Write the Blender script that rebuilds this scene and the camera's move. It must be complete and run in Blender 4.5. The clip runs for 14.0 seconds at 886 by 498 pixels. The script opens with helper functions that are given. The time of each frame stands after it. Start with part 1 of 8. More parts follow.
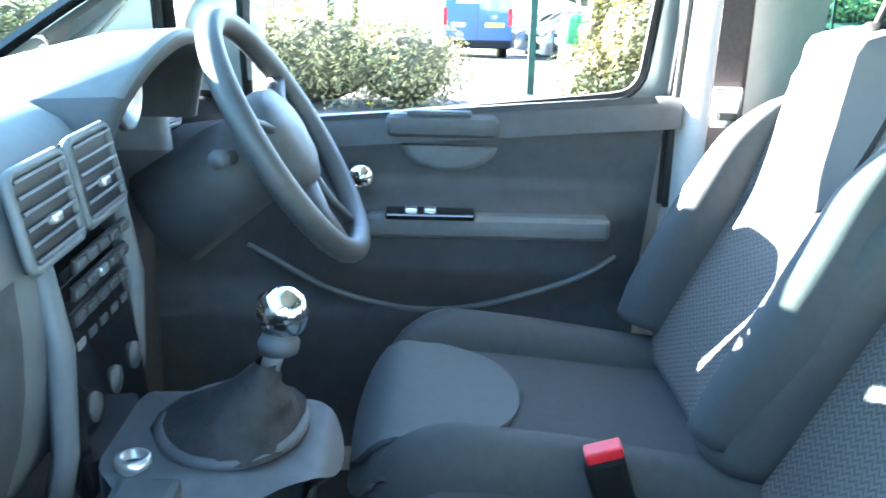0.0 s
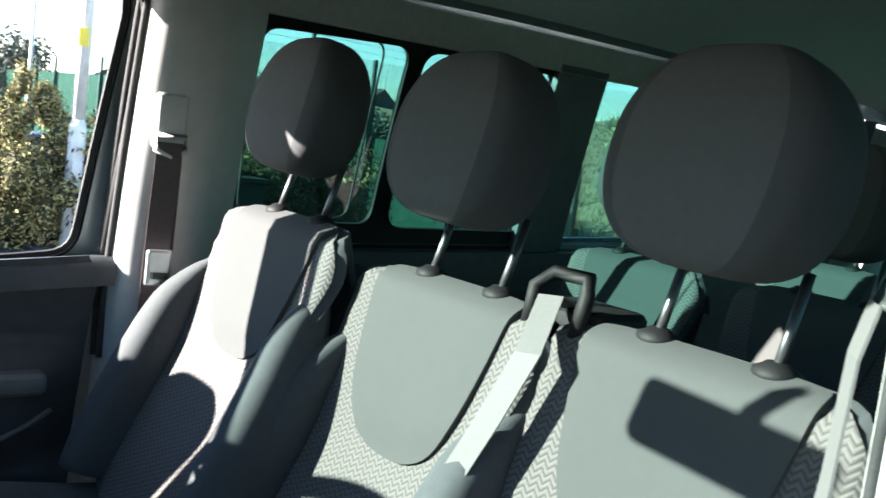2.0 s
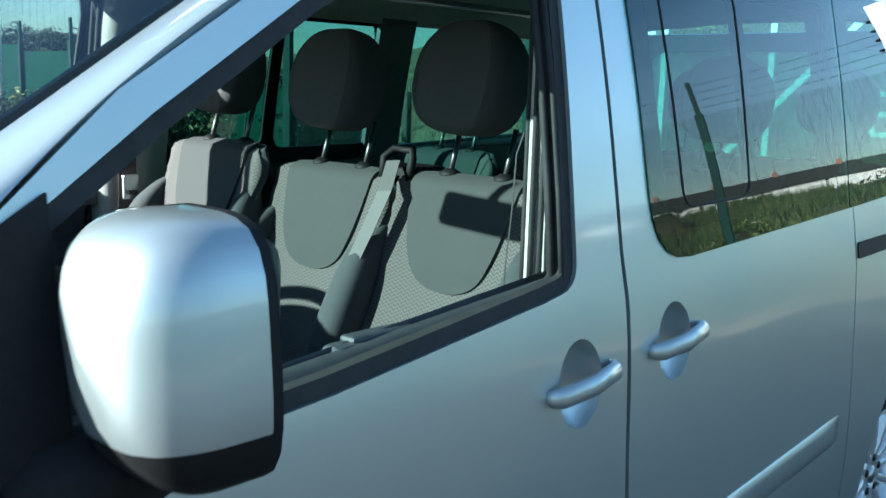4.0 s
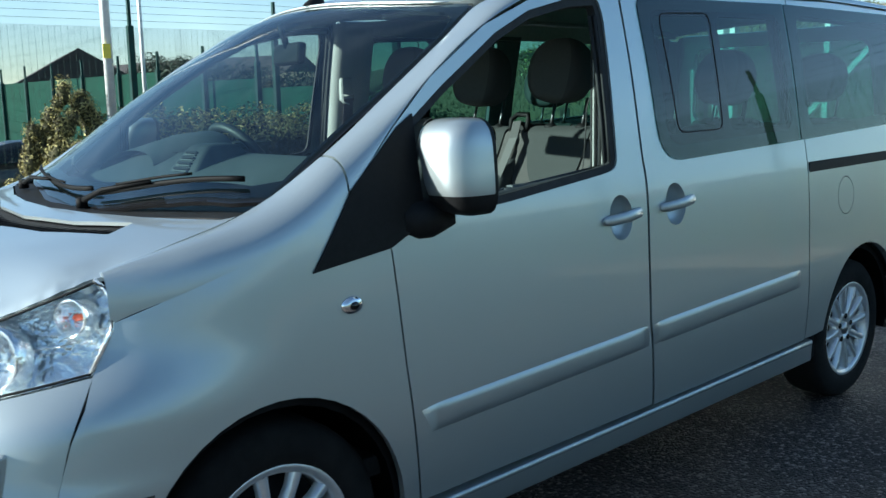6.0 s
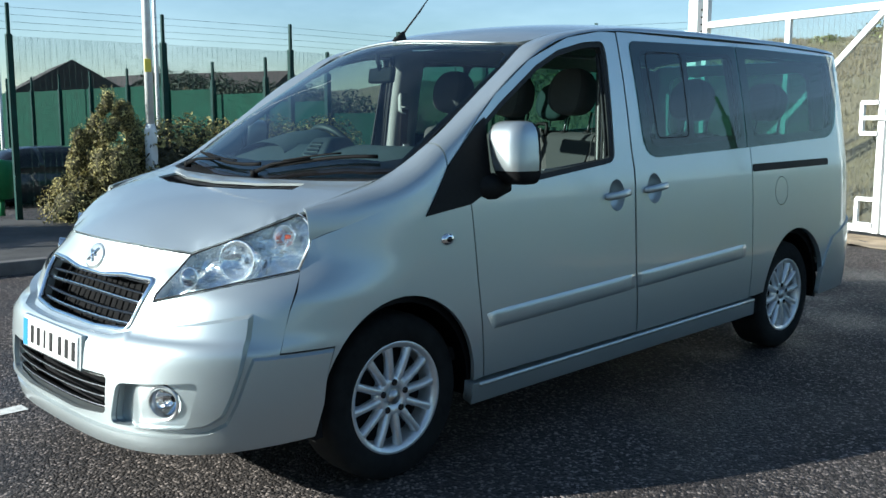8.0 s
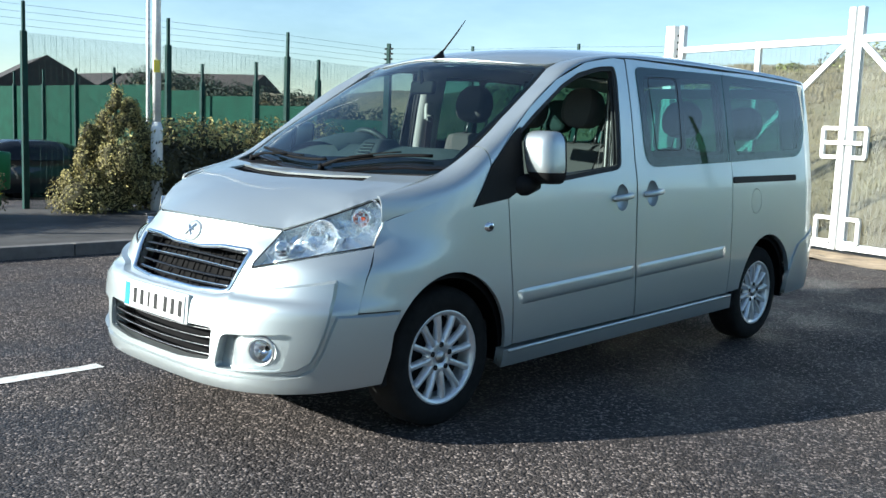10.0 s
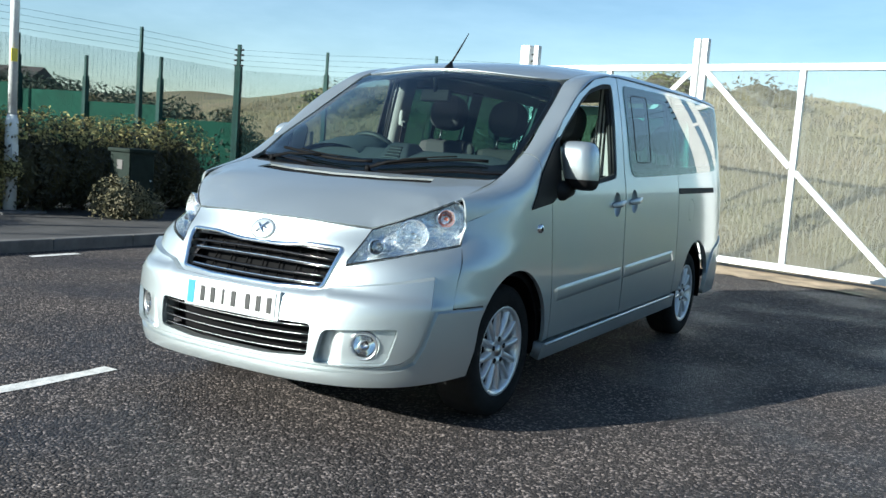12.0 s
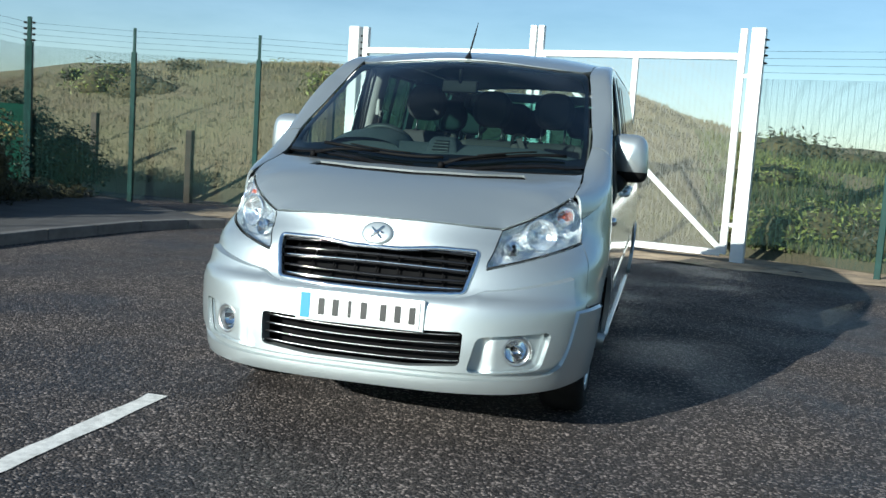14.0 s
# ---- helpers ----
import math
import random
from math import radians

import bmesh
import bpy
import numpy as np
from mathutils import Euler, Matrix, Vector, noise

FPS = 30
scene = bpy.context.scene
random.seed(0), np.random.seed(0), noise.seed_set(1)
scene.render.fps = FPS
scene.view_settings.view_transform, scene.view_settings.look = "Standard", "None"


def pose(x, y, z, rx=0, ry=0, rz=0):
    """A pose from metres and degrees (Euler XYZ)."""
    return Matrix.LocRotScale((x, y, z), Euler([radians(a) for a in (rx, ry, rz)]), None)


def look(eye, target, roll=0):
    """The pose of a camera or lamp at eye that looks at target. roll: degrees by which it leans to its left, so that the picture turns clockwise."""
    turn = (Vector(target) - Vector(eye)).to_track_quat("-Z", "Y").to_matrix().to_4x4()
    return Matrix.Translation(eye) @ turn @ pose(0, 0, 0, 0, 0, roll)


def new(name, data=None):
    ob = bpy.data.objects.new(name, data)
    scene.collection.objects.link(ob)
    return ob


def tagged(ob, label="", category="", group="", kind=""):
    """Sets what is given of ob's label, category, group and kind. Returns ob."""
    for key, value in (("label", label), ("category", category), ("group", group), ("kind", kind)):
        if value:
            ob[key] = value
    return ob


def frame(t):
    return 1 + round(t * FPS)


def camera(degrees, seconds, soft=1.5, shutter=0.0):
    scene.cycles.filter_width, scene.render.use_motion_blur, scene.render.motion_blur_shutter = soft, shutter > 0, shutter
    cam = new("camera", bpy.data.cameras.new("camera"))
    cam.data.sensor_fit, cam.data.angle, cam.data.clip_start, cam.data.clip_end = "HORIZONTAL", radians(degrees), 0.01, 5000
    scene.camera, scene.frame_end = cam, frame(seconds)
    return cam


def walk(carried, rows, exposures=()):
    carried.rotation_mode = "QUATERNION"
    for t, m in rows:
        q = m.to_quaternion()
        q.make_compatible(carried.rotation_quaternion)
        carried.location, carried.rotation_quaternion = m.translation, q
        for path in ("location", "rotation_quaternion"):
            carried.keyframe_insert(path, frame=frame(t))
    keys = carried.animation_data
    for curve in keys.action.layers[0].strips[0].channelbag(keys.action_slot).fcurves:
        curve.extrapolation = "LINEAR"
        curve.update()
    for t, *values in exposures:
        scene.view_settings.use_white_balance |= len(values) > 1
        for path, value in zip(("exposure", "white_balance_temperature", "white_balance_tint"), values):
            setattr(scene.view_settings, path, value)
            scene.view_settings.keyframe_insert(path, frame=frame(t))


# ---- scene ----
cam = camera(50.7, 14.0, shutter=0.2)
PATH = [
    (0, (0.883, 0.942, 1.447), (-1.025, 0.983, 0.851), 1.6),
    (0.5, (0.879, 0.888, 1.463), (-1.022, 1.272, 0.973), 4.6),
    (1, (0.911, 0.845, 1.487), (-0.920, 1.562, 1.121), 5.8),
    (1.5, (0.967, 0.835, 1.494), (-0.766, 1.799, 1.231), 6.8),
    (2, (1.032, 0.782, 1.516), (-0.535, 2.006, 1.299), 7.4),
    (2.5, (1.147, 0.729, 1.558), (-0.318, 2.072, 1.332), 6.7),
    (3, (1.295, 0.609, 1.569), (-0.082, 2.037, 1.317), 5.5),
    (3.5, (1.497, 0.372, 1.539), (0.180, 1.850, 1.252), 4.0),
    (4, (1.752, 0.079, 1.510), (0.429, 1.541, 1.178), 1.7),
    (6.3, (2.913, -1.341, 1.437), (1.439, -0.025, 1.127), -1.2),
    (6.5, (2.978, -1.467, 1.436), (1.502, -0.152, 1.133), -1.1),
    (7, (3.222, -1.763, 1.416), (1.733, -0.457, 1.134), -0.8),
    (7.5, (3.405, -2.013, 1.412), (1.933, -0.687, 1.135), -0.4),
    (8, (3.544, -2.288, 1.397), (2.11, -0.921, 1.122), 0.1),
    (8.2, (3.592, -2.378, 1.43), (2.171, -1.001, 1.137), 0.7),
    (10.3, (3.812, -3.194, 1.369), (2.459, -1.742, 1.126), 2.9),
    (10.5, (3.745, -3.288, 1.369), (2.418, -1.811, 1.129), 3.3),
    (11, (3.512, -3.538, 1.323), (2.269, -1.987, 1.104), 3.9),
    (11.5, (3.234, -3.803, 1.301), (2.098, -2.17, 1.092), 4.4),
    (12, (2.877, -4.082, 1.283), (1.88, -2.36, 1.076), 4.4),
    (12.5, (2.491, -4.297, 1.273), (1.627, -2.506, 1.059), 4.1),
    (13, (2.071, -4.529, 1.258), (1.351, -2.676, 1.044), 3.9),
    (13.5, (1.664, -4.611, 1.251), (1.068, -2.714, 1.036), 3.8),
    (14, (1.193, -4.623, 1.248), (0.74, -2.687, 1.035), 3.9),
]
walk(cam, [(t, look(eye, target, roll)) for t, eye, target, roll in PATH], [(0.0, 5.9, 6150, 6), (0.5, 5.65, 6100, 6), (1.0, 4.4, 6250, 9), (1.5, 3.3, 6350, 11), (2.0, 3.28, 6450, 12), (2.5, 3.3, 6300, 9), (3.0, 3.0, 6100, 4), (3.5, 2.6, 5800, -3), (4.2, 1.95, 5650, -4), (6.3, 1.44, 5950, 0), (8.0, 1.22, 6000, 2), (10.3, 1.55, 6150, 4), (14.0, 0.93, 6050, 1)])

# ---- world and sun ----
SUN_WAY = Vector((1.43, 2.55, -1.0)).normalized()
world = bpy.data.worlds.new("world")
scene.world = world
world.use_nodes = True
wn = world.node_tree
sky = wn.nodes.new("ShaderNodeTexSky")
sky.sky_type, sky.sun_disc = "NISHITA", False
sky.sun_elevation = math.asin(-SUN_WAY.z)
sky.sun_rotation = math.atan2(-SUN_WAY.x, -SUN_WAY.y)
sky.air_density, sky.dust_density, sky.ozone_density = 1.0, 0.1, 3.2
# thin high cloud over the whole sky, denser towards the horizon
wco, wmap, wno, wra, wmx = (wn.nodes.new(k) for k in ("ShaderNodeTexCoord", "ShaderNodeMapping", "ShaderNodeTexNoise", "ShaderNodeValToRGB", "ShaderNodeMix"))
wmap.inputs["Scale"].default_value = (1.2, 2.0, 6.0)
wmap.inputs["Rotation"].default_value = (0.0, 0.25, 0.4)
wno.inputs["Scale"].default_value, wno.inputs["Detail"].default_value, wno.inputs["Roughness"].default_value = 1.6, 7.0, 0.6
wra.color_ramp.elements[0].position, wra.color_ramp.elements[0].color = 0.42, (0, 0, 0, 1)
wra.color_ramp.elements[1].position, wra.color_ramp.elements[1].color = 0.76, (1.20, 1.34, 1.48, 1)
wmx.data_type, wmx.blend_type = "RGBA", "ADD"
wmx.inputs["Factor"].default_value = 1.0
wn.links.new(wco.outputs["Generated"], wmap.inputs["Vector"])
wn.links.new(wmap.outputs[0], wno.inputs["Vector"])
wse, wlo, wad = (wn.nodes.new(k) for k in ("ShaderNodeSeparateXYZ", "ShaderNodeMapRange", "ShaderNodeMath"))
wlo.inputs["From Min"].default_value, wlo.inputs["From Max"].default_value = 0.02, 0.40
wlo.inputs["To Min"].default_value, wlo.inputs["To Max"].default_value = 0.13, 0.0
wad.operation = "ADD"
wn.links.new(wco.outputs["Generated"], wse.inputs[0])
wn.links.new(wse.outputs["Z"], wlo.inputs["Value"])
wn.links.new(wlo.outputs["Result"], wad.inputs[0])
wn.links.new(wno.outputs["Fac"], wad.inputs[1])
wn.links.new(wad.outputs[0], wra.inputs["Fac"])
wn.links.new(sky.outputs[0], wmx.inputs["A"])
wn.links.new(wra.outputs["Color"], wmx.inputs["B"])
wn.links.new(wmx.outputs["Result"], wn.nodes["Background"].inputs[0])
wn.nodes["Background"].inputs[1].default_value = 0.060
sun_data = bpy.data.lights.new("sun", "SUN")
sun_data.energy, sun_data.angle, sun_data.color = 5.0, radians(0.5), (1.0, 0.95, 0.87)
sun = new("sun", sun_data)
sun.rotation_mode = "QUATERNION"
sun.rotation_quaternion = SUN_WAY.to_track_quat("-Z", "Y")


# ---- materials ----
def material(name, color, rough=0.5, metal=0.0, coat=0.0, spread=0.0, scale=20.0, bump=0.0, bump_scale=200.0, second=None, random_tint=0.0, detail=4.0):
    """A Principled material with colour that varies at two scales and fine relief."""
    m = bpy.data.materials.new(name)
    m.use_nodes = True
    n, l = m.node_tree.nodes, m.node_tree.links
    b = n["Principled BSDF"]
    b.inputs["Base Color"].default_value = (*color, 1)
    b.inputs["Roughness"].default_value, b.inputs["Metallic"].default_value = rough, metal
    b.inputs["Coat Weight"].default_value, b.inputs["Coat Roughness"].default_value = coat, 0.03
    co = n.new("ShaderNodeTexCoord")
    if spread or second:
        tex = n.new("ShaderNodeTexNoise")
        tex.inputs["Scale"].default_value, tex.inputs["Detail"].default_value, tex.inputs["Roughness"].default_value = scale, detail, 0.65
        l.new(co.outputs["Object"], tex.inputs["Vector"])
        ramp = n.new("ShaderNodeValToRGB")
        ramp.color_ramp.elements[0].position, ramp.color_ramp.elements[1].position = 0.32, 0.68
        lo = [max(0, c * (1 - spread)) for c in color]
        hi = second if second else [min(1, c * (1 + spread)) for c in color]
        ramp.color_ramp.elements[0].color, ramp.color_ramp.elements[1].color = (*lo, 1), (*hi, 1)
        l.new(tex.outputs["Fac"], ramp.inputs["Fac"])
        out = ramp.outputs["Color"]
        if random_tint:
            info = n.new("ShaderNodeNewGeometry")
            hsv = n.new("ShaderNodeHueSaturation")
            rng = n.new("ShaderNodeMapRange")
            rng.inputs["To Min"].default_value, rng.inputs["To Max"].default_value = 1 - random_tint, 1 + random_tint
            l.new(info.outputs["Random Per Island"], rng.inputs["Value"])
            l.new(rng.outputs["Result"], hsv.inputs["Value"])
            l.new(out, hsv.inputs["Color"])
            out = hsv.outputs["Color"]
        l.new(out, b.inputs["Base Color"])
    if bump:
        nt = n.new("ShaderNodeTexNoise")
        nt.inputs["Scale"].default_value, nt.inputs["Detail"].default_value = bump_scale, 3.0
        l.new(co.outputs["Object"], nt.inputs["Vector"])
        bp = n.new("ShaderNodeBump")
        bp.inputs["Strength"].default_value, bp.inputs["Distance"].default_value = bump, 0.002
        l.new(nt.outputs["Fac"], bp.inputs["Height"])
        l.new(bp.outputs["Normal"], b.inputs["Normal"])
    return m


def pane_material(name, tint, gloss_ior=1.5):
    """Thin glass: clear tinted light straight through, and a mirror gloss that grows at grazing angles."""
    m = bpy.data.materials.new(name)
    m.use_nodes = True
    n, l = m.node_tree.nodes, m.node_tree.links
    n.remove(n["Principled BSDF"])
    tr, gl, mix, lw = n.new("ShaderNodeBsdfTransparent"), n.new("ShaderNodeBsdfGlossy"), n.new("ShaderNodeMixShader"), n.new("ShaderNodeLayerWeight")
    tr.inputs["Color"].default_value = (*tint, 1)
    gl.inputs["Roughness"].default_value = 0.0
    lw.inputs["Blend"].default_value = 0.5
    base = ((gloss_ior - 1) / (gloss_ior + 1)) ** 2 * 1.8
    pw, ma = n.new("ShaderNodeMath"), n.new("ShaderNodeMath")
    pw.operation, ma.operation = "POWER", "MULTIPLY_ADD"
    pw.inputs[1].default_value = 4.0
    ma.inputs[1].default_value, ma.inputs[2].default_value = 1.0 - base, base
    l.new(lw.outputs["Facing"], pw.inputs[0])
    l.new(pw.outputs[0], ma.inputs[0])
    l.new(ma.outputs[0], mix.inputs["Fac"])
    l.new(tr.outputs[0], mix.inputs[1])
    l.new(gl.outputs[0], mix.inputs[2])
    l.new(mix.outputs[0], n["Material Output"].inputs["Surface"])
    return m


def asphalt_material():
    m = bpy.data.materials.new("asphalt")
    m.use_nodes = True
    n, l = m.node_tree.nodes, m.node_tree.links
    b = n["Principled BSDF"]
    co = n.new("ShaderNodeTexCoord")
    vor = n.new("ShaderNodeTexVoronoi")
    vor.inputs["Scale"].default_value = 85.0
    big = n.new("ShaderNodeTexNoise")
    big.inputs["Scale"].default_value, big.inputs["Detail"].default_value = 0.9, 5.0
    l.new(co.outputs["Object"], vor.inputs["Vector"])
    l.new(co.outputs["Object"], big.inputs["Vector"])
    sep = n.new("ShaderNodeSeparateColor")
    l.new(vor.outputs["Color"], sep.inputs["Color"])
    stone = n.new("ShaderNodeValToRGB")
    e = stone.color_ramp.elements
    e[0].position, e[0].color = 0.0, (0.024, 0.021, 0.020, 1)
    e[1].position, e[1].color = 1.0, (0.31, 0.265, 0.24, 1)
    for p, c in ((0.5, (0.044, 0.038, 0.036, 1)), (0.8, (0.085, 0.073, 0.067, 1))):
        k = e.new(p)
        k.color = c
    l.new(sep.outputs[0], stone.inputs["Fac"])
    patch_ramp = n.new("ShaderNodeValToRGB")
    patch_ramp.color_ramp.elements[0].position, patch_ramp.color_ramp.elements[1].position = 0.35, 0.7
    patch_ramp.color_ramp.elements[0].color, patch_ramp.color_ramp.elements[1].color = (0.72, 0.72, 0.74, 1), (1.15, 1.12, 1.1, 1)
    l.new(big.outputs["Fac"], patch_ramp.inputs["Fac"])
    mul = n.new("ShaderNodeMix")
    mul.data_type, mul.blend_type = "RGBA", "MULTIPLY"
    mul.inputs["Factor"].default_value = 1.0
    l.new(stone.outputs["Color"], mul.inputs["A"])
    l.new(patch_ramp.outputs["Color"], mul.inputs["B"])
    l.new(mul.outputs["Result"], b.inputs["Base Color"])
    rr = n.new("ShaderNodeMapRange")
    b.inputs["Specular IOR Level"].default_value = 0.24
    rr.inputs["From Min"].default_value, rr.inputs["From Max"].default_value = 0.38, 0.62
    rr.inputs["To Min"].default_value, rr.inputs["To Max"].default_value = 0.48, 0.88
    l.new(big.outputs["Fac"], rr.inputs["Value"])
    l.new(rr.outputs["Result"], b.inputs["Roughness"])
    bp = n.new("ShaderNodeBump")
    bp.inputs["Strength"].default_value, bp.inputs["Distance"].default_value = 0.9, 0.006
    l.new(vor.outputs["Distance"], bp.inputs["Height"])
    bp.invert = True
    l.new(bp.outputs["Normal"], b.inputs["Normal"])
    return m


PAINT = material("silver_paint", (0.475, 0.522, 0.529), 0.42, 0.80, 1.0, spread=0.03, scale=1500.0, bump=0.02, bump_scale=2500.0)
PAINT.node_tree.nodes["Principled BSDF"].inputs["Coat IOR"].default_value = 1.55
PAINT.node_tree.nodes["Principled BSDF"].inputs["Coat Roughness"].default_value = 0.06
BLACK_TRIM = material("black_plastic", (0.008, 0.008, 0.0085), 0.62, spread=0.25, scale=60, bump=0.15, bump_scale=900)
GLOSS_BLACK = material("gloss_black", (0.008, 0.008, 0.009), 0.12, spread=0.2, scale=30)
RUBBER = material("rubber", (0.02, 0.02, 0.021), 0.75, spread=0.35, scale=25, bump=0.3, bump_scale=300)
TYRE = material("tyre_rubber", (0.009, 0.009, 0.009), 0.85, spread=0.4, scale=14, bump=0.5, bump_scale=260)
for _m in (TYRE, BLACK_TRIM):
    _m.node_tree.nodes["Principled BSDF"].inputs["Specular IOR Level"].default_value = 0.22
ALLOY = material("alloy", (0.66, 0.67, 0.68), 0.3, 0.6, 0.5, spread=0.06, scale=40)
CHROME = material("chrome", (0.85, 0.86, 0.87), 0.06, 1.0)
STEEL = material("brushed_steel", (0.5, 0.5, 0.5), 0.32, 1.0, spread=0.1, scale=80)
LAMP_GREY = material("lamp_housing", (0.88, 0.92, 0.93), 0.16, 0.82, spread=0.10, scale=45, bump=1.0, bump_scale=22)
LAMP_SILVER = material("lamp_silver", (0.90, 0.93, 0.94), 0.12, 0.88, spread=0.05, scale=200, bump=0.4, bump_scale=45)
for _m, _d in ((LAMP_GREY, 0.030), (LAMP_SILVER, 0.012)):
    _m.node_tree.nodes["Bump"].inputs["Distance"].default_value = _d
DARK_METAL = material("underbody", (0.012, 0.012, 0.013), 0.8, spread=0.4, scale=8)
DARK_METAL.node_tree.nodes["Principled BSDF"].inputs["Specular IOR Level"].default_value = 0.12
# near-black that stands for the deep shade behind the grilles
GRILLE_SHADE = material("grille_shade", (0.0045, 0.0045, 0.005), 0.85, spread=0.3, scale=20)
GRILLE_SHADE.node_tree.nodes["Principled BSDF"].inputs["Specular IOR Level"].default_value = 0.1
LAMP_CLEAR = pane_material("lamp_cover", (0.94, 0.96, 0.97), 1.58)
GLASS = pane_material("windscreen_glass", (0.51, 0.63, 0.60), 1.57)
TINTED = pane_material("tinted_glass", (0.13, 0.32, 0.28), 1.47)
ORANGE = material("orange_lens", (0.48, 0.07, 0.015), 0.15, spread=0.15, scale=90)
RED_LENS = material("red_lens", (0.5, 0.015, 0.015), 0.15, spread=0.15, scale=90)
PLATE_WHITE = material("plate_white", (0.8, 0.8, 0.78), 0.35, spread=0.04, scale=30)
PLATE_BLUE = material("plate_blue", (0.03, 0.22, 0.5), 0.35, spread=0.05, scale=30)
INK = material("plate_ink", (0.012, 0.012, 0.012), 0.4, spread=0.1, scale=50)
ASPHALT = asphalt_material()
PATH_TAR = material("footway_tar", (0.055, 0.052, 0.05), 0.8, spread=0.35, scale=3, bump=0.6, bump_scale=120)
KERB = material("kerb_concrete", (0.115, 0.110, 0.107), 0.85, spread=0.25, scale=6, bump=0.4, bump_scale=150)
LINE_PAINT = material("road_paint", (0.62, 0.61, 0.58), 0.7, spread=0.25, scale=18, bump=0.5, bump_scale=140)
FENCE_GREEN = material("green_coated_steel", (0.005, 0.034, 0.029), 0.55, spread=0.25, scale=7)
FENCE_GREEN.node_tree.nodes["Principled BSDF"].inputs["Specular IOR Level"].default_value = 0.2
SCREEN_GREEN = material("green_sheet", (0.003, 0.036, 0.023), 0.7, spread=0.2, scale=3)
SCREEN_GREEN.node_tree.nodes["Principled BSDF"].inputs["Specular IOR Level"].default_value = 0.1
GATE_WHITE = material("white_painted_steel", (0.72, 0.73, 0.72), 0.45, spread=0.08, scale=6)
MESH_GREY = material("coated_mesh_wire", (0.22, 0.23, 0.21), 0.6, spread=0.1, scale=5)
GALV = material("galvanised_steel", (0.70, 0.71, 0.70), 0.55, 0.2, spread=0.12, scale=9)
YELLOW = material("yellow_label", (0.75, 0.6, 0.06), 0.5, spread=0.08, scale=30)
GRASS_DRY = material("dry_grass", (0.205, 0.172, 0.105), 0.9, spread=0.30, scale=0.55, second=(0.150, 0.143, 0.074), random_tint=0.14, detail=8)
GRASS_GREEN = material("green_grass", (0.052, 0.088, 0.020), 0.9, spread=0.6, scale=0.7, second=(0.105, 0.125, 0.042), random_tint=0.4, detail=8)
SOIL = material("bare_soil", (0.33, 0.25, 0.165), 0.95, spread=0.45, scale=2.5, bump=0.8, bump_scale=40)
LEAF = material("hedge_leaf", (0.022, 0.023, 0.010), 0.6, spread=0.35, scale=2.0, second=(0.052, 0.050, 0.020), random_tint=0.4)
LEAF_DARK = material("dark_green_leaf", (0.012, 0.030, 0.018), 0.7, spread=0.35, scale=2.0, second=(0.022, 0.045, 0.024), random_tint=0.35)
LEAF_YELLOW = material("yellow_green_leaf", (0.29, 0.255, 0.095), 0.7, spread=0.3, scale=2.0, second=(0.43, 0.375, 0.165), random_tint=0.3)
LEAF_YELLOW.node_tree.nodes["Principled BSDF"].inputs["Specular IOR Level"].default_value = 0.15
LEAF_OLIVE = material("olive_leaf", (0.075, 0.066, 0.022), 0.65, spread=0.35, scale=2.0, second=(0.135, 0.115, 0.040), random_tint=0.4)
LEAF_GREEN = material("bramble_leaf", (0.085, 0.115, 0.022), 0.5, spread=0.35, scale=2.0, second=(0.16, 0.19, 0.045), random_tint=0.45)
BLOOM = material("yellow_bloom", (0.8, 0.6, 0.03), 0.6, spread=0.1, scale=20)
WIPER_BLACK = material("wiper_black", (0.006, 0.006, 0.0065), 0.6, spread=0.2, scale=60)
WIPER_BLACK.node_tree.nodes["Principled BSDF"].inputs["Specular IOR Level"].default_value = 0.06
# colour of the dark cores added inside bushes to stop light
CORE_DARK = material("dark_core", (0.05, 0.045, 0.018), 0.95, spread=0.5, scale=9, bump=0.8, bump_scale=40)
BARK = material("bark", (0.06, 0.045, 0.03), 0.9, spread=0.4, scale=20, bump=0.8, bump_scale=60)
TIMBER = material("weathered_timber", (0.055, 0.045, 0.033), 0.85, spread=0.35, scale=9, bump=0.5, bump_scale=80)
CABINET = material("green_cabinet_paint", (0.014, 0.022, 0.018), 0.7, spread=0.25, scale=9)
CABINET.node_tree.nodes["Principled BSDF"].inputs["Specular IOR Level"].default_value = 0.12
ROOF_TILE = material("roof_tile", (0.038, 0.033, 0.031), 0.8, spread=0.3, scale=3, bump=0.6, bump_scale=12)
RENDER_WHITE = material("white_render", (0.68, 0.66, 0.62), 0.85, spread=0.08, scale=2)
BRICK_RED = material("red_brick", (0.30, 0.13, 0.09), 0.9, spread=0.25, scale=9)


# ---- building helpers ----
from mathutils.geometry import delaunay_2d_cdt

def thing(name, label, category, group="", kind="", at=(0, 0, 0)):
    ob = new(name)
    ob.location = at
    ob.empty_display_size = 0.1
    return tagged(ob, label, category, group, kind)


def mesh_part(name, verts, faces, mat, parent=None, label="", normals=None, smooth=True):
    me = bpy.data.meshes.new(name)
    me.from_pydata([tuple(v) for v in verts], [], faces)
    me.materials.append(mat)
    if smooth:
        me.polygons.foreach_set("use_smooth", [True] * len(me.polygons))
    me.validate()
    if normals is not None:
        me.normals_split_custom_set_from_vertices([tuple(v) for v in normals])
    me.update()
    ob = new(name, me)
    if parent is not None:
        ob.parent = parent
    if label:
        ob["label"] = label
    return ob


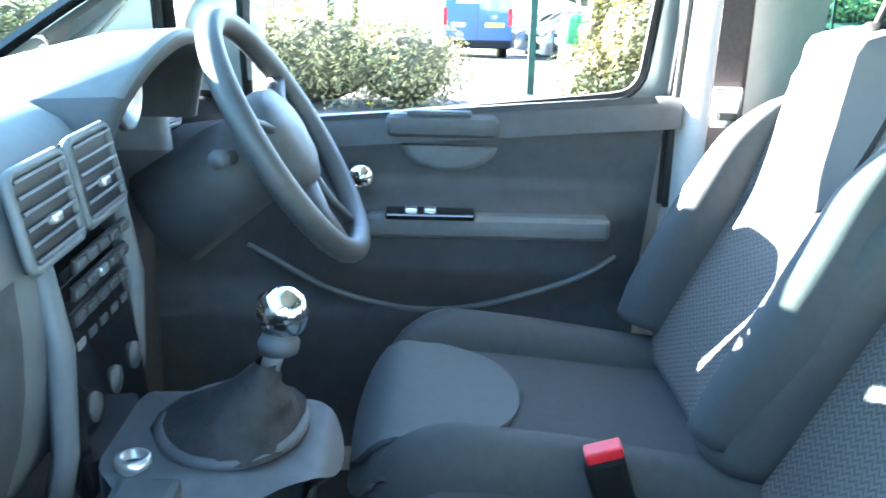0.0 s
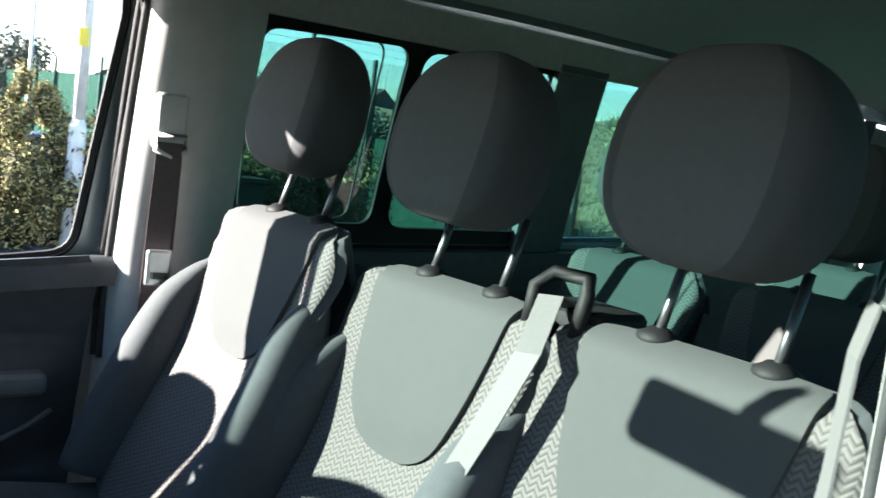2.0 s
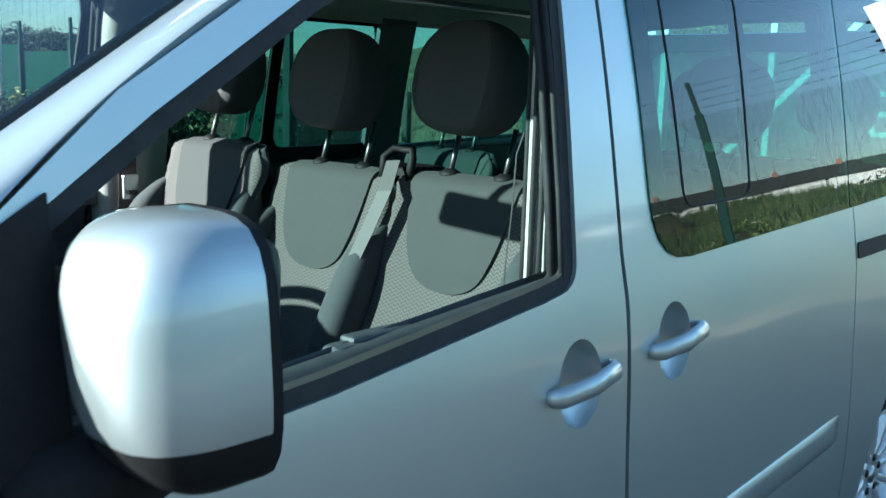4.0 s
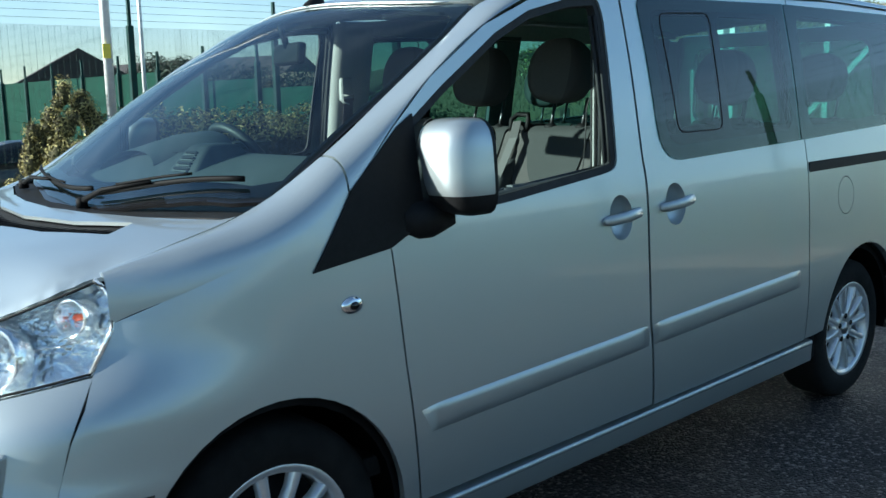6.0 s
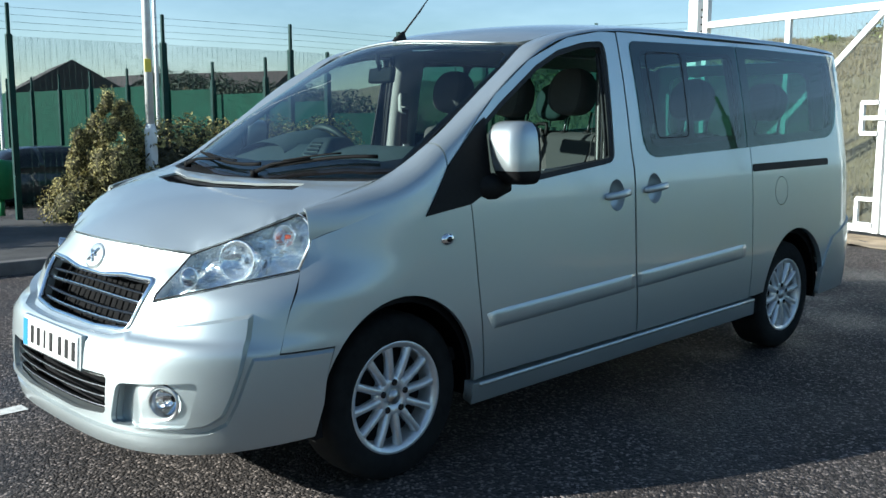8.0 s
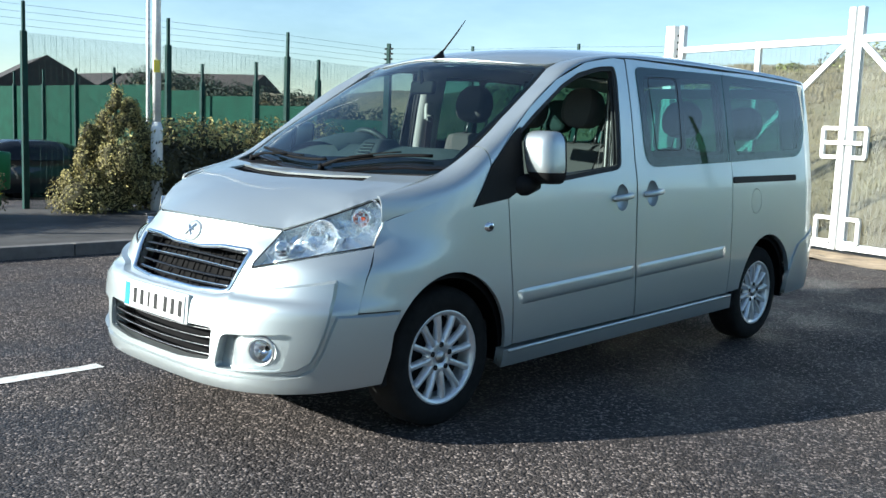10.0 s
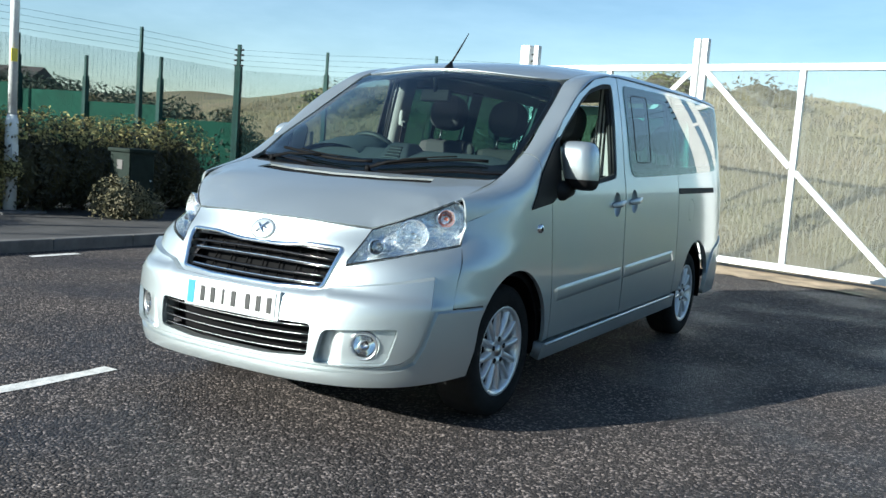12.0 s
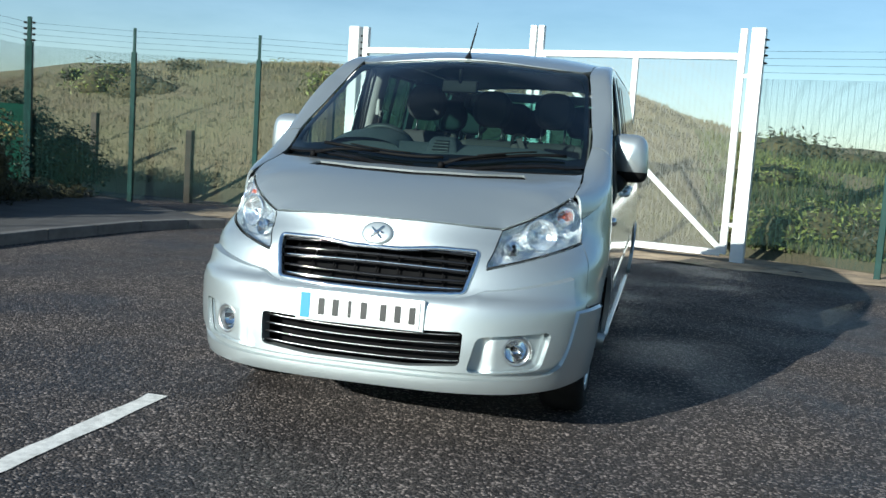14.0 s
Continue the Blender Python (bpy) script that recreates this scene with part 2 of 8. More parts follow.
def part(name, bm, mat, parent=None, label="", smooth=False, angle=35):
    """Links a bmesh as one mesh object under a thing or a part."""
    if smooth:
        lim = radians(angle)
        for f in bm.faces:
            f.smooth = True
        for e in bm.edges:
            if len(e.link_faces) == 2 and e.calc_face_angle(0) > lim:
                e.smooth = False
    me = bpy.data.meshes.new(name)
    bm.to_mesh(me)
    bm.free()
    me.materials.append(mat)
    ob = new(name, me)
    if parent is not None:
        ob.parent = parent
    if label:
        ob["label"] = label
    return ob


def box_bm(size, at=(0, 0, 0), bevel=0.0, turn=None, seg=2, bm=None):
    own = bm is None
    b2 = bmesh.new()
    bmesh.ops.create_cube(b2, size=1.0)
    bmesh.ops.scale(b2, vec=size, verts=b2.verts)
    if bevel:
        bmesh.ops.bevel(b2, geom=b2.edges[:], offset=bevel, segments=seg, affect="EDGES", profile=0.6)
    m = Matrix.Translation(at) @ (turn.to_4x4() if turn is not None else Matrix.Identity(4))
    bmesh.ops.transform(b2, matrix=m, verts=b2.verts)
    if own:
        return b2
    me = bpy.data.meshes.new("tmp")
    b2.to_mesh(me)
    b2.free()
    bm.from_mesh(me)
    bpy.data.meshes.remove(me)
    return bm


def tube_data(points, radius, sides=8, closed=False, flat=None):
    """Verts and faces of a round bar along points. radius: one or one a point. flat: (across, up) scale of the section."""
    pts = [Vector(p) for p in points]
    n = len(pts)
    rad = [radius] * n if isinstance(radius, (int, float)) else list(radius)
    verts, faces = [], []
    up = None
    for i, p in enumerate(pts):
        if closed:
            d = (pts[(i + 1) % n] - pts[i - 1]).normalized()
        else:
            d = (pts[min(i + 1, n - 1)] - pts[max(i - 1, 0)]).normalized()
        if up is None:
            up = Vector((0, 0, 1)) if abs(d.z) < 0.9 else Vector((1, 0, 0))
        side = d.cross(up).normalized()
        up = side.cross(d).normalized()
        for k in range(sides):
            a = 2 * math.pi * (k + 0.5) / sides
            sx, sy = (1, 1) if flat is None else flat
            verts.append(p + side * (math.cos(a) * rad[i] * sx) + up * (math.sin(a) * rad[i] * sy))
    rings = n if closed else n - 1
    for i in range(rings):
        j = (i + 1) % n
        for k in range(sides):
            k2 = (k + 1) % sides
            faces.append((i * sides + k, i * sides + k2, j * sides + k2, j * sides + k))
    if not closed:
        faces.append(tuple(range(sides - 1, -1, -1)))
        faces.append(tuple((n - 1) * sides + k for k in range(sides)))
    return verts, faces


def tube(name, points, radius, mat, parent=None, sides=8, closed=False, flat=None, label=""):
    v, f = tube_data(points, radius, sides, closed, flat)
    return mesh_part(name, v, f, mat, parent, label)


def lathe_data(profile, steps=32, axis="x", at=(0, 0, 0), close_ends=True):
    """Turns a profile of (along, radius) round an axis."""
    verts, faces = [], []
    for a, r in profile:
        for k in range(steps):
            t = 2 * math.pi * k / steps
            c, s = r * math.cos(t), r * math.sin(t)
            v = {"x": (a, c, s), "y": (c, a, s), "z": (c, s, a)}[axis]
            verts.append((v[0] + at[0], v[1] + at[1], v[2] + at[2]))
    for i in range(len(profile) - 1):
        for k in range(steps):
            k2 = (k + 1) % steps
            faces.append((i * steps + k, i * steps + k2, (i + 1) * steps + k2, (i + 1) * steps + k))
    if close_ends:
        for i, rev in ((0, True), (len(profile) - 1, False)):
            if profile[i][1] > 1e-5:
                ring = [i * steps + k for k in range(steps)]
                faces.append(tuple(reversed(ring)) if rev else tuple(ring))
    return verts, faces


def lathe(name, profile, mat, parent=None, steps=32, axis="x", at=(0, 0, 0), label=""):
    v, f = lathe_data(profile, steps, axis, at)
    return mesh_part(name, v, f, mat, parent, label)


def spline(table):
    """A smooth curve through (x, y) pairs."""
    xs, ys = [p[0] for p in table], [p[1] for p in table]
    n = len(xs)
    d = [(ys[i + 1] - ys[i]) / (xs[i + 1] - xs[i]) for i in range(n - 1)]
    m = [d[0]] + [0 if d[i - 1] * d[i] <= 0 else 2 * d[i - 1] * d[i] / (d[i - 1] + d[i]) for i in range(1, n - 1)] + [d[-1]]

    def f(x):
        if x <= xs[0]:
            return ys[0] + m[0] * (x - xs[0])
        if x >= xs[-1]:
            return ys[-1] + m[-1] * (x - xs[-1])
        i = max(k for k in range(n - 1) if xs[k] <= x)
        h = xs[i + 1] - xs[i]
        t = (x - xs[i]) / h
        return (ys[i] * (1 + 2 * t) + h * m[i] * t) * (1 - t) ** 2 + (ys[i + 1] * (3 - 2 * t) - h * m[i + 1] * (1 - t)) * t * t
    return f


def rounded(loop, r, n=5):
    """A polygon with its corners rounded. r: one radius or one a corner."""
    out = []
    k = len(loop)
    for i in range(k):
        p, a, b = Vector(loop[i][:2]), Vector(loop[i - 1][:2]), Vector(loop[(i + 1) % k][:2])
        rr = r[i] if isinstance(r, (list, tuple)) else r
        la, lb = (a - p).length, (b - p).length
        q = min(rr, 0.48 * la, 0.48 * lb)
        if q < 1e-4:
            out.append(p)
            continue
        s, e = p + (a - p) / la * q, p + (b - p) / lb * q
        for j in range(n + 1):
            t = j / n
            out.append(s * (1 - t) ** 2 + p * (2 * t * (1 - t)) + e * t * t)
    return [(v.x, v.y) for v in out]


def inset(loop, d):
    """A polygon moved inwards by d (outwards: minus)."""
    area = sum(loop[i - 1][0] * loop[i][1] - loop[i][0] * loop[i - 1][1] for i in range(len(loop)))
    sg = 1 if area > 0 else -1
    out = []
    k = len(loop)
    for i in range(k):
        a, p, b = Vector(loop[i - 1]), Vector(loop[i]), Vector(loop[(i + 1) % k])
        u, v = (p - a), (b - p)
        if u.length < 1e-7 or v.length < 1e-7:
            out.append((p.x, p.y))
            continue
        n1, n2 = Vector((-u.y, u.x)).normalized(), Vector((-v.y, v.x)).normalized()
        m = (n1 + n2)
        m = m / max(0.35, m.length_squared / 2) if m.length > 1e-6 else n1
        q = p + m * (sg * d)
        out.append((q.x, q.y))
    return out


def inside(p, loop):
    x, y = p
    c = False
    j = len(loop) - 1
    for i in range(len(loop)):
        xi, yi = loop[i]
        xj, yj = loop[j]
        if (yi > y) != (yj > y) and x < (xj - xi) * (y - yi) / (yj - yi) + xi:
            c = not c
        j = i
    return c


def dense(loop, step):
    out = []
    for i in range(len(loop)):
        a, b = Vector(loop[i]), Vector(loop[(i + 1) % len(loop)])
        k = max(1, math.ceil((b - a).length / step))
        out += [tuple(a.lerp(b, j / k)) for j in range(k)]
    return out


def fill(outline, holes=(), step=0.06):
    """Triangles that fill an outline, with an even net of points inside."""
    from_loops = [dense(outline, step)] + [dense(h, step) for h in holes]
    pts, edges = [], []
    for lp in from_loops:
        n0 = len(pts)
        pts += lp
        edges += [(n0 + i, n0 + (i + 1) % len(lp)) for i in range(len(lp))]
    rim = np.array(pts)
    lo, hi = rim.min(0), rim.max(0)
    for gx in np.arange(lo[0] + step * 0.5, hi[0], step):
        for gy in np.arange(lo[1] + step * 0.5, hi[1], step):
            if ((rim - (gx, gy)) ** 2).sum(1).min() > (0.5 * step) ** 2 and inside((gx, gy), from_loops[0]) and not any(inside((gx, gy), h) for h in from_loops[1:]):
                pts.append((float(gx), float(gy)))
    v, _, f, _, _, _ = delaunay_2d_cdt([Vector(p) for p in pts], edges, [], 0, 1e-7)
    keep = []
    for t in f:
        c = sum((v[i] for i in t), Vector((0, 0))) / len(t)
        if inside(c, from_loops[0]) and not any(inside(c, h) for h in from_loops[1:]):
            ab = [(v[t[(i + 1) % 3]] - v[t[i]]) for i in range(3)]
            if abs(ab[0].x * ab[1].y - ab[0].y * ab[1].x) > 8e-4 * max(q.length for q in ab):
                keep.append(tuple(t))
    return v, keep


def skin(name, surf, outline, mat, parent, holes=(), step=0.06, lift=0.0, rim=0.02, label="", flip=False):
    """A panel cut out of a surface: its face, and its edges turned inwards by rim. surf(a, b) gives a place."""
    v2, tris = fill(outline, holes, step)
    used = sorted({i for t in tris for i in t})
    idx = {k: i for i, k in enumerate(used)}
    pos, nor = [], []
    e = 0.004
    for k in used:
        a, b = v2[k]
        p = Vector(surf(a, b))
        n = (Vector(surf(a + e, b)) - Vector(surf(a - e, b))).cross(Vector(surf(a, b + e)) - Vector(surf(a, b - e)))
        n = n.normalized() if n.length > 1e-12 else Vector((0, 0, 1))
        if flip:
            n = -n
        pos.append(p + n * lift)
        nor.append(n)
    faces = []
    for t in tris:
        f = [idx[i] for i in t]
        fn = (pos[f[1]] - pos[f[0]]).cross(pos[f[2]] - pos[f[0]])
        if fn.dot(nor[f[0]]) < 0:
            f.reverse()
        faces.append(tuple(f))
    if rim:
        cnt = {}
        for f in faces:
            for i in range(3):
                a, b = f[i], f[(i + 1) % 3]
                key = (min(a, b), max(a, b))
                cnt[key] = None if key in cnt else (a, b)
        n0 = len(pos)
        ring, dup = {}, []
        for ab in cnt.values():
            if ab is None:
                continue
            for q in ab:
                if q not in ring:
                    ring[q] = len(pos) + 0
                    pos.append(pos[q].copy())
                    nor.append(Vector((0, 0, 0)))
                    pos.append(pos[q] - nor[q] * rim)
                    nor.append(Vector((0, 0, 0)))
            a, b = ab
            faces.append((ring[b], ring[a], ring[a] + 1, ring[b] + 1))
    return mesh_part(name, pos, faces, mat, parent, label, normals=nor)


# ---- the van's body surface (front axle at y = 0, nose towards -y, its left side at +x) ----
WIDTH = spline([(0.1, 0.87), (0.2, 0.90), (0.3, 0.932), (0.45, 0.950), (0.6, 0.956), (0.8, 0.950), (1.0, 0.940), (1.1, 0.932), (1.23, 0.912), (1.5, 0.868), (1.71, 0.825), (1.9, 0.78)])
NOSE = spline([(0.1, -0.86), (0.22, -0.93), (0.30, -0.955), (0.42, -0.955), (0.53, -0.945), (0.605, -0.932), (0.65, -0.872), (0.73, -0.835), (0.80, -0.805), (0.87, -0.777), (0.92, -0.757), (0.97, -0.735), (1.03, -0.690), (1.07, -0.610), (1.15, -0.45), (1.3, -0.2), (1.9, 0.0)])
SQUARE = spline([(0.1, 3.4), (0.62, 3.4), (0.76, 3.35), (0.82, 2.95), (0.87, 2.5), (0.92, 2.3), (1.03, 2.25), (1.9, 2.25)])
EDGE_X = spline([(-0.8, 0.74), (-0.39, 0.79), (-0.15, 0.80), (0.07, 0.79), (0.24, 0.80), (0.5, 0.765), (0.74, 0.73), (0.93, 0.703), (1.1, 0.705), (1.4, 0.715), (1.8, 0.72), (3.2, 0.72), (4.1, 0.69)])
EDGE_Z = spline([(-0.8, 0.69), (-0.656, 0.80), (-0.52, 0.95), (-0.391, 1.066), (-0.2, 1.118), (-0.05, 1.155), (0.07, 1.20), (0.24, 1.302), (0.5, 1.465), (0.74, 1.618), (0.93, 1.735), (1.1, 1.785), (1.4, 1.825), (1.8, 1.85), (2.4, 1.862), (3.2, 1.862), (3.9, 1.84), (4.1, 1.80)])
SHOULDER = spline([(-0.46, 0.87), (-0.36, 0.965), (-0.2, 1.025), (0.0, 1.095), (0.15, 1.152), (0.25, 1.218), (0.40, 1.366), (0.56, 1.503), (0.80, 1.653), (1.08, 1.763), (1.34, 1.808), (1.6, 1.822), (3.0, 1.836), (3.86, 1.818), (4.06, 1.775)])
HOOD_Z = spline([(-0.95, 0.79), (-0.85, 0.865), (-0.756, 0.932), (-0.65, 0.998), (-0.5, 1.066), (-0.35, 1.112), (-0.2, 1.146), (0.1, 1.20)])
TOP_Z = spline([(-0.3, 0.98), (-0.13, 1.14), (0.07, 1.33), (0.28, 1.508), (0.5, 1.642), (0.7, 1.748), (0.93, 1.812), (1.2, 1.858), (1.6, 1.895), (2.4, 1.932), (3.2, 1.935), (3.8, 1.918), (4.15, 1.87)])
Y_Q = 0.1
REAR_Y = 4.08


def half_width(y, z):
    """The body's half width at a height, with the round nose and rear corners."""
    w = WIDTH(z)
    if y < Y_Q:
        n, length = SQUARE(z), Y_Q - NOSE(z)
        q = min(0.9999, (Y_Q - y) / length)
        w *= (1 - q ** n) ** (1 / n)
    if y > 3.6:
        w *= (1 - min(0.98, (y - 3.6) / 0.52) ** 4) ** 0.25
    return w


def mild(t):
    t = max(0.0, min(1.0, t))
    return t * t * (3 - 2 * t)


def belt(s, z):
    """Nose and sides in one sheet: s is the angle round the nose, then the way along the side."""
    a = abs(s)
    sg = 1 if s >= 0 else -1
    if a >= math.pi / 2:
        y = Y_Q + a - math.pi / 2
        return (sg * half_width(y, z), y, z)
    n, length, w = SQUARE(z), Y_Q - NOSE(z), WIDTH(z)
    r = ((math.sin(a) / w) ** n + (math.cos(a) / length) ** n) ** (-1 / n)
    x, y = r * math.sin(a), Y_Q - r * math.cos(a)
    d = 0.0
    return (sg * (x + d * math.sin(a)), y - d * math.cos(a), z)


def along(y, z):
    """The sheet's s for a place on the side."""
    if y >= Y_Q:
        return math.pi / 2 + y - Y_Q
    return math.atan2(half_width(y, z), Y_Q - y)


def across(x, y):
    return math.atan2(x, Y_Q - y)


def side_loop(points, sg=1):
    out = []
    for i, (y, z) in enumerate(points):
        y2, z2 = points[(i + 1) % len(points)]
        k = max(1, int(math.hypot(y2 - y, z2 - z) / 0.06))
        out += [(sg * along(y + (y2 - y) * j / k, z + (z2 - z) * j / k), z + (z2 - z) * j / k) for j in range(k)]
    return out


def shoulder_band(sg):
    """The rounded band from the side's upper edge over to the bonnet, screen and roof edge: (way along, way over)."""
    def f(y, b):
        q = b / 0.15
        zg, ze = SHOULDER(y), EDGE_Z(y)
        g, e = Vector((half_width(y, zg), y, zg)), Vector((EDGE_X(y), y, ze))
        c = Vector((g.x + 0.10 * (e.x - g.x), y, max(zg, ze) + 0.010))
        p = g * (1 - q) ** 2 + c * (2 * q * (1 - q)) + e * (q * q)
        return (sg * p.x, p.y, p.z)
    return f


def hood_surface(x, y):
    xe = EDGE_X(y)
    return (x, y, HOOD_Z(y) + (EDGE_Z(y) - HOOD_Z(y)) * abs(x / xe) ** 2.5)


def screen_surface(x, y):
    return (x, y, TOP_Z(y) + (EDGE_Z(y) - TOP_Z(y)) * abs(x / EDGE_X(y)) ** 2.0)


def roof_surface(x, y):
    k = max(0.0, min(1.0, (y - 0.9) / 0.6))
    return (x, y, TOP_Z(y) + (EDGE_Z(y) - TOP_Z(y)) * abs(x / EDGE_X(y)) ** (2.0 + 0.8 * k))


def bonnet_surface(x, y):
    """The bonnet, drawn down to meet the headlights' upper edge."""
    p = hood_surface(x, y)
    num = den = 1e-9
    near = 9.0
    for rx, ry, rz in RIM_LAMP:
        d2 = (abs(x) - rx) ** 2 + (y - ry) ** 2
        w = 1 / (d2 + 1e-4)
        num += w * (hood_surface(rx, ry)[2] - rz)
        den += w
        near = min(near, d2)
    return (p[0], p[1], p[2] - num / den * math.exp(-near / 0.010))


def hood_rim(a):
    """Where the bonnet's sheet meets the nose, at an angle round the nose."""
    lo, hi = 0.80, 1.12
    for _ in range(40):
        z = (lo + hi) / 2
        p = belt(a, z)
        if z < hood_surface(p[0], p[1])[2]:
            lo = z
        else:
            hi = z
    return belt(a, lo)


A_IN, A_PEAK = math.atan2(0.520, 0.751), math.atan2(0.757, 0.453)
RIM_NOSE = [hood_rim(A_IN * k / 6) for k in range(7)]
RIM_LAMP = [belt(A_IN + (A_PEAK - A_IN) * k / 8, RIM_NOSE[-1][2] + (1.062 - RIM_NOSE[-1][2]) * k / 8) for k in range(9)]


van = thing("passenger_van", "silver passenger van with dark windows, front side window open, on asphalt", "van")

# front bumper cover with the openings of both grilles and the fog lamps
SEAM = None
BUMPER_HALF = [(0.0, -0.98, 0.245), (0.35, -0.955, 0.245), (0.62, -0.87, 0.25), (0.80, -0.70, 0.258), (0.90, -0.52, 0.27), (0.93, -0.415, 0.275), (0.95, -0.385, 0.40), (0.95, -0.372, 0.50), (0.935, -0.335, 0.594), SEAM, SEAM, SEAM, (0.838, -0.412, 0.862), (0.72, -0.585, 0.826), (0.60, -0.705, 0.788), (0.493, -0.80, 0.752), (0.487, -0.785, 0.775), (0.505, -0.70, 0.86)] + [(x, y, z - 0.005) for x, y, z in reversed(RIM_NOSE)]
SEAM_YZ = [(-0.540, 0.594), (-0.490, 0.74), (-0.414, 0.862)]
seam_left = list(SEAM_YZ)
half = []
for row in BUMPER_HALF:
    if row is SEAM:
        y, z = seam_left.pop(0)
        half.append((along(y + 0.0025, z), z))
    else:
        half.append((across(row[0], row[1]), row[2]))
bumper_loop = half + [(-a, z) for a, z in reversed(half[1:-1])]
GRILLE = rounded([(across(0.405, -0.84), 0.652), (across(0.455, -0.775), 0.826), (0.30, 0.828), (0.12, 0.812), (-0.12, 0.812), (-0.30, 0.828), (-across(0.455, -0.775), 0.826), (-across(0.405, -0.84), 0.652), (-0.2, 0.640), (0.2, 0.640)], 0.022)
LOWER = rounded([(across(0.425, -0.925), 0.372), (across(0.435, -0.925), 0.508), (0.2, 0.502), (-0.2, 0.502), (-across(0.435, -0.925), 0.508), (-across(0.425, -0.925), 0.372), (-0.2, 0.352), (0.2, 0.352)], 0.02)


def fog_loop(sg):
    return rounded([(sg * across(0.462, -0.945), 0.345), (sg * across(0.735, -0.80), 0.365), (sg * across(0.765, -0.765), 0.520), (sg * across(0.500, -0.940), 0.492)], 0.03)


bumper = skin("front_bumper", belt, bumper_loop, PAINT, van, [GRILLE, inset(LOWER, -0.004), inset(fog_loop(1), -0.004), inset(fog_loop(-1), -0.004)], 0.03, rim=0.04)
# the shield round the plate and the corner pieces stand proud of it, with bevelled edges
shield_half = [(0.0, 0.626), (0.20, 0.628), (0.37, 0.633), (0.435, 0.648), (0.485, 0.672), (0.58, 0.684), (0.70, 0.706), (0.876, 0.738), (0.868, 0.66), (0.845, 0.55), (0.818, 0.46), (0.790, 0.395), (0.740, 0.360), (0.66, 0.345), (0.50, 0.332), (0.30, 0.328), (0.0, 0.326)]
shield_loop = rounded(shield_half + [(-a, z) for a, z in reversed(shield_half[1:-1])], 0.012, 3)
apron_half = [(0.0, 0.314), (0.30, 0.316), (0.50, 0.320), (0.66, 0.330), (0.74, 0.344), (0.79, 0.372), (0.822, 0.44), (0.850, 0.53), (0.872, 0.592), (along(-0.533, 0.592), 0.592), (along(-0.338, 0.592), 0.592), (across(0.95, -0.372), 0.50), (across(0.95, -0.385), 0.40), (across(0.93, -0.415), 0.278), (across(0.90, -0.52), 0.272), (across(0.80, -0.70), 0.260), (across(0.62, -0.87), 0.252), (across(0.35, -0.955), 0.248), (0.0, 0.247)]
apron_loop = apron_half + [(-a, z) for a, z in reversed(apron_half[1:-1])]



def lift_path(loop, d, surf=belt, flip=False):
    out = []
    e = 0.004
    for a, b in loop:
        n = (Vector(surf(a + e, b)) - Vector(surf(a - e, b))).cross(Vector(surf(a, b + e)) - Vector(surf(a, b - e))).normalized()
        out.append(Vector(surf(a, b)) + n * (-d if flip else d))
    return out


def raised(name, loop, rise, bevel, holes=()):
    """A panel that stands proud of the nose, with a sloping edge all round."""
    loop = dense(loop, 0.03)
    core = inset(loop, bevel)
    top = skin(name, belt, core, PAINT, bumper, holes, 0.03, lift=rise, rim=0.0 if not holes else 0.02)
    lo, hi = lift_path(loop, 0.0), lift_path(core, rise)
    n = len(loop)
    faces = [(i, (i + 1) % n, n + (i + 1) % n, n + i) for i in range(n)]
    fn = (lo[1] - lo[0]).cross(hi[0] - lo[0])
    if fn.dot(Vector((lo[0].x, lo[0].y - 0.1, 0))) < 0:
        faces = [f[::-1] for f in faces]
    mesh_part(name + "_edge", lo + hi, faces, PAINT, bumper, smooth=False)
    return top


raised("bumper_shield", shield_loop, 0.026, 0.014, [LOWER, fog_loop(1), fog_loop(-1)])
raised("bumper_apron", apron_loop, 0.014, 0.008)
tube("grille_surround", lift_path(dense(GRILLE, 0.03), -0.002), 0.011, CHROME, van, 8, True, label="chrome grille surround")
# a near-black sheet in place of the shaded depth behind the bars
skin("grille_shade_sheet", belt, inset(GRILLE, -0.004), GRILLE_SHADE, van, step=0.06, lift=-0.09, rim=0)
for k in range(5):
    z = 0.672 + 0.036 * k
    hw = across(0.405, -0.84) + (across(0.455, -0.775) - across(0.405, -0.84)) * (z - 0.652) / 0.174 - 0.005
    pts = lift_path([(hw * (j / 10 - 1), z + 0.010 * (1 - (j / 10 - 1) ** 2) * (-0.6 if k < 2 else 0.6)) for j in range(21)], -0.020)
    tube("grille_bar", pts, 0.0085, GLOSS_BLACK, van, 6, flat=(1.0, 0.75))
    if k in (0, 2, 4):
        tube("grille_bar_trim", [p + Vector((0, -0.004, 0.007)) for p in pts], 0.0035, CHROME, van, 5)
# ribs are coloured near-black too, to sink into that shade
for k in range(9):
    a = (k - 4) * 0.105
    tube("grille_rib", lift_path([(a, 0.655 + 0.0215 * j) for j in range(9)], -0.070), 0.005, GRILLE_SHADE, van, 5)
# the lower opening's shaded depth, again as a near-black sheet
skin("lower_grille_shade_sheet", belt, inset(LOWER, -0.004), GRILLE_SHADE, van, step=0.06, lift=-0.08, rim=0)
for k in range(4):
    z = 0.385 + 0.036 * k
    pts = lift_path([(0.392 * (j / 10 - 1), z - 0.012 * (1 - (j / 10 - 1) ** 2)) for j in range(21)], -0.008)
    tube("lower_grille_bar", pts, 0.009, WIPER_BLACK, van, 6, flat=(1.4, 0.6))
    tube("lower_bar_trim", [p + Vector((0, -0.010, 0.003)) for p in pts], 0.0018, STEEL, van, 5)
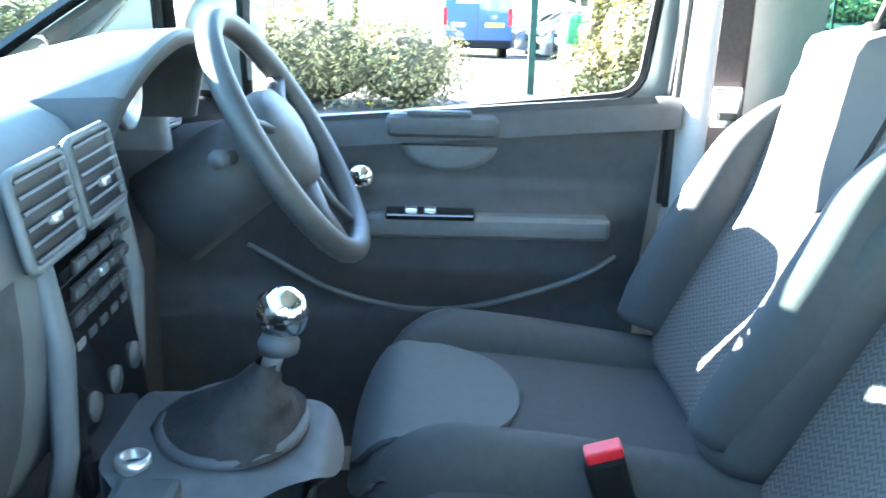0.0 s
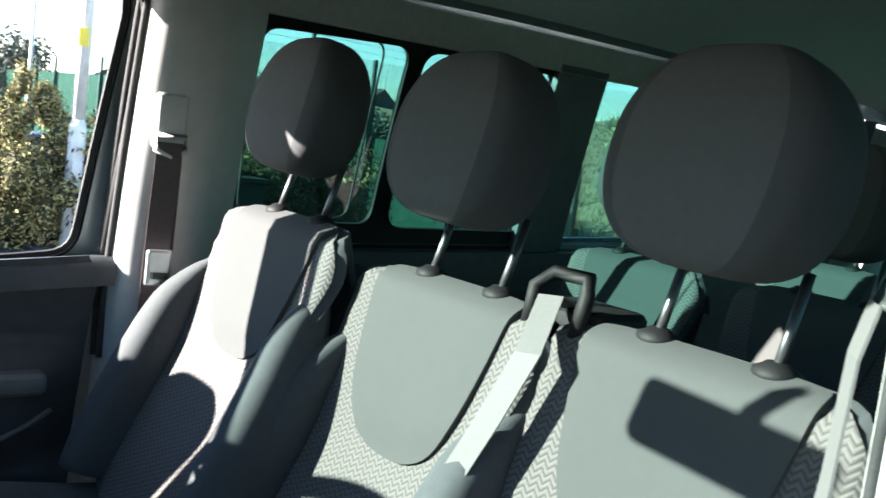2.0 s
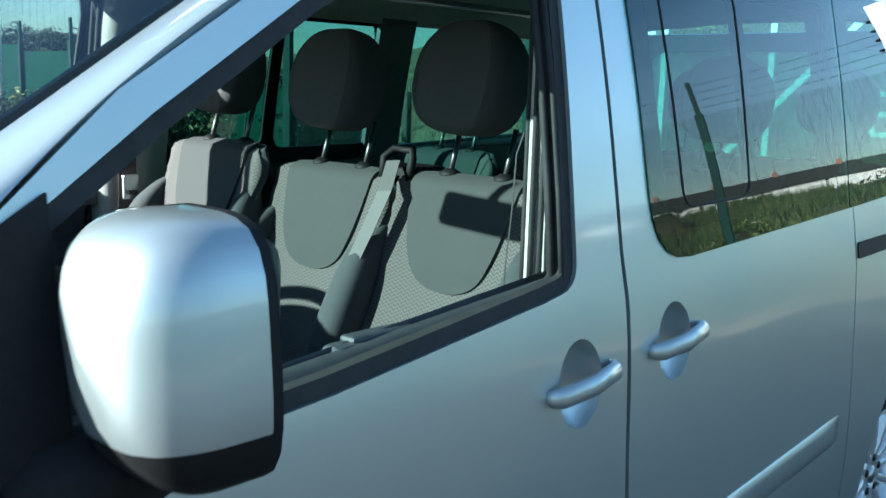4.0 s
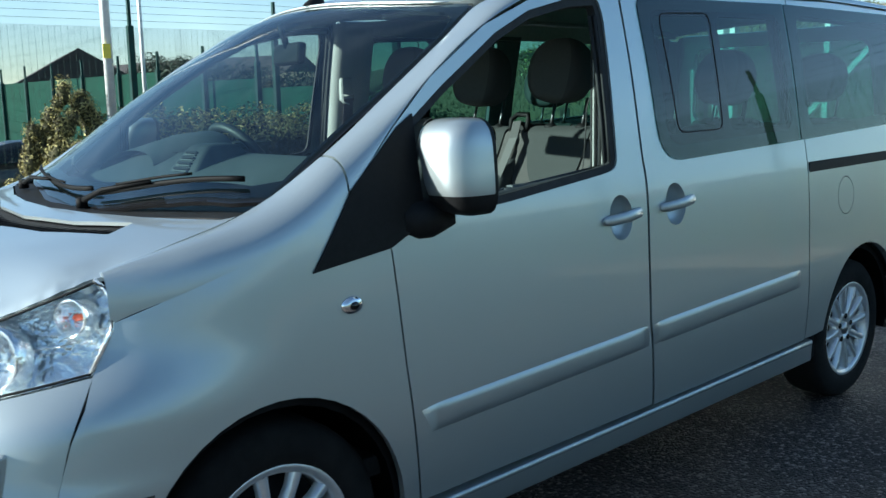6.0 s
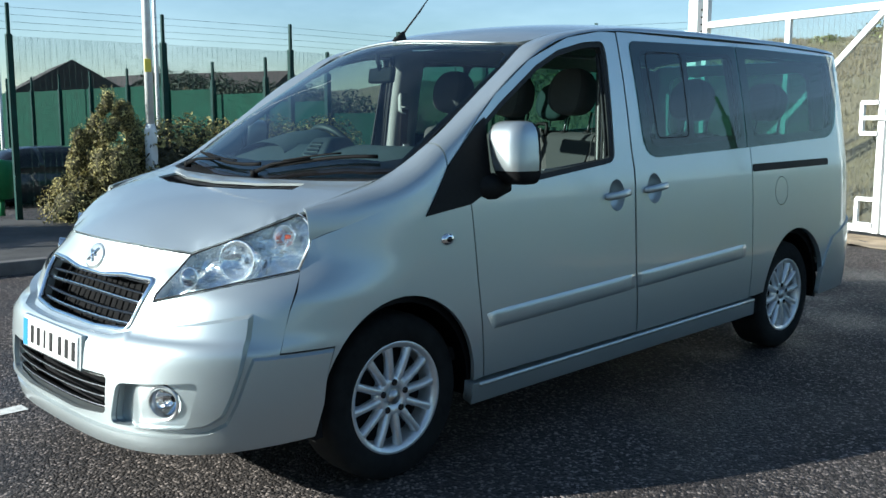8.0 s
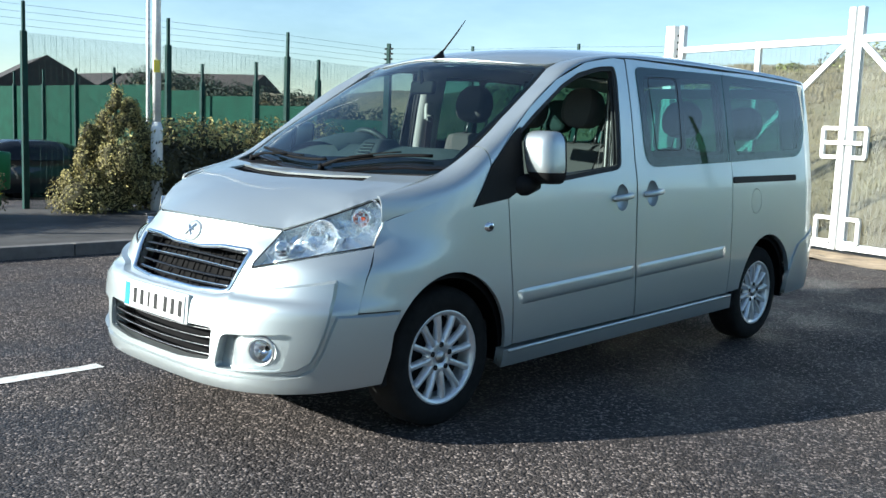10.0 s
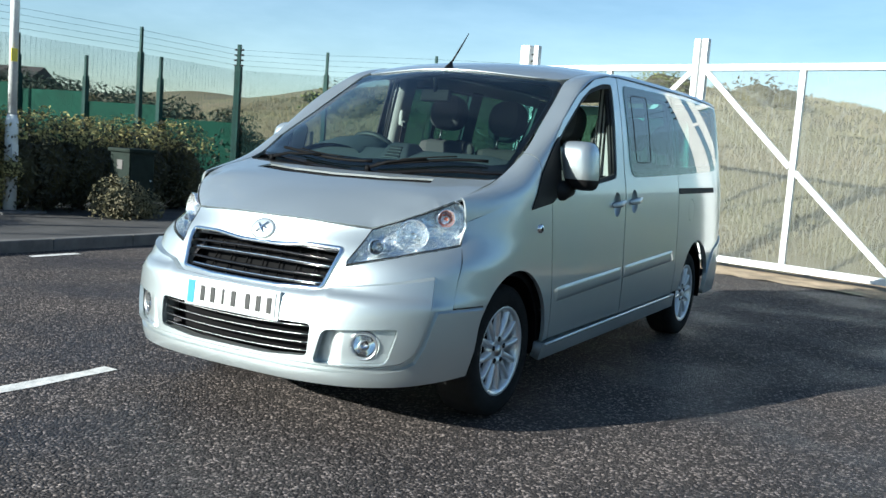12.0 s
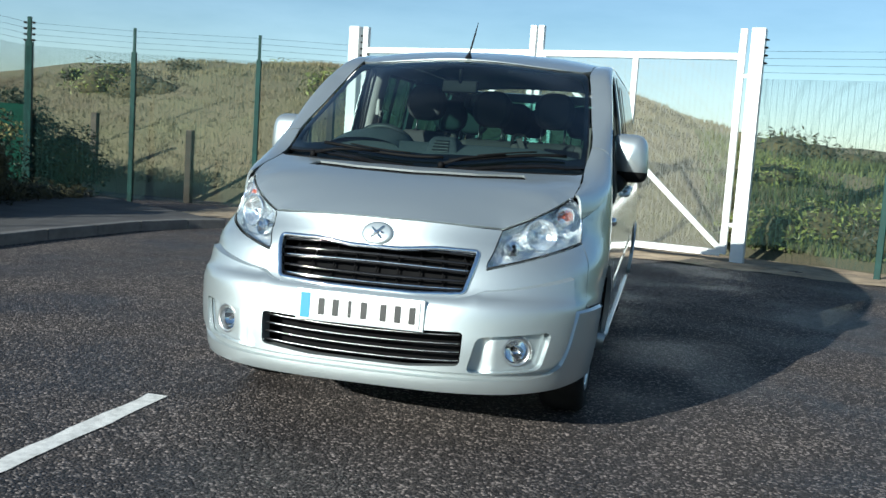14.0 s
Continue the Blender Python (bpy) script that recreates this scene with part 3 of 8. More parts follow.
for sg in (1, -1):
    def recess(a, z):
        p = Vector(belt(a, z))
        deep = 0.026 - 0.020 * mild((abs(a) - across(0.545, -0.91)) / 0.05 + 0.5)
        return p + Vector((-math.sin(a), math.cos(a), 0)) * deep
    fog = skin("fog_lamp_recess", recess, inset(fog_loop(sg), -0.004), PAINT, van, [[(sg * across(0.650, -0.850) + 0.050 / 1.06 * math.cos(2 * math.pi * q / 24), 0.435 + 0.050 * math.sin(2 * math.pi * q / 24)) for q in range(24)]], step=0.02, rim=0)
    c = Vector(belt(sg * across(0.650, -0.850), 0.435))
    out = Vector((sg * 0.42, -0.9, 0.0)).normalized()
    m = Matrix.Translation(c - out * 0.045) @ out.to_track_quat("Z", "Y").to_matrix().to_4x4()
    for nm, prof, mat in (("fog_lamp_bezel", [(0.0, 0.070), (0.034, 0.068), (0.042, 0.060), (0.03, 0.050), (0.0, 0.048)], STEEL), ("fog_lamp_reflector", [(-0.02, 0.012), (-0.012, 0.03), (0.014, 0.047)], CHROME), ("fog_lamp_lens", [(0.034, 0.0), (0.033, 0.026), (0.028, 0.048)], LAMP_CLEAR)):
        v, f = lathe_data(prof, 28, "z", close_ends=False)
        mesh_part(nm, [m @ Vector(p) for p in v], f, mat, fog)
    v, f = lathe_data([(0.004, 0.0), (0.02, 0.014), (0.03, 0.0)], 12, "z", close_ends=False)
    mesh_part("fog_lamp_bulb", [m @ Vector(p) for p in v], f, CHROME, fog)

# headlights: a clear cover over a chrome bowl
LIGHT_PTS = [(0.838, -0.412, 0.870), (0.72, -0.585, 0.834), (0.60, -0.705, 0.796), (0.496, -0.80, 0.762), (0.493, -0.785, 0.782), (0.511, -0.70, 0.862)] + [(x, y, z - 0.006) for x, y, z in RIM_LAMP] + [(0.795, -0.350, 1.046), (0.819, -0.342, 1.015), (0.84, -0.360, 0.955)]
for sg in (1, -1):
    loop = [(sg * across(x, y), z) for x, y, z in LIGHT_PTS]
    lamp = skin("headlight", belt, loop, LAMP_CLEAR, van, step=0.04, lift=-0.002, rim=0, label="clear headlight with chrome reflectors", flip=False)
    skin("headlight_housing", belt, inset(loop, -0.002), LAMP_GREY, lamp, step=0.035, lift=-0.048, rim=-0.044, flip=False)
    for c, r, mat in ((Vector((0.676, -0.553, 0.900)), 0.065, LAMP_SILVER), (Vector((0.572, -0.682, 0.842)), 0.032, CHROME), (Vector((0.757, -0.408, 0.980)), 0.038, LAMP_SILVER)):
        out = Vector((sg * 0.45, -0.88, 0.12)).normalized()
        c = Vector((sg * c.x, c.y, c.z)) - out * 0.035
        m = Matrix.Translation(c) @ out.to_track_quat("Z", "Y").to_matrix().to_4x4()
        v, f = lathe_data([(0.0, 0.008), (0.004, 0.35 * r), (0.018, 0.7 * r), (0.045, r), (0.05, r * 1.06), (0.044, r * 1.12), (0.0, r * 1.1)], 26, "z", close_ends=False)
        tube("reflector_ring", [m @ Vector((1.09 * r * math.cos(2 * math.pi * q / 28), 1.09 * r * math.sin(2 * math.pi * q / 28), 0.047)) for q in range(28)], 0.0028, CHROME, lamp, 6, True)
        mesh_part("reflector", [m @ Vector(p) for p in v], f, mat, lamp)
        v, f = lathe_data([(0.004, 0.0), (0.006, 0.22 * r), (0.03, 0.22 * r), (0.038, 0.0)], 14, "z", close_ends=False)
        mesh_part("bulb_cap", [m @ Vector(p) for p in v], f, ORANGE if r == 0.038 else CHROME, lamp, "orange indicator bulb" if r == 0.038 else "")
    for k in range(6):
        z = 0.80 + k * 0.03
        pts = lift_path([(sg * across(0.55 + 0.03 * k + 0.05 * j, -0.76 + 0.045 * k + 0.055 * j), z + 0.004 * j) for j in range(3)], -0.045, flip=False)
        tube("reflector_rib", pts, 0.004, CHROME, lamp, 5)
    tube("lamp_seal", lift_path(dense(loop, 0.05), -0.001), 0.0032, BLACK_TRIM, lamp, 5, True)
    edge = [RIM_LAMP[-1], (0.795, -0.350, 1.046), (0.819, -0.342, 1.015), (0.84, -0.360, 0.955), (0.838, -0.412, 0.870)]
    tube("lens_edge", lift_path([(sg * across(x, y), z) for x, y, z in edge], -0.004), 0.006, LAMP_SILVER, lamp, 6)

# bonnet, with a slit near its rear edge, and the cowl below the windscreen
hood_half = [(x, y + 0.003) for x, y, z in RIM_NOSE + RIM_LAMP[1:]] + [(0.784, -0.345), (0.795, -0.2), (0.785, -0.01), (0.76, -0.035), (0.5, -0.115), (0.25, -0.16), (0.0, -0.175)]
slit = rounded([(-0.55, -0.232), (-0.3, -0.306), (0.0, -0.334), (0.3, -0.306), (0.55, -0.232), (0.52, -0.152), (0.3, -0.222), (0.0, -0.252), (-0.3, -0.222), (-0.52, -0.152)], 0.008)
skin("bonnet", bonnet_surface, hood_half + [(-x, y) for x, y in reversed(hood_half[1:-1])], PAINT, van, [slit], 0.035, rim=0.010)
skin("bonnet_vent", hood_surface, inset(slit, -0.003), DARK_METAL, van, step=0.05, lift=-0.016, rim=0)
for k in range(25):
    x = (k - 12) * 0.041
    c = Vector(hood_surface(x, -0.293 + 0.36 * abs(x) ** 1.9))
    part("vent_rib", box_bm((0.006, 0.066, 0.008), c - Vector((0, 0, 0.014))), DARK_METAL, van)
cowl_half = [(0.0, -0.168), (0.25, -0.153), (0.5, -0.108), (0.76, -0.028), (0.80, 0.06), (0.77, 0.10), (0.5, 0.02), (0.25, -0.04), (0.0, -0.06)]


def cowl_surface(x, y):
    return (x, y, 1.146 + 0.02 * abs(x / 0.8) ** 2 + 0.12 * max(0.0, y + 0.12) * (1 - abs(x / 0.8)))


skin("cowl", cowl_surface, cowl_half + [(-x, y) for x, y in reversed(cowl_half[1:-1])], BLACK_TRIM, van, step=0.06, rim=0.04)

# windscreen: clear pane with a black border, and the roof
screen_half = [(0.0, -0.115), (0.25, -0.095), (0.5, -0.04), (0.70, 0.03), (0.780, 0.085), (0.774, 0.25), (0.746, 0.5), (0.712, 0.74), (0.683, 0.885), (0.66, 0.91), (0.5, 0.845), (0.25, 0.775), (0.0, 0.75)]
screen_loop = screen_half + [(-x, y) for x, y in reversed(screen_half[1:-1])]
windscreen = skin("windscreen", screen_surface, screen_loop, GLASS, van, step=0.07, lift=-0.004, rim=0)
border_half = [(0.0, -0.045), (0.25, -0.028), (0.5, 0.02), (0.70, 0.088), (0.762, 0.14), (0.759, 0.25), (0.733, 0.5), (0.700, 0.74), (0.668, 0.83), (0.62, 0.845), (0.5, 0.808), (0.25, 0.742), (0.0, 0.718)]
skin("screen_border", screen_surface, inset(screen_loop, -0.012), GLOSS_BLACK, windscreen, [border_half + [(-x, y) for x, y in reversed(border_half[1:-1])]], 0.05, lift=-0.009, rim=0.012)
roof_half = [(0.0, 0.765), (0.25, 0.79), (0.5, 0.86), (0.66, 0.925), (0.70, 0.98), (0.70, 1.1), (0.712, 1.4), (0.717, 1.8), (0.718, 3.2), (0.695, 4.0), (0.4, 4.10), (0.0, 4.12)]
skin("roof", roof_surface, roof_half + [(-x, y) for x, y in reversed(roof_half[1:-1])], PAINT, van, step=0.09, rim=0.03)
tube("roof_front_trim", [Vector(roof_surface(x / 20 * 0.66, 0.768 + 0.155 * abs(x / 20) ** 1.9)) + Vector((0, -0.003, -0.001)) for x in range(-18, 19)], [0.0005, 0.003] + [0.0055] * 33 + [0.003, 0.0005], PAINT, van, 6)

# sides
FRONT_ARCH = [(-0.378 * math.cos(t) - 0.015 if math.cos(t) > 0 else -0.385 * math.cos(t) - 0.015, 0.335 + 0.405 * math.sin(t)) for t in [math.pi * k / 22 for k in range(23)]]
REAR_ARCH = [(3.15 - 0.385 * math.cos(t), 0.345 + 0.405 * math.sin(t)) for t in [math.pi * k / 22 for k in range(23)]]
GAP_A = [(0.25, 1.222), (0.40, 1.368), (0.56, 1.505), (0.80, 1.655), (1.08, 1.765), (1.34, 1.81), (1.462, 1.812)]
WINDOW = rounded([(0.44, 1.115), (0.80, 1.142), (1.24, 1.190), (1.332, 1.204), (1.362, 1.70), (1.347, 1.762), (1.20, 1.750), (1.0, 1.702), (0.84, 1.630), (0.60, 1.480), (0.44, 1.368)], [0.01, 0, 0, 0.09, 0.05, 0.03, 0.05, 0, 0, 0, 0.01])
WINDOW_DRIVER = rounded([(0.44, 1.115), (0.80, 1.142), (1.24, 1.190), (1.352, 1.204), (1.392, 1.70), (1.377, 1.766), (1.20, 1.750), (1.0, 1.702), (0.84, 1.630), (0.60, 1.480), (0.44, 1.368)], [0.01, 0, 0, 0.09, 0.05, 0.03, 0.05, 0, 0, 0, 0.01])
GLASS_HOLE = rounded([(1.640, 1.262), (2.52, 1.290), (2.52, 1.755), (1.612, 1.735)], 0.07)
GLASS_HOLE_R = rounded([(2.66, 1.295), (3.62, 1.340), (3.73, 1.60), (3.75, 1.755), (2.66, 1.757)], 0.06)
doors = {}
for sg in (1, -1):
    fl = False
    fender = [(-0.352, 0.955)] + [(y, SHOULDER(y)) for y in (-0.352, -0.25, -0.1, 0.05, 0.15, 0.242)] + [(0.352, 1.058), (0.378, 0.75), (0.425, 0.345), (0.372, 0.335)] + FRONT_ARCH[::-1][1:-2] + [(-0.332, 0.60), (-0.534, 0.60), (-0.484, 0.74), (-0.408, 0.868)]
    wing = skin("front_wing", belt, side_loop(fender, sg), PAINT, van, step=0.04, flip=fl)
    band = shoulder_band(sg)
    skin("wing_shoulder", band, [(-0.356, 0.0), (0.238, 0.0), (0.238, 0.15), (-0.356, 0.15)], PAINT, wing, step=0.022, rim=0.012, flip=sg < 0)
    skin("roof_side_rail", band, [(0.244, 0.003), (1.2, 0.003), (4.03, 0.003), (4.03, 0.15), (1.2, 0.15), (0.244, 0.15)], PAINT, van, step=0.022, rim=0.012, flip=sg < 0)
    door_loop = [(0.252, 1.214), (0.358, 1.056), (0.384, 0.75), (0.432, 0.345), (1.504, 0.365), (1.468, 0.673), (1.466, 0.90), (1.471, 1.165), (1.465, 1.246), (1.461, 1.60), (1.457, 1.806)] + list(reversed([(y + 0.002, z - 0.003) for y, z in GAP_A[:-1]]))
    bowl = [[(cy + 0.062 * math.cos(2 * math.pi * k / 28), cz + 0.0744 * math.sin(2 * math.pi * k / 28)) for k in range(28)] for cy, cz in ((1.325, 1.045), (1.637, 1.062))]
    door = skin("front_door", belt, side_loop(door_loop, sg), PAINT, van, [side_loop(WINDOW if sg > 0 else WINDOW_DRIVER, sg), side_loop(bowl[0], sg)], 0.0455, rim=0.03 if sg > 0 else 0.012, flip=fl)
    doors[sg] = door
    skin("window_seal", belt, side_loop(inset(WINDOW if sg > 0 else WINDOW_DRIVER, -0.004), sg), RUBBER, door, [side_loop(inset(WINDOW if sg > 0 else WINDOW_DRIVER, 0.024 if sg > 0 else 0.014), sg)], 0.04, lift=-0.008, rim=0.03 if sg > 0 else 0.008, flip=fl)
    if sg > 0:
        for dx, dy, rr in ((0.012, -0.030, 0.005), (0.028, -0.036, 0.006), (0.048, -0.012, 0.006), (0.040, 0.030, 0.006)):
            tube("seal_lip", [(half_width(y + dy, z) - dx, y + dy, z) for y, z in ((1.335, 1.215), (1.345, 1.35), (1.354, 1.52), (1.361, 1.70))], rr, RUBBER if dy < 0 else BLACK_TRIM, door, 6)
    slide_loop = [(1.478, 0.90), (1.480, 0.673), (1.516, 0.362), (2.60, 0.39), (2.602, 1.235), (2.602, 1.82), (1.60, 1.814), (1.468, 1.812), (1.472, 1.60), (1.476, 1.246), (1.483, 1.165)]
    slide = skin("sliding_door", belt, side_loop(slide_loop, sg), PAINT, van, [side_loop(rounded([(1.625, 1.247), (2.54, 1.275), (2.54, 1.77), (1.592, 1.75)], 0.07), sg), side_loop(bowl[1], sg)], 0.06, rim=0.03, flip=fl)
    quarter_loop = [(2.608, 0.395), (2.665, 0.395)] + [p for p in REAR_ARCH if p[1] > 0.40] + [(3.52, 0.40), (3.60, 0.62), (3.98, 0.80), (4.06, 0.82), (4.06, 1.765), (3.86, 1.812), (3.0, 1.829), (2.608, 1.82)]
    flap = [(2.945 + 0.078 * math.cos(2 * math.pi * k / 24), 0.985 + 0.085 * math.sin(2 * math.pi * k / 24)) for k in range(24)]
    holes = [side_loop(rounded([(2.64, 1.28), (3.66, 1.325), (3.75, 1.60), (3.77, 1.77), (2.64, 1.77)], 0.06), sg)]
    if sg > 0:
        holes.append(side_loop(flap, sg))
    quarter = skin("rear_quarter", belt, side_loop(quarter_loop, sg), PAINT, van, holes, 0.06, rim=0.03, flip=fl)
    if sg > 0:
        skin("fuel_flap", belt, side_loop(inset(flap, 0.004), sg), PAINT, quarter, step=0.04, rim=0.01, flip=fl)
    # flush tinted panes with a black border
    for nm, hole, owner in (("sliding_door_window", GLASS_HOLE, slide), ("rear_side_window", GLASS_HOLE_R, quarter)):
        if owner is slide:
            loop = rounded([(1.578, 1.207), (2.566, 1.243), (2.566, 1.800), (1.552, 1.775)], [0.13, 0.004, 0.004, 0.05])
        else:
            loop = rounded([(2.574, 1.243), (3.68, 1.292), (3.80, 1.60), (3.83, 1.80), (2.574, 1.800)], [0.004, 0.14, 0.05, 0.06, 0.004])
        pane = skin(nm, belt, side_loop(loop, sg), TINTED, owner, step=0.08, lift=0.004, rim=0, label="dark green tinted pane", flip=fl)
        skin("pane_border", belt, side_loop(loop, sg), GLOSS_BLACK, pane, [side_loop(hole, sg)], 0.06, lift=0.001, rim=0.008, flip=fl)
    vent = rounded([(1.697, 1.306), (1.985, 1.310), (1.990, 1.736), (1.668, 1.722)], 0.04)
    tube("vent_window_seal", lift_path(dense(side_loop(vent, sg), 0.05), 0.004, flip=fl), 0.0028, RUBBER, slide, 6, True)
    skin("window_divider", belt, side_loop(inset(GLASS_HOLE, -0.03), sg), BLACK_TRIM, slide, [side_loop(rounded([(1.668, 1.305), (2.028, 1.310), (2.036, 1.738), (1.664, 1.722)], 0.04), sg), side_loop(rounded([(2.078, 1.305), (2.53, 1.315), (2.53, 1.742), (2.080, 1.738)], 0.05), sg)], 0.05, lift=-0.022, rim=0.012, flip=fl)
    # black panel in front of the window that carries the mirror
    sail = [(0.105, 1.03), (0.245, 1.218), (0.42, 1.372), (0.475, 1.405), (0.475, 1.12), (0.35, 1.062)]
    skin("mirror_panel", belt, side_loop(sail, sg), BLACK_TRIM, door, step=0.05, lift=0.006, rim=0.01, flip=fl)
    # rubbing strips, sill and rail
    for y0, y1, owner in ((0.44, 1.462, door), (1.486, 2.53, slide)):
        def strip_z(y):
            return 0.585 + 0.044 * (y - 0.44)
        sv, sf = [], []
        NS = 24
        sect = ((-0.048, -0.002), (-0.042, 0.003), (-0.022, 0.005), (0.010, 0.0065), (0.024, 0.005), (0.034, -0.002))
        for k in range(NS + 1):
            y = y0 + (y1 - y0) * k / NS
            end = min(1.0, min(k, NS - k) / 1.5)
            for dz, o in sect:
                lead = 0.055 * dz / 0.05 if owner is door and k == 0 else 0.0
                z = strip_z(y) + dz
                sv.append((sg * (half_width(y, z) + (o * end if o > 0 else o)), y - lead * 0.5, z))
        for k in range(NS):
            for q in range(5):
                sf.append((k * 6 + q, k * 6 + q + 1, k * 6 + q + 7, k * 6 + q + 6))
        sf += [tuple(range(6)), tuple(NS * 6 + q for q in range(6))]
        mesh_part("rubbing_strip", sv, sf, PAINT, owner)
    sill = [(0.37, 0.235), (2.68, 0.285), (2.655, 0.382), (1.51, 0.352), (0.36, 0.325)]
    skin("sill", belt, side_loop(sill, sg), PAINT, van, step=0.06, lift=0.010, rim=0.05, flip=fl)
    tube("sill_ledge", lift_path([(sg * along(y, z), z) for y, z in [(0.40 + 0.15 * k, 0.317 + 0.0243 * 0.15 * k) for k in range(16)]], 0.009), 0.010, PAINT, van, 8, flat=(0.8, 1.0))
    rail = rounded([(2.615, 1.107), (3.56, 1.118), (3.56, 1.160), (2.615, 1.150)], 0.012)
    skin("door_rail", belt, side_loop(rail, sg), BLACK_TRIM, quarter, step=0.06, lift=0.004, rim=0.01, flip=fl)
    rb = [(3.50, 0.30), (3.96, 0.32), (4.03, 0.36), (4.03, 0.775), (3.96, 0.77), (3.63, 0.655), (3.55, 0.56), (3.50, 0.42)]
    skin("rear_bumper_end", belt, side_loop(rb, sg), PAINT, van, step=0.05, lift=0.010, rim=0.03, flip=fl)
    # arch liners
    for cy, cz in ((0.0, 0.335), (3.15, 0.345)):
        v, f = lathe_data([(0.30, 0.405), (0.90, 0.405), (0.90, 0.37)], 32, "x", (0, cy, cz), close_ends=False)
        mesh_part("arch_liner", [(sg * p[0], p[1], p[2]) for p in v], [q for q in f if sum(v[i][2] for i in q) / len(q) > cz - 0.06], DARK_METAL, van)
    # handles: a bar over a round bowl
    for cy, cz, owner in ((1.325, 1.045, door), (1.637, 1.062, slide)):
        x = half_width(cy, cz)
        v, f = lathe_data([(0.0, 0.062), (-0.012, 0.057), (-0.024, 0.042), (-0.030, 0.02), (-0.031, 0.0)], 28, "x", close_ends=False)
        mesh_part("handle_bowl", [(sg * (half_width(cy + p[1], cz + 1.2 * p[2]) + p[0]), cy + p[1], cz + p[2] * 1.2) for p in v], f, PAINT, owner)
        pts = [(sg * (x + o), cy + dy, cz + 0.10 * dy + 0.005) for dy, o in ((-0.090, -0.006), (-0.087, 0.008), (-0.075, 0.018), (0.0, 0.028), (0.075, 0.020), (0.087, 0.010), (0.090, -0.006))]
        tube("door_handle", pts, [0.009, 0.0150, 0.0175, 0.0185, 0.0175, 0.0150, 0.009], PAINT, owner, 12, flat=(0.62, 1.0))
    # side repeater
    c = Vector(belt(sg * along(0.215, 0.935), 0.935))
    v, f = lathe_data([(0.0, 0.024), (0.008, 0.022), (0.013, 0.012), (0.014, 0.0)], 20, "x", close_ends=False)
    mesh_part("side_repeater", [(c.x + sg * p[0], c.y + p[1] * 1.4, c.z + p[2]) for p in v], f, CHROME, wing, "oval side repeater")
    v, f = lathe_data([(0.012, 0.012), (0.016, 0.008), (0.017, 0.0)], 16, "x", close_ends=False)
    mesh_part("repeater_lens", [(c.x + sg * p[0], c.y + p[1] * 1.4, c.z + p[2]) for p in v], f, GLOSS_BLACK, wing)

# tail: a panel with a window
def tail_surface(x, z):
    return (x, REAR_Y + 0.03 - 0.10 * max(0.0, z - 1.0) ** 2 - 0.06 * abs(x) ** 2.5, z)


tail_window = rounded([(-0.58, 1.27), (0.58, 1.27), (0.54, 1.72), (-0.54, 1.72)], 0.08)
tailgate = skin("tailgate", tail_surface, rounded([(-0.70, 0.36), (0.70, 0.36), (0.71, 1.1), (0.66, 1.80), (-0.66, 1.80), (-0.71, 1.1)], 0.06), PAINT, van, [tail_window], 0.08, rim=0.04, flip=True)
skin("tailgate_window", tail_surface, inset(tail_window, -0.03), TINTED, tailgate, step=0.1, lift=0.004, rim=0, label="dark green tinted pane", flip=True)

# underbody that closes the floor and the engine bay
part("underbody", box_bm((1.50, 4.30, 0.10), (0, 1.72, 0.31), 0.03), DARK_METAL, van)
part("engine_bay_floor", box_bm((1.1, 0.62, 0.10), (0, -0.55, 0.30), 0.04), DARK_METAL, van)
part("bulkhead", box_bm((1.10, 0.05, 0.72), (0, 0.20, 0.70), 0.01), DARK_METAL, van)
part("radiator", box_bm((0.95, 0.06, 0.50), (0, -0.62, 0.56), 0.01), DARK_METAL, van)

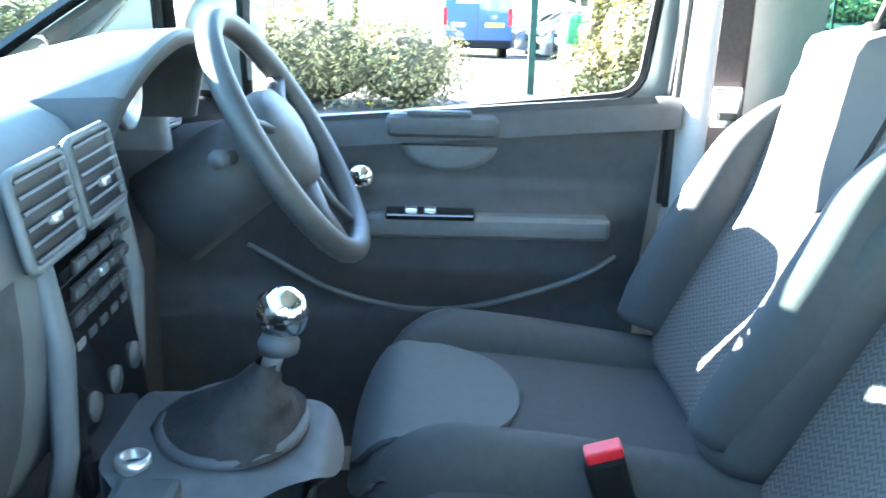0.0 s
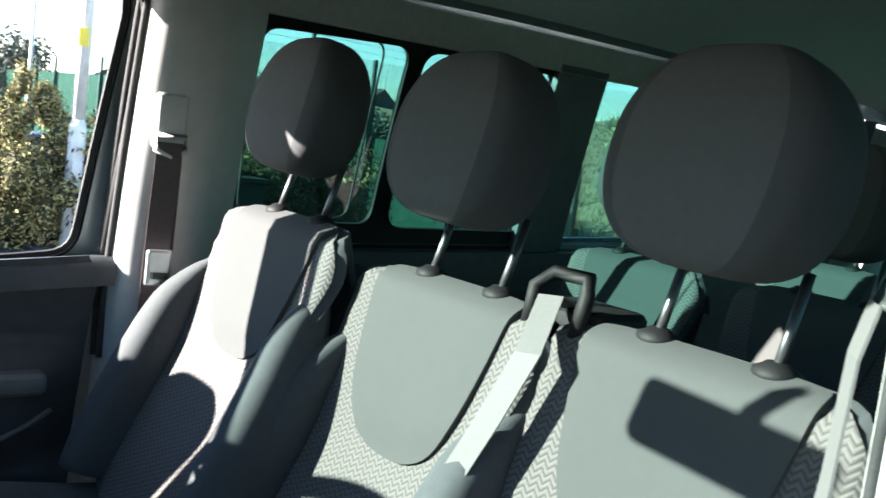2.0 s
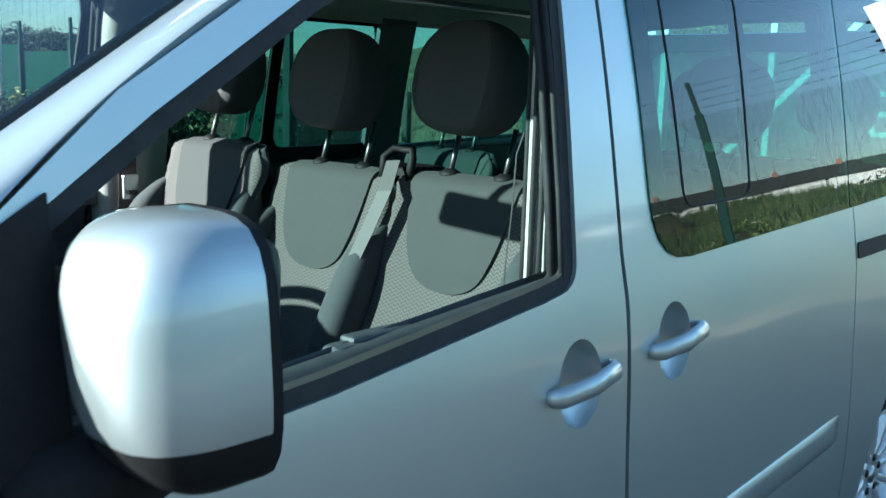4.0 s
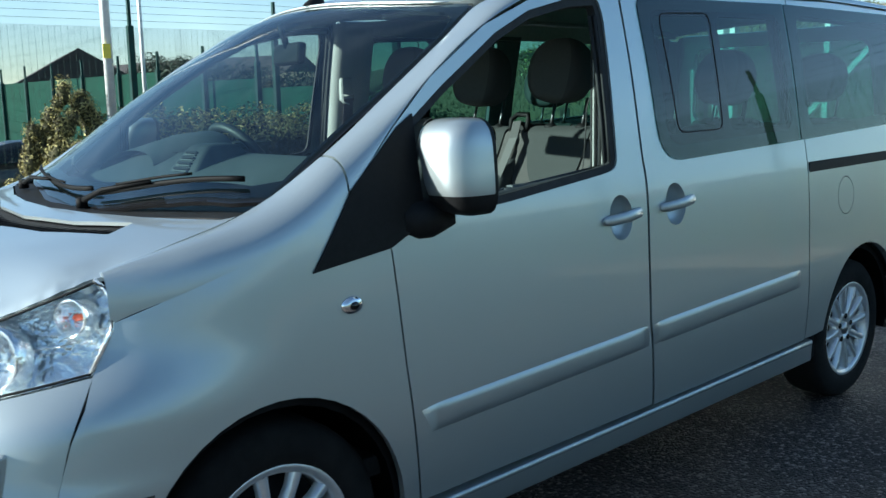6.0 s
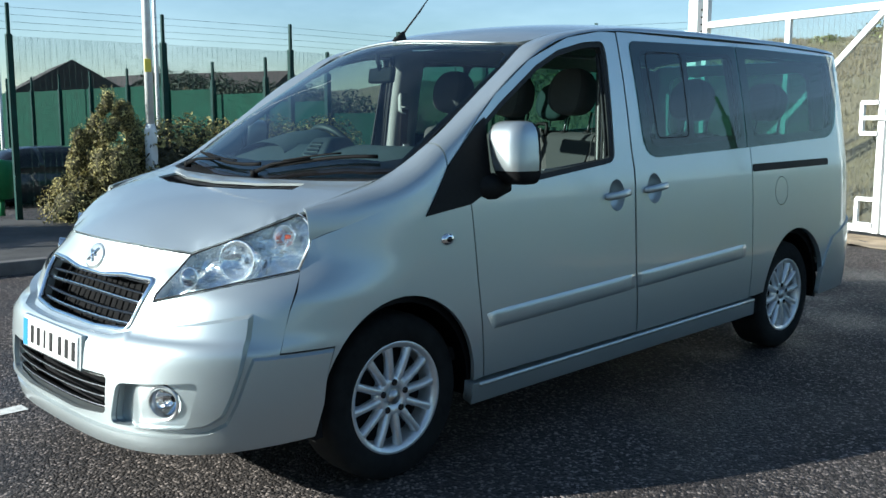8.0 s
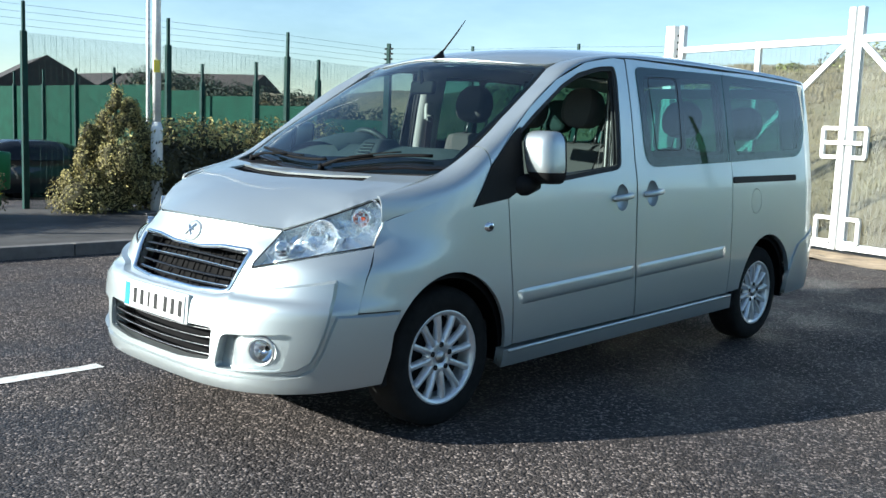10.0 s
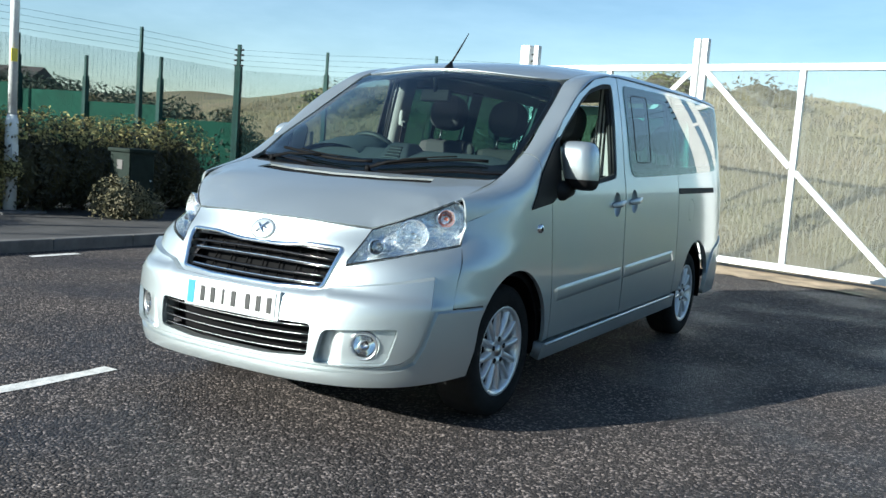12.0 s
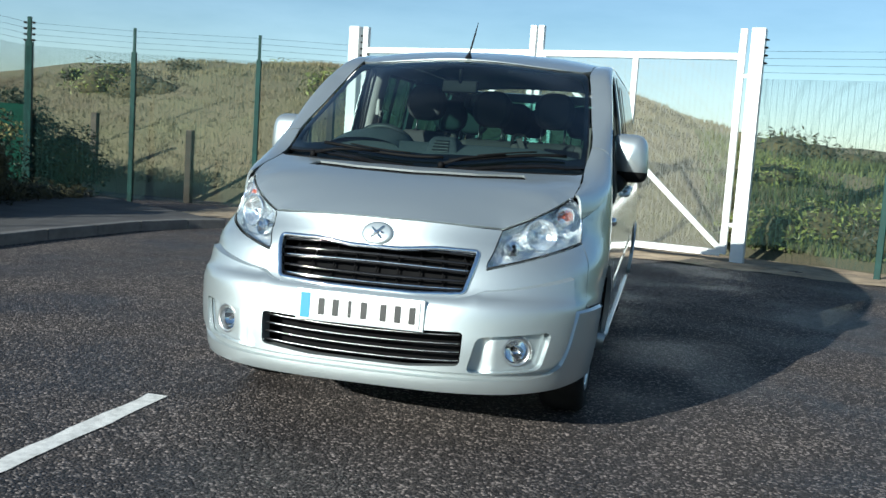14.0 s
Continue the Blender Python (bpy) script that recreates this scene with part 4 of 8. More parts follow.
# wheels
def wheel(name, x, y, sg):
    w = new(name)
    w.location = (sg * 0.785, y, 0.33)
    w.parent = van
    prof = [(-0.105, 0.215), (-0.108, 0.26), (-0.103, 0.305), (-0.085, 0.324), (-0.05, 0.330), (0.05, 0.330), (0.085, 0.324), (0.103, 0.305), (0.108, 0.26), (0.103, 0.222), (0.09, 0.212)]
    v, f = lathe_data(prof, 48, "x", close_ends=False)
    mesh_part("tyre", [(sg * p[0], p[1], p[2]) for p in v], f, TYRE, w)
    v, f = lathe_data([(-0.09, 0.212), (-0.02, 0.19), (0.085, 0.196), (0.096, 0.202), (0.100, 0.213), (0.104, 0.222), (0.098, 0.225)], 48, "x", close_ends=False)
    rim = mesh_part("rim", [(sg * p[0], p[1], p[2]) for p in v], f, ALLOY, w)
    v, f = lathe_data([(0.02, 0.19), (0.03, 0.10), (0.03, 0.0)], 32, "x", close_ends=False)
    mesh_part("brake_disc", [(sg * p[0], p[1], p[2]) for p in v], f, DARK_METAL, w)
    for k in range(12):
        t = 2 * math.pi * k / 12 + 0.13
        d, q = Vector((0, math.cos(t), math.sin(t))), Vector((0, -math.sin(t), math.cos(t)))
        pv, pf = [], []
        for r, hw, ht, dp in ((0.045, 0.020, 0.082, 0.04), (0.10, 0.016, 0.092, 0.035), (0.16, 0.015, 0.096, 0.03), (0.200, 0.019, 0.094, 0.03)):
            for a, h in ((-1, ht - dp), (-0.75, ht - 0.004), (-0.35, ht), (0.35, ht), (0.75, ht - 0.004), (1, ht - dp)):
                pv.append(d * r + q * (hw * a) + Vector((sg * h, 0, 0)))
        for i in range(3):
            for j in range(5):
                pf.append((i * 6 + j, i * 6 + j + 1, i * 6 + j + 7, i * 6 + j + 6))
        mesh_part("spoke", pv, pf, ALLOY, rim)
    v, f = lathe_data([(0.05, 0.088), (0.078, 0.084), (0.086, 0.07), (0.086, 0.036), (0.080, 0.034), (0.080, 0.0)], 32, "x", close_ends=False)
    mesh_part("hub", [(sg * p[0], p[1], p[2]) for p in v], f, ALLOY, rim)
    v, f = lathe_data([(0.080, 0.030), (0.090, 0.028), (0.093, 0.0)], 24, "x", close_ends=False)
    mesh_part("centre_cap", [(sg * p[0], p[1], p[2]) for p in v], f, STEEL, rim)
    for k in range(5):
        t = 2 * math.pi * k / 5 + 0.3
        v, f = lathe_data([(0.084, 0.0135), (0.090, 0.013), (0.091, 0.009), (0.088, 0.0)], 12, "x", (0, 0.058 * math.cos(t), 0.058 * math.sin(t)), close_ends=False)
        mesh_part("wheel_bolt", [(sg * p[0], p[1], p[2]) for p in v], f, GLOSS_BLACK, rim)
    return w


for y in (0.0, 3.15):
    for sg in (1, -1):
        wheel("wheel", 0, y, sg)

# mirrors
for sg in (1, -1):
    def shell(pts):
        return [(sg * x, y, z) for x, y, z in pts]
    rows = []
    NU, NV = 36, 18
    mv, mf = [], []
    for i in range(NV + 1):
        t = i / NV
        # depth from the rounded front to the open rear face; narrower towards its foot
        y = 0.452 + 0.150 * t
        grow = max(1e-7, 1 - (1 - min(1.0, t * 1.35)) ** 2.6) ** (1 / 2.4)
        for k in range(NU):
            a = 2 * math.pi * k / NU
            cx, cz = math.cos(a), math.sin(a)
            e = (abs(cx) ** 4.0 + abs(cz) ** 4.0) ** (-1 / 4.0)
            tall = cz * e * grow
            mv.append((sg * (0.988 + (0.093 + 0.010 * tall) * cx * e * grow - 0.020 * tall), y, 1.270 + 0.122 * tall - (0.014 if tall < 0 else 0.0) * tall * tall))
    for i in range(NV):
        for k in range(NU):
            k2 = (k + 1) % NU
            mf.append((i * NU + k, i * NU + k2, (i + 1) * NU + k2, (i + 1) * NU + k))
    cut = bmesh.new()
    cvs = [cut.verts.new(p) for p in mv]
    for q in mf:
        cut.faces.new([cvs[i] for i in q])
    for co, no in (((0, 0, 1.192), (0, 0, 1)), ((0, 0.590, 0), (0, 1, 0))):
        bmesh.ops.bisect_plane(cut, geom=cut.verts[:] + cut.edges[:] + cut.faces[:], plane_co=co, plane_no=no)
    cut.verts.index_update()
    cv = [tuple(q.co) for q in cut.verts]
    upper, lower = [], []
    for q in cut.faces:
        m_ = q.calc_center_median()
        (upper if m_.z > 1.192 and m_.y < 0.590 else lower).append(tuple(w.index for w in q.verts))
    cut.free()
    mesh_part("mirror_cap", cv, upper, PAINT, doors[sg], "silver mirror cap")
    mesh_part("mirror_housing", [(p[0], p[1], p[2]) for p in cv], lower, BLACK_TRIM, doors[sg])
    g = [(sg * x, 0.610, z) for x, z in rounded([(0.915, 1.145), (1.065, 1.145), (1.07, 1.37), (0.91, 1.37)], 0.03)]
    mesh_part("mirror_glass", g, [tuple(range(len(g)))], CHROME, doors[sg], smooth=False)
    tube("mirror_arm", [(sg * 0.885, 0.43, 1.12), (sg * 0.92, 0.50, 1.125), (sg * 0.945, 0.555, 1.140)], [0.062, 0.056, 0.040], BLACK_TRIM, doors[sg], 10)

# plate, badge, aerial, wipers
plate_y = NOSE(0.55) - 0.030
plate = part("number_plate", box_bm((0.52, 0.008, 0.111), (0, plate_y, 0.560), 0.003, Euler((radians(-4), 0, 0)).to_matrix()), PLATE_WHITE, van, "white number plate with a blue band")
part("plate_band", box_bm((0.042, 0.004, 0.105), (-0.237, plate_y - 0.004, 0.560), 0.0, Euler((radians(-4), 0, 0)).to_matrix()), PLATE_BLUE, plate)
for k in range(7):
    x = -0.165 + 0.062 * k + (0.0 if k < 4 else 0.022)
    part("plate_bar", box_bm((0.026 if k != 2 else 0.013, 0.003, 0.070), (x, plate_y - 0.006, 0.560), 0.0, Euler((radians(-4), 0, 0)).to_matrix()), INK, plate)
part("plate_holder", box_bm((0.56, 0.02, 0.13), (0, plate_y + 0.012, 0.560), 0.004, Euler((radians(-4), 0, 0)).to_matrix()), PAINT, van)
badge_c = Vector(belt(0, 0.868))
bm_ = Matrix.Translation(badge_c) @ Vector((0, -0.85, 0.45)).to_track_quat("Z", "Y").to_matrix().to_4x4()
v, f = lathe_data([(-0.01, 0.075), (0.006, 0.070), (0.010, 0.055), (0.011, 0.0)], 28, "z", close_ends=False)
badge = mesh_part("badge_plinth", [bm_ @ Vector((p[0], p[1] * 0.75, p[2])) for p in v], f, PAINT, van)
for p0, p1, r in (((-0.024, -0.026), (0.026, 0.030), 0.006), ((-0.026, 0.020), (0.022, -0.028), 0.006), ((0.006, 0.006), (0.028, -0.004), 0.005)):
    tube("badge_bar", [bm_ @ Vector((p0[0] + (p1[0] - p0[0]) * t, p0[1] + (p1[1] - p0[1]) * t, 0.015)) for t in (0, 0.5, 1)], [r * 0.6, r, r * 0.6], CHROME, badge, 6)
base = Vector(roof_surface(0, 0.79))
v, f = lathe_data([(0.0, 0.030), (0.012, 0.026), (0.035, 0.012), (0.05, 0.006)], 16, "z", close_ends=False)
aerial = mesh_part("aerial", [(base.x + p[0] * 0.7, base.y + p[1] * 1.5 + p[2] * 0.6, base.z - 0.003 + p[2]) for p in v], f, BLACK_TRIM, van)
tube("aerial_rod", [(0, base.y + 0.03, base.z + 0.04), (0, base.y + 0.14, base.z + 0.155), (0, base.y + 0.21, base.z + 0.235)], [0.006, 0.005, 0.002], BLACK_TRIM, aerial, 6)


def wiper(x0, x1, rise):
    """An arm from its pivot and a blade along the foot of the screen."""
    def foot(x):
        return -0.115 + 0.335 * x * x

    def on(x, y, up):
        return Vector(screen_surface(x, y)) + Vector((0, -0.6, 0.8)) * up
    pv = Vector(cowl_surface(x0, -0.12 + 0.20 * x0 * x0)) + Vector((0, 0, 0.025))
    xm = x0 + (x1 - x0) * 0.55
    end = on(xm, foot(xm) + 0.04 + rise, 0.028)
    tube("wiper_arm", [pv, pv.lerp(end, 0.35) + Vector((0, -0.004, 0.015)), end], [0.010, 0.007, 0.005], WIPER_BLACK, windscreen, 6)
    bl = []
    for k in range(13):
        x = x0 + (x1 - x0) * (0.06 + 1.0 * k / 12)
        bl.append(on(x, foot(x) + 0.035 + rise + 0.015 * k / 12, 0.016))
    tube("wiper_blade", bl, 0.006, WIPER_BLACK, windscreen, 6, flat=(0.7, 1.3))
    tube("wiper_bridge", [p + Vector((0, -0.012, 0.016)) for p in bl[3:10]], 0.004, WIPER_BLACK, windscreen, 5)
    lathe("wiper_pivot", [(-0.02, 0.017), (0.008, 0.016), (0.014, 0.0)], WIPER_BLACK, windscreen, 14, "z", tuple(pv))


wiper(-0.60, 0.06, -0.012)
wiper(0.10, 0.66, -0.012)


# ---- ground, kerb and footway ----
def grid_sheet(name, x0, x1, y0, y1, nx, ny, height, mat, **tags):
    verts = [(x0 + (x1 - x0) * i / nx, y0 + (y1 - y0) * j / ny, height(x0 + (x1 - x0) * i / nx, y0 + (y1 - y0) * j / ny)) for j in range(ny + 1) for i in range(nx + 1)]
    faces = [(j * (nx + 1) + i, j * (nx + 1) + i + 1, (j + 1) * (nx + 1) + i + 1, (j + 1) * (nx + 1) + i) for j in range(ny) for i in range(nx)]
    return tagged(mesh_part(name, verts, faces, mat), **tags)


GX = [-1500, -400, -120, -60] + [-40 + 2 * k for k in range(41)] + [60, 120, 400, 1500]
GY = [-1500, -400, -120, -60] + [-40 + 2 * k for k in range(41)] + [60, 120, 400, 1500]


def yard_z(x):
    """The yard next door falls away to the west."""
    return -0.075 * min(22.0, max(0.0, -10.0 - x))


verts = [(x, y, yard_z(x)) for y in GY for x in GX]
nx = len(GX)
faces = [(j * nx + i, j * nx + i + 1, (j + 1) * nx + i + 1, (j + 1) * nx + i) for j in range(len(GY) - 1) for i in range(nx - 1)]
tagged(mesh_part("ground", verts, faces, ASPHALT), "worn dark grey asphalt with pale stone chips", "ground", kind="structure")

KERB_LINE = [(-5.15, -14.0), (-5.15, -6.0), (-5.15, 0.0), (-5.12, 4.0), (-5.0, 5.6), (-4.75, 6.3), (-4.45, 6.75)]


def ribbon(name, line, w, h, mat, **tags):
    """A strip beside a line (to its left when looking along it), with a top at h and a face down to the ground."""
    verts, faces = [], []
    for i, p in enumerate(line):
        a, b = Vector(line[max(0, i - 1)]), Vector(line[min(len(line) - 1, i + 1)])
        d = (b - a).normalized()
        n = Vector((-d.y, d.x))
        q = Vector(p) + n * w
        verts += [(p[0], p[1], -0.02), (p[0] + n.x * 0.012, p[1] + n.y * 0.012, h), (q.x, q.y, h), (q.x, q.y, -0.02)]
    for i in range(len(line) - 1):
        for k in range(3):
            faces.append((i * 4 + k, i * 4 + k + 1, i * 4 + k + 5, i * 4 + k + 4))
    faces += [(0, 3, 2, 1), tuple((len(line) - 1) * 4 + k for k in range(4))]
    return tagged(mesh_part(name, verts, faces, mat, smooth=False), **tags)


fine = []
for i in range(len(KERB_LINE) - 1):
    a, b = Vector(KERB_LINE[i]), Vector(KERB_LINE[i + 1])
    k = max(1, round((b - a).length / 0.9))
    fine += [tuple(a.lerp(b, j / k)) for j in range(k)]
fine.append(KERB_LINE[-1])
kerb = thing("kerb", "row of grey concrete kerb stones along the footway", "kerb", kind="structure")
for i in range(len(fine) - 1):
    a, b = Vector(fine[i]), Vector(fine[i + 1])
    d = b - a
    rot = Euler((0, 0, math.atan2(d.y, d.x))).to_matrix()
    c = (a + b) / 2 + Vector((-d.y, d.x)).normalized() * 0.065
    part("kerb_stone", box_bm((d.length - 0.008, 0.13, 0.24), (c.x, c.y, 0.0), 0.012, rot), KERB, kerb)
walkway = [(x - 0.13, y) for x, y in KERB_LINE]
ribbon("footway", walkway, 3.6, 0.115, PATH_TAR, label="dark tarred footway behind the kerb", category="footway", kind="structure")
# painted line
rnd = random.Random(4)
lv, lf = [], []
N = 60
for i in range(N + 1):
    y = -8.0 + 7.28 * i / N
    lv += [(-1.10 + rnd.uniform(-0.008, 0.008), y, 0.004), (-1.00 + rnd.uniform(-0.008, 0.008), y, 0.004)]
lf = [(2 * i, 2 * i + 1, 2 * i + 3, 2 * i + 2) for i in range(N) if not (i % 17 == 9)]
tagged(mesh_part("road_line", lv, lf, LINE_PAINT, smooth=False), "worn white painted line on the asphalt", "road marking", kind="structure")
lv2 = [(-4.90, 1.55, 0.004), (-4.80, 1.52, 0.004), (-4.80, 2.08, 0.004), (-4.90, 2.05, 0.004)]
tagged(mesh_part("edge_line", lv2, [(0, 1, 2, 3)], LINE_PAINT, smooth=False), "short worn white mark beside the kerb", "road marking", kind="structure")


# ---- fences and gate ----
def mesh_wires(a, b, z0, z1, pitch, across_pitch, r):
    """Verts and faces of a welded mesh: close level wires and wider upright ones."""
    a, b = Vector((*a, 0)), Vector((*b, 0))
    d = (b - a).normalized()
    n = Vector((-d.y, d.x, 0))
    verts, faces = [], []

    def bar(p, q, u, v):
        k = len(verts)
        for e in (p, q):
            verts.extend([e + u * r, e - u * r * 0.5 + v * r, e - u * r * 0.5 - v * r])
        for i in range(3):
            j = (i + 1) % 3
            faces.append((k + i, k + j, k + 3 + j, k + 3 + i))
    z = z0
    up = Vector((0, 0, 1))
    while z < z1:
        bar(a + up * z, b + up * z, n, up)
        z += pitch
    s, length = 0.0, (b - a).length
    while s < length:
        p = a + d * s + n * 0.004
        bar(p + up * z0, p + up * z1, n, d)
        s += across_pitch
    return verts, faces


fence = thing("steel_fence", "green coated steel mesh fence with tall posts", "fence", kind="structure")


def fence_post(p, top, parent, size=0.07, turn=0.0, mat=None, base=0.0):
    mat = mat or FENCE_GREEN
    rot = Euler((0, 0, turn)).to_matrix()
    h = top - 0.38
    ob = part("fence_post", box_bm((size, size, h - base), (p[0], p[1], base + (h - base) / 2), 0.006, rot), mat, parent)
    part("post_extension", box_bm((size * 0.55, size * 0.55, 0.40), (p[0], p[1], top - 0.20), 0.004, rot), mat, ob)
    return ob


BACK = [(-8.72, 8.35), (-7.25, 8.95), (-5.22, 9.22), (-3.92, 9.62)]
NEAR = [(-8.72, 8.35), (-8.58, 6.05), (-8.70, 4.02), (-8.80, 2.0), (-8.90, -0.05), (-9.0, -2.1), (-9.1, -4.2)]
EAST = [(2.24, 8.22), (3.80, 7.75), (5.6, 7.1), (7.4, 6.2), (8.2, 4.3), (8.3, 2.2), (8.4, 0.1), (8.5, -2.0), (8.6, -4.1), (8.7, -6.2), (8.8, -8.3), (8.9, -10.4), (9.0, -12.5)]
for line, skip in ((BACK, ()), (NEAR, (0,)), (EAST, (0,))):
    for i, p in enumerate(line):
        if i not in skip and not (line is BACK and i == 3):
            q = line[min(i + 1, len(line) - 1)]
            r = line[max(i - 1, 0)]
            fence_post(p, 2.82 if line is not BACK or i else 2.86, fence, 0.075 if line is not BACK or i else 0.11, math.atan2(q[1] - r[1], q[0] - r[0]), base=0.0)
    for i in range(len(line) - 1):
        if line is NEAR and i >= 3:
            continue
        v, f = mesh_wires(line[i], line[i + 1], 0.10, 2.42, 0.0127, 0.0762, 0.0013)
        ob = mesh_part("mesh_panel", v, f, FENCE_GREEN, fence, smooth=False)
    for k in range(4):
        z = 2.50 + 0.09 * k
        tube("fence_wire", [(p[0], p[1], z) for p in line], 0.0025, FENCE_GREEN, fence, 4)
# insulators on the corner post
for k in range(4):
    for dx in (-0.075, 0.075):
        lathe("insulator", [(-0.03, 0.012), (0.0, 0.02), (0.03, 0.012)], BLACK_TRIM, fence, 10, "x", (-8.72 + dx, 8.35, 2.50 + 0.09 * k))

# white double gate
U = Vector((0.9745, -0.2241, 0))
MID = Vector((-0.80, 8.95, 0))
ROT = Euler((0, 0, math.atan2(U.y, U.x))).to_matrix()


def gate_box(name, parent, s, z, size, mat=None, tilt=0.0, off=0.0):
    c = MID + U * s + Vector((-U.y, U.x, 0)) * off
    rot = ROT @ Euler((0, tilt, 0)).to_matrix()
    return part(name, box_bm(size, (c.x, c.y, z), 0.006, rot), mat or GATE_WHITE, parent)


for sg, nm in ((1, "right"), (-1, "left")):
    leaf = thing("gate_leaf", "white painted steel gate leaf with mesh and a diagonal brace, closed", "gate", "double gate leaves")
    L0, L1 = 0.06, 2.86
    for s, z, size in ((L0, 1.58, (0.085, 0.085, 3.02)), (L1, 1.58, (0.085, 0.085, 2.95)), (1.46, 1.42, (0.075, 0.06, 2.56))):
        gate_box("stile", leaf, sg * s, z, size)
    for z in (0.12, 2.70):
        gate_box("rail", leaf, sg * (L0 + L1) / 2, z, (L1 - L0 - 0.085, 0.075, 0.085))
    for s0, z0, s1, z1 in ((L0 + 0.04, 2.66, 1.42, 1.42), (1.50, 1.36, L1 - 0.04, 0.17)):
        ln = math.hypot(s1 - s0, z1 - z0)
        gate_box("brace", leaf, sg * (s0 + s1) / 2, (z0 + z1) / 2, (ln, 0.05, 0.07), tilt=math.atan2(z0 - z1, s1 - s0) * sg, off=-0.012)
    a, b = MID + U * (sg * (L0 + 0.045)), MID + U * (sg * (L1 - 0.045))
    v, f = mesh_wires((a.x, a.y), (b.x, b.y), 0.16, 2.66, 0.0127, 0.0762, 0.0013)
    mesh_part("mesh_panel", v, f, MESH_GREY, leaf, smooth=False)
    for z, h in ((1.42, 0.36), (0.32, 0.30)):
        for ds, sz in ((0.20, (0.22, 0.05, 0.05)), ):
            gate_box("lock_box_rail", leaf, sg * ds, z + h / 2, sz, off=-0.05)
            gate_box("lock_box_rail", leaf, sg * ds, z - h / 2, sz, off=-0.05)
            gate_box("lock_box_stile", leaf, sg * (ds + 0.10), z, (0.05, 0.05, h), off=-0.05)
    gate_box("drop_bolt", leaf, sg * 0.13, 1.42, (0.26, 0.04, 0.05), GALV, off=-0.07)
    post = thing("gate_post", "tall white painted steel gate post", "gate post", "gate posts")
    gate_box("post", post, sg * 3.05, 1.53, (0.17, 0.17, 3.06))
    gate_box("hinge", post, sg * 2.93, 2.45, (0.16, 0.04, 0.05), GALV)
    gate_box("hinge", post, sg * 2.93, 0.50, (0.16, 0.04, 0.05), GALV)
    for k in range(4):
        c = MID + U * (sg * 3.05 + 0.10)
        lathe("insulator", [(-0.03, 0.010), (0.0, 0.016), (0.03, 0.010)], BLACK_TRIM, post, 8, "x", (c.x, c.y, 2.62 + 0.1 * k))

# ---- far fence of the yard next door: green sheets between posts, with a timber rail ----
yard = thing("sheet_fence", "dark green sheeted fence with posts behind the yard", "fence", kind="structure")
FAR = [(-8.85, 8.40), (-10.2, 7.95), (-12.2, 7.95), (-14.2, 7.95), (-16.2, 7.95), (-18.2, 7.95), (-20.2, 7.9), (-22.2, 7.9), (-24.2, 7.9), (-26.2, 7.9), (-28.2, 7.9), (-30.2, 7.9), (-32.2, 7.9)]
for i, p in enumerate(FAR):
    if i:
        fence_post(p, 2.58, yard, 0.09, base=yard_z(p[0]) - 0.05)
    if i < len(FAR) - 1:
        q = FAR[i + 1]
        d = Vector(q) - Vector(p)
        top = (1.50, 1.72, 1.90, 2.02)[i] if i < 4 else 2.155
        part("sheet", box_bm((d.length, 0.03, top + 1.645), ((p[0] + q[0]) / 2, (p[1] + q[1]) / 2 + 0.05, (top - 1.645) / 2), 0.0, Euler((0, 0, math.atan2(d.y, d.x))).to_matrix()), SCREEN_GREEN, yard)

# ---- hills beyond the fence ----
def gate_y(x):
    return 8.95 - 0.23 * (x + 0.80)


def hill_height(x, y):
    d = y - gate_y(max(-9.0, min(9.0, x))) - 1.0
    if d < 0:
        return 0.02
    left = 1 / (1 + math.exp((x - 1.5) / 1.6))
    west = 1 / (1 + math.exp((x + 17) / 3.0))
    top = 2.0 + 2.2 * left - 1.2 * west
    k = 1 - math.exp(-d / (6.5 + 3 * (1 - left)))
    bumps = noise.fractal(Vector((x * 0.16, y * 0.16, 3.0)), 0.9, 2.0, 4) * 0.45
    return 0.05 + top * k + bumps * min(1.0, d / 5)


grid_sheet("grass_bank", -60, 70, 7.0, 75, 130, 68, lambda x, y: hill_height(x, y) if y > gate_y(max(-9.0, min(9.0, x))) + 0.8 else -0.05, GRASS_DRY, label="grassy bank of dry and green grass behind the gate", category="bank", kind="structure")


def tufts(name, count, place, mat, seed, size, **tags):
    """Many small blades in one mesh."""
    r = random.Random(seed)
    verts, faces = [], []
    for _ in range(count):
        x, y, z, s = place(r)
        for _ in range(5):
            a, h, w = r.uniform(0, 6.283), s * r.uniform(0.5, 1.2) * size, s * 0.045 * size / 0.4
            lx, ly = r.uniform(-0.5, 0.5) * h, r.uniform(-0.5, 0.5) * h
            ox, oy = r.uniform(-0.12, 0.12), r.uniform(-0.12, 0.12)
            k = len(verts)
            verts += [(x + ox - w * math.cos(a), y + oy - w * math.sin(a), z - 0.03), (x + ox + w * math.cos(a), y + oy + w * math.sin(a), z - 0.03), (x + ox + lx, y + oy + ly, z + h)]
            faces.append((k, k + 1, k + 2))
    ob = mesh_part(name, verts, faces, mat, smooth=False)
    return tagged(ob, kind="stuff", **tags)


def bank_spot(x0, x1, reach):
    def f(r):
        x = r.uniform(x0, x1)
        d = reach * r.random() ** 1.6
        y = gate_y(max(-9.0, min(9.0, x))) + 1.3 + d
        return x, y, hill_height(x, y), 1 + d * 0.04
    return f


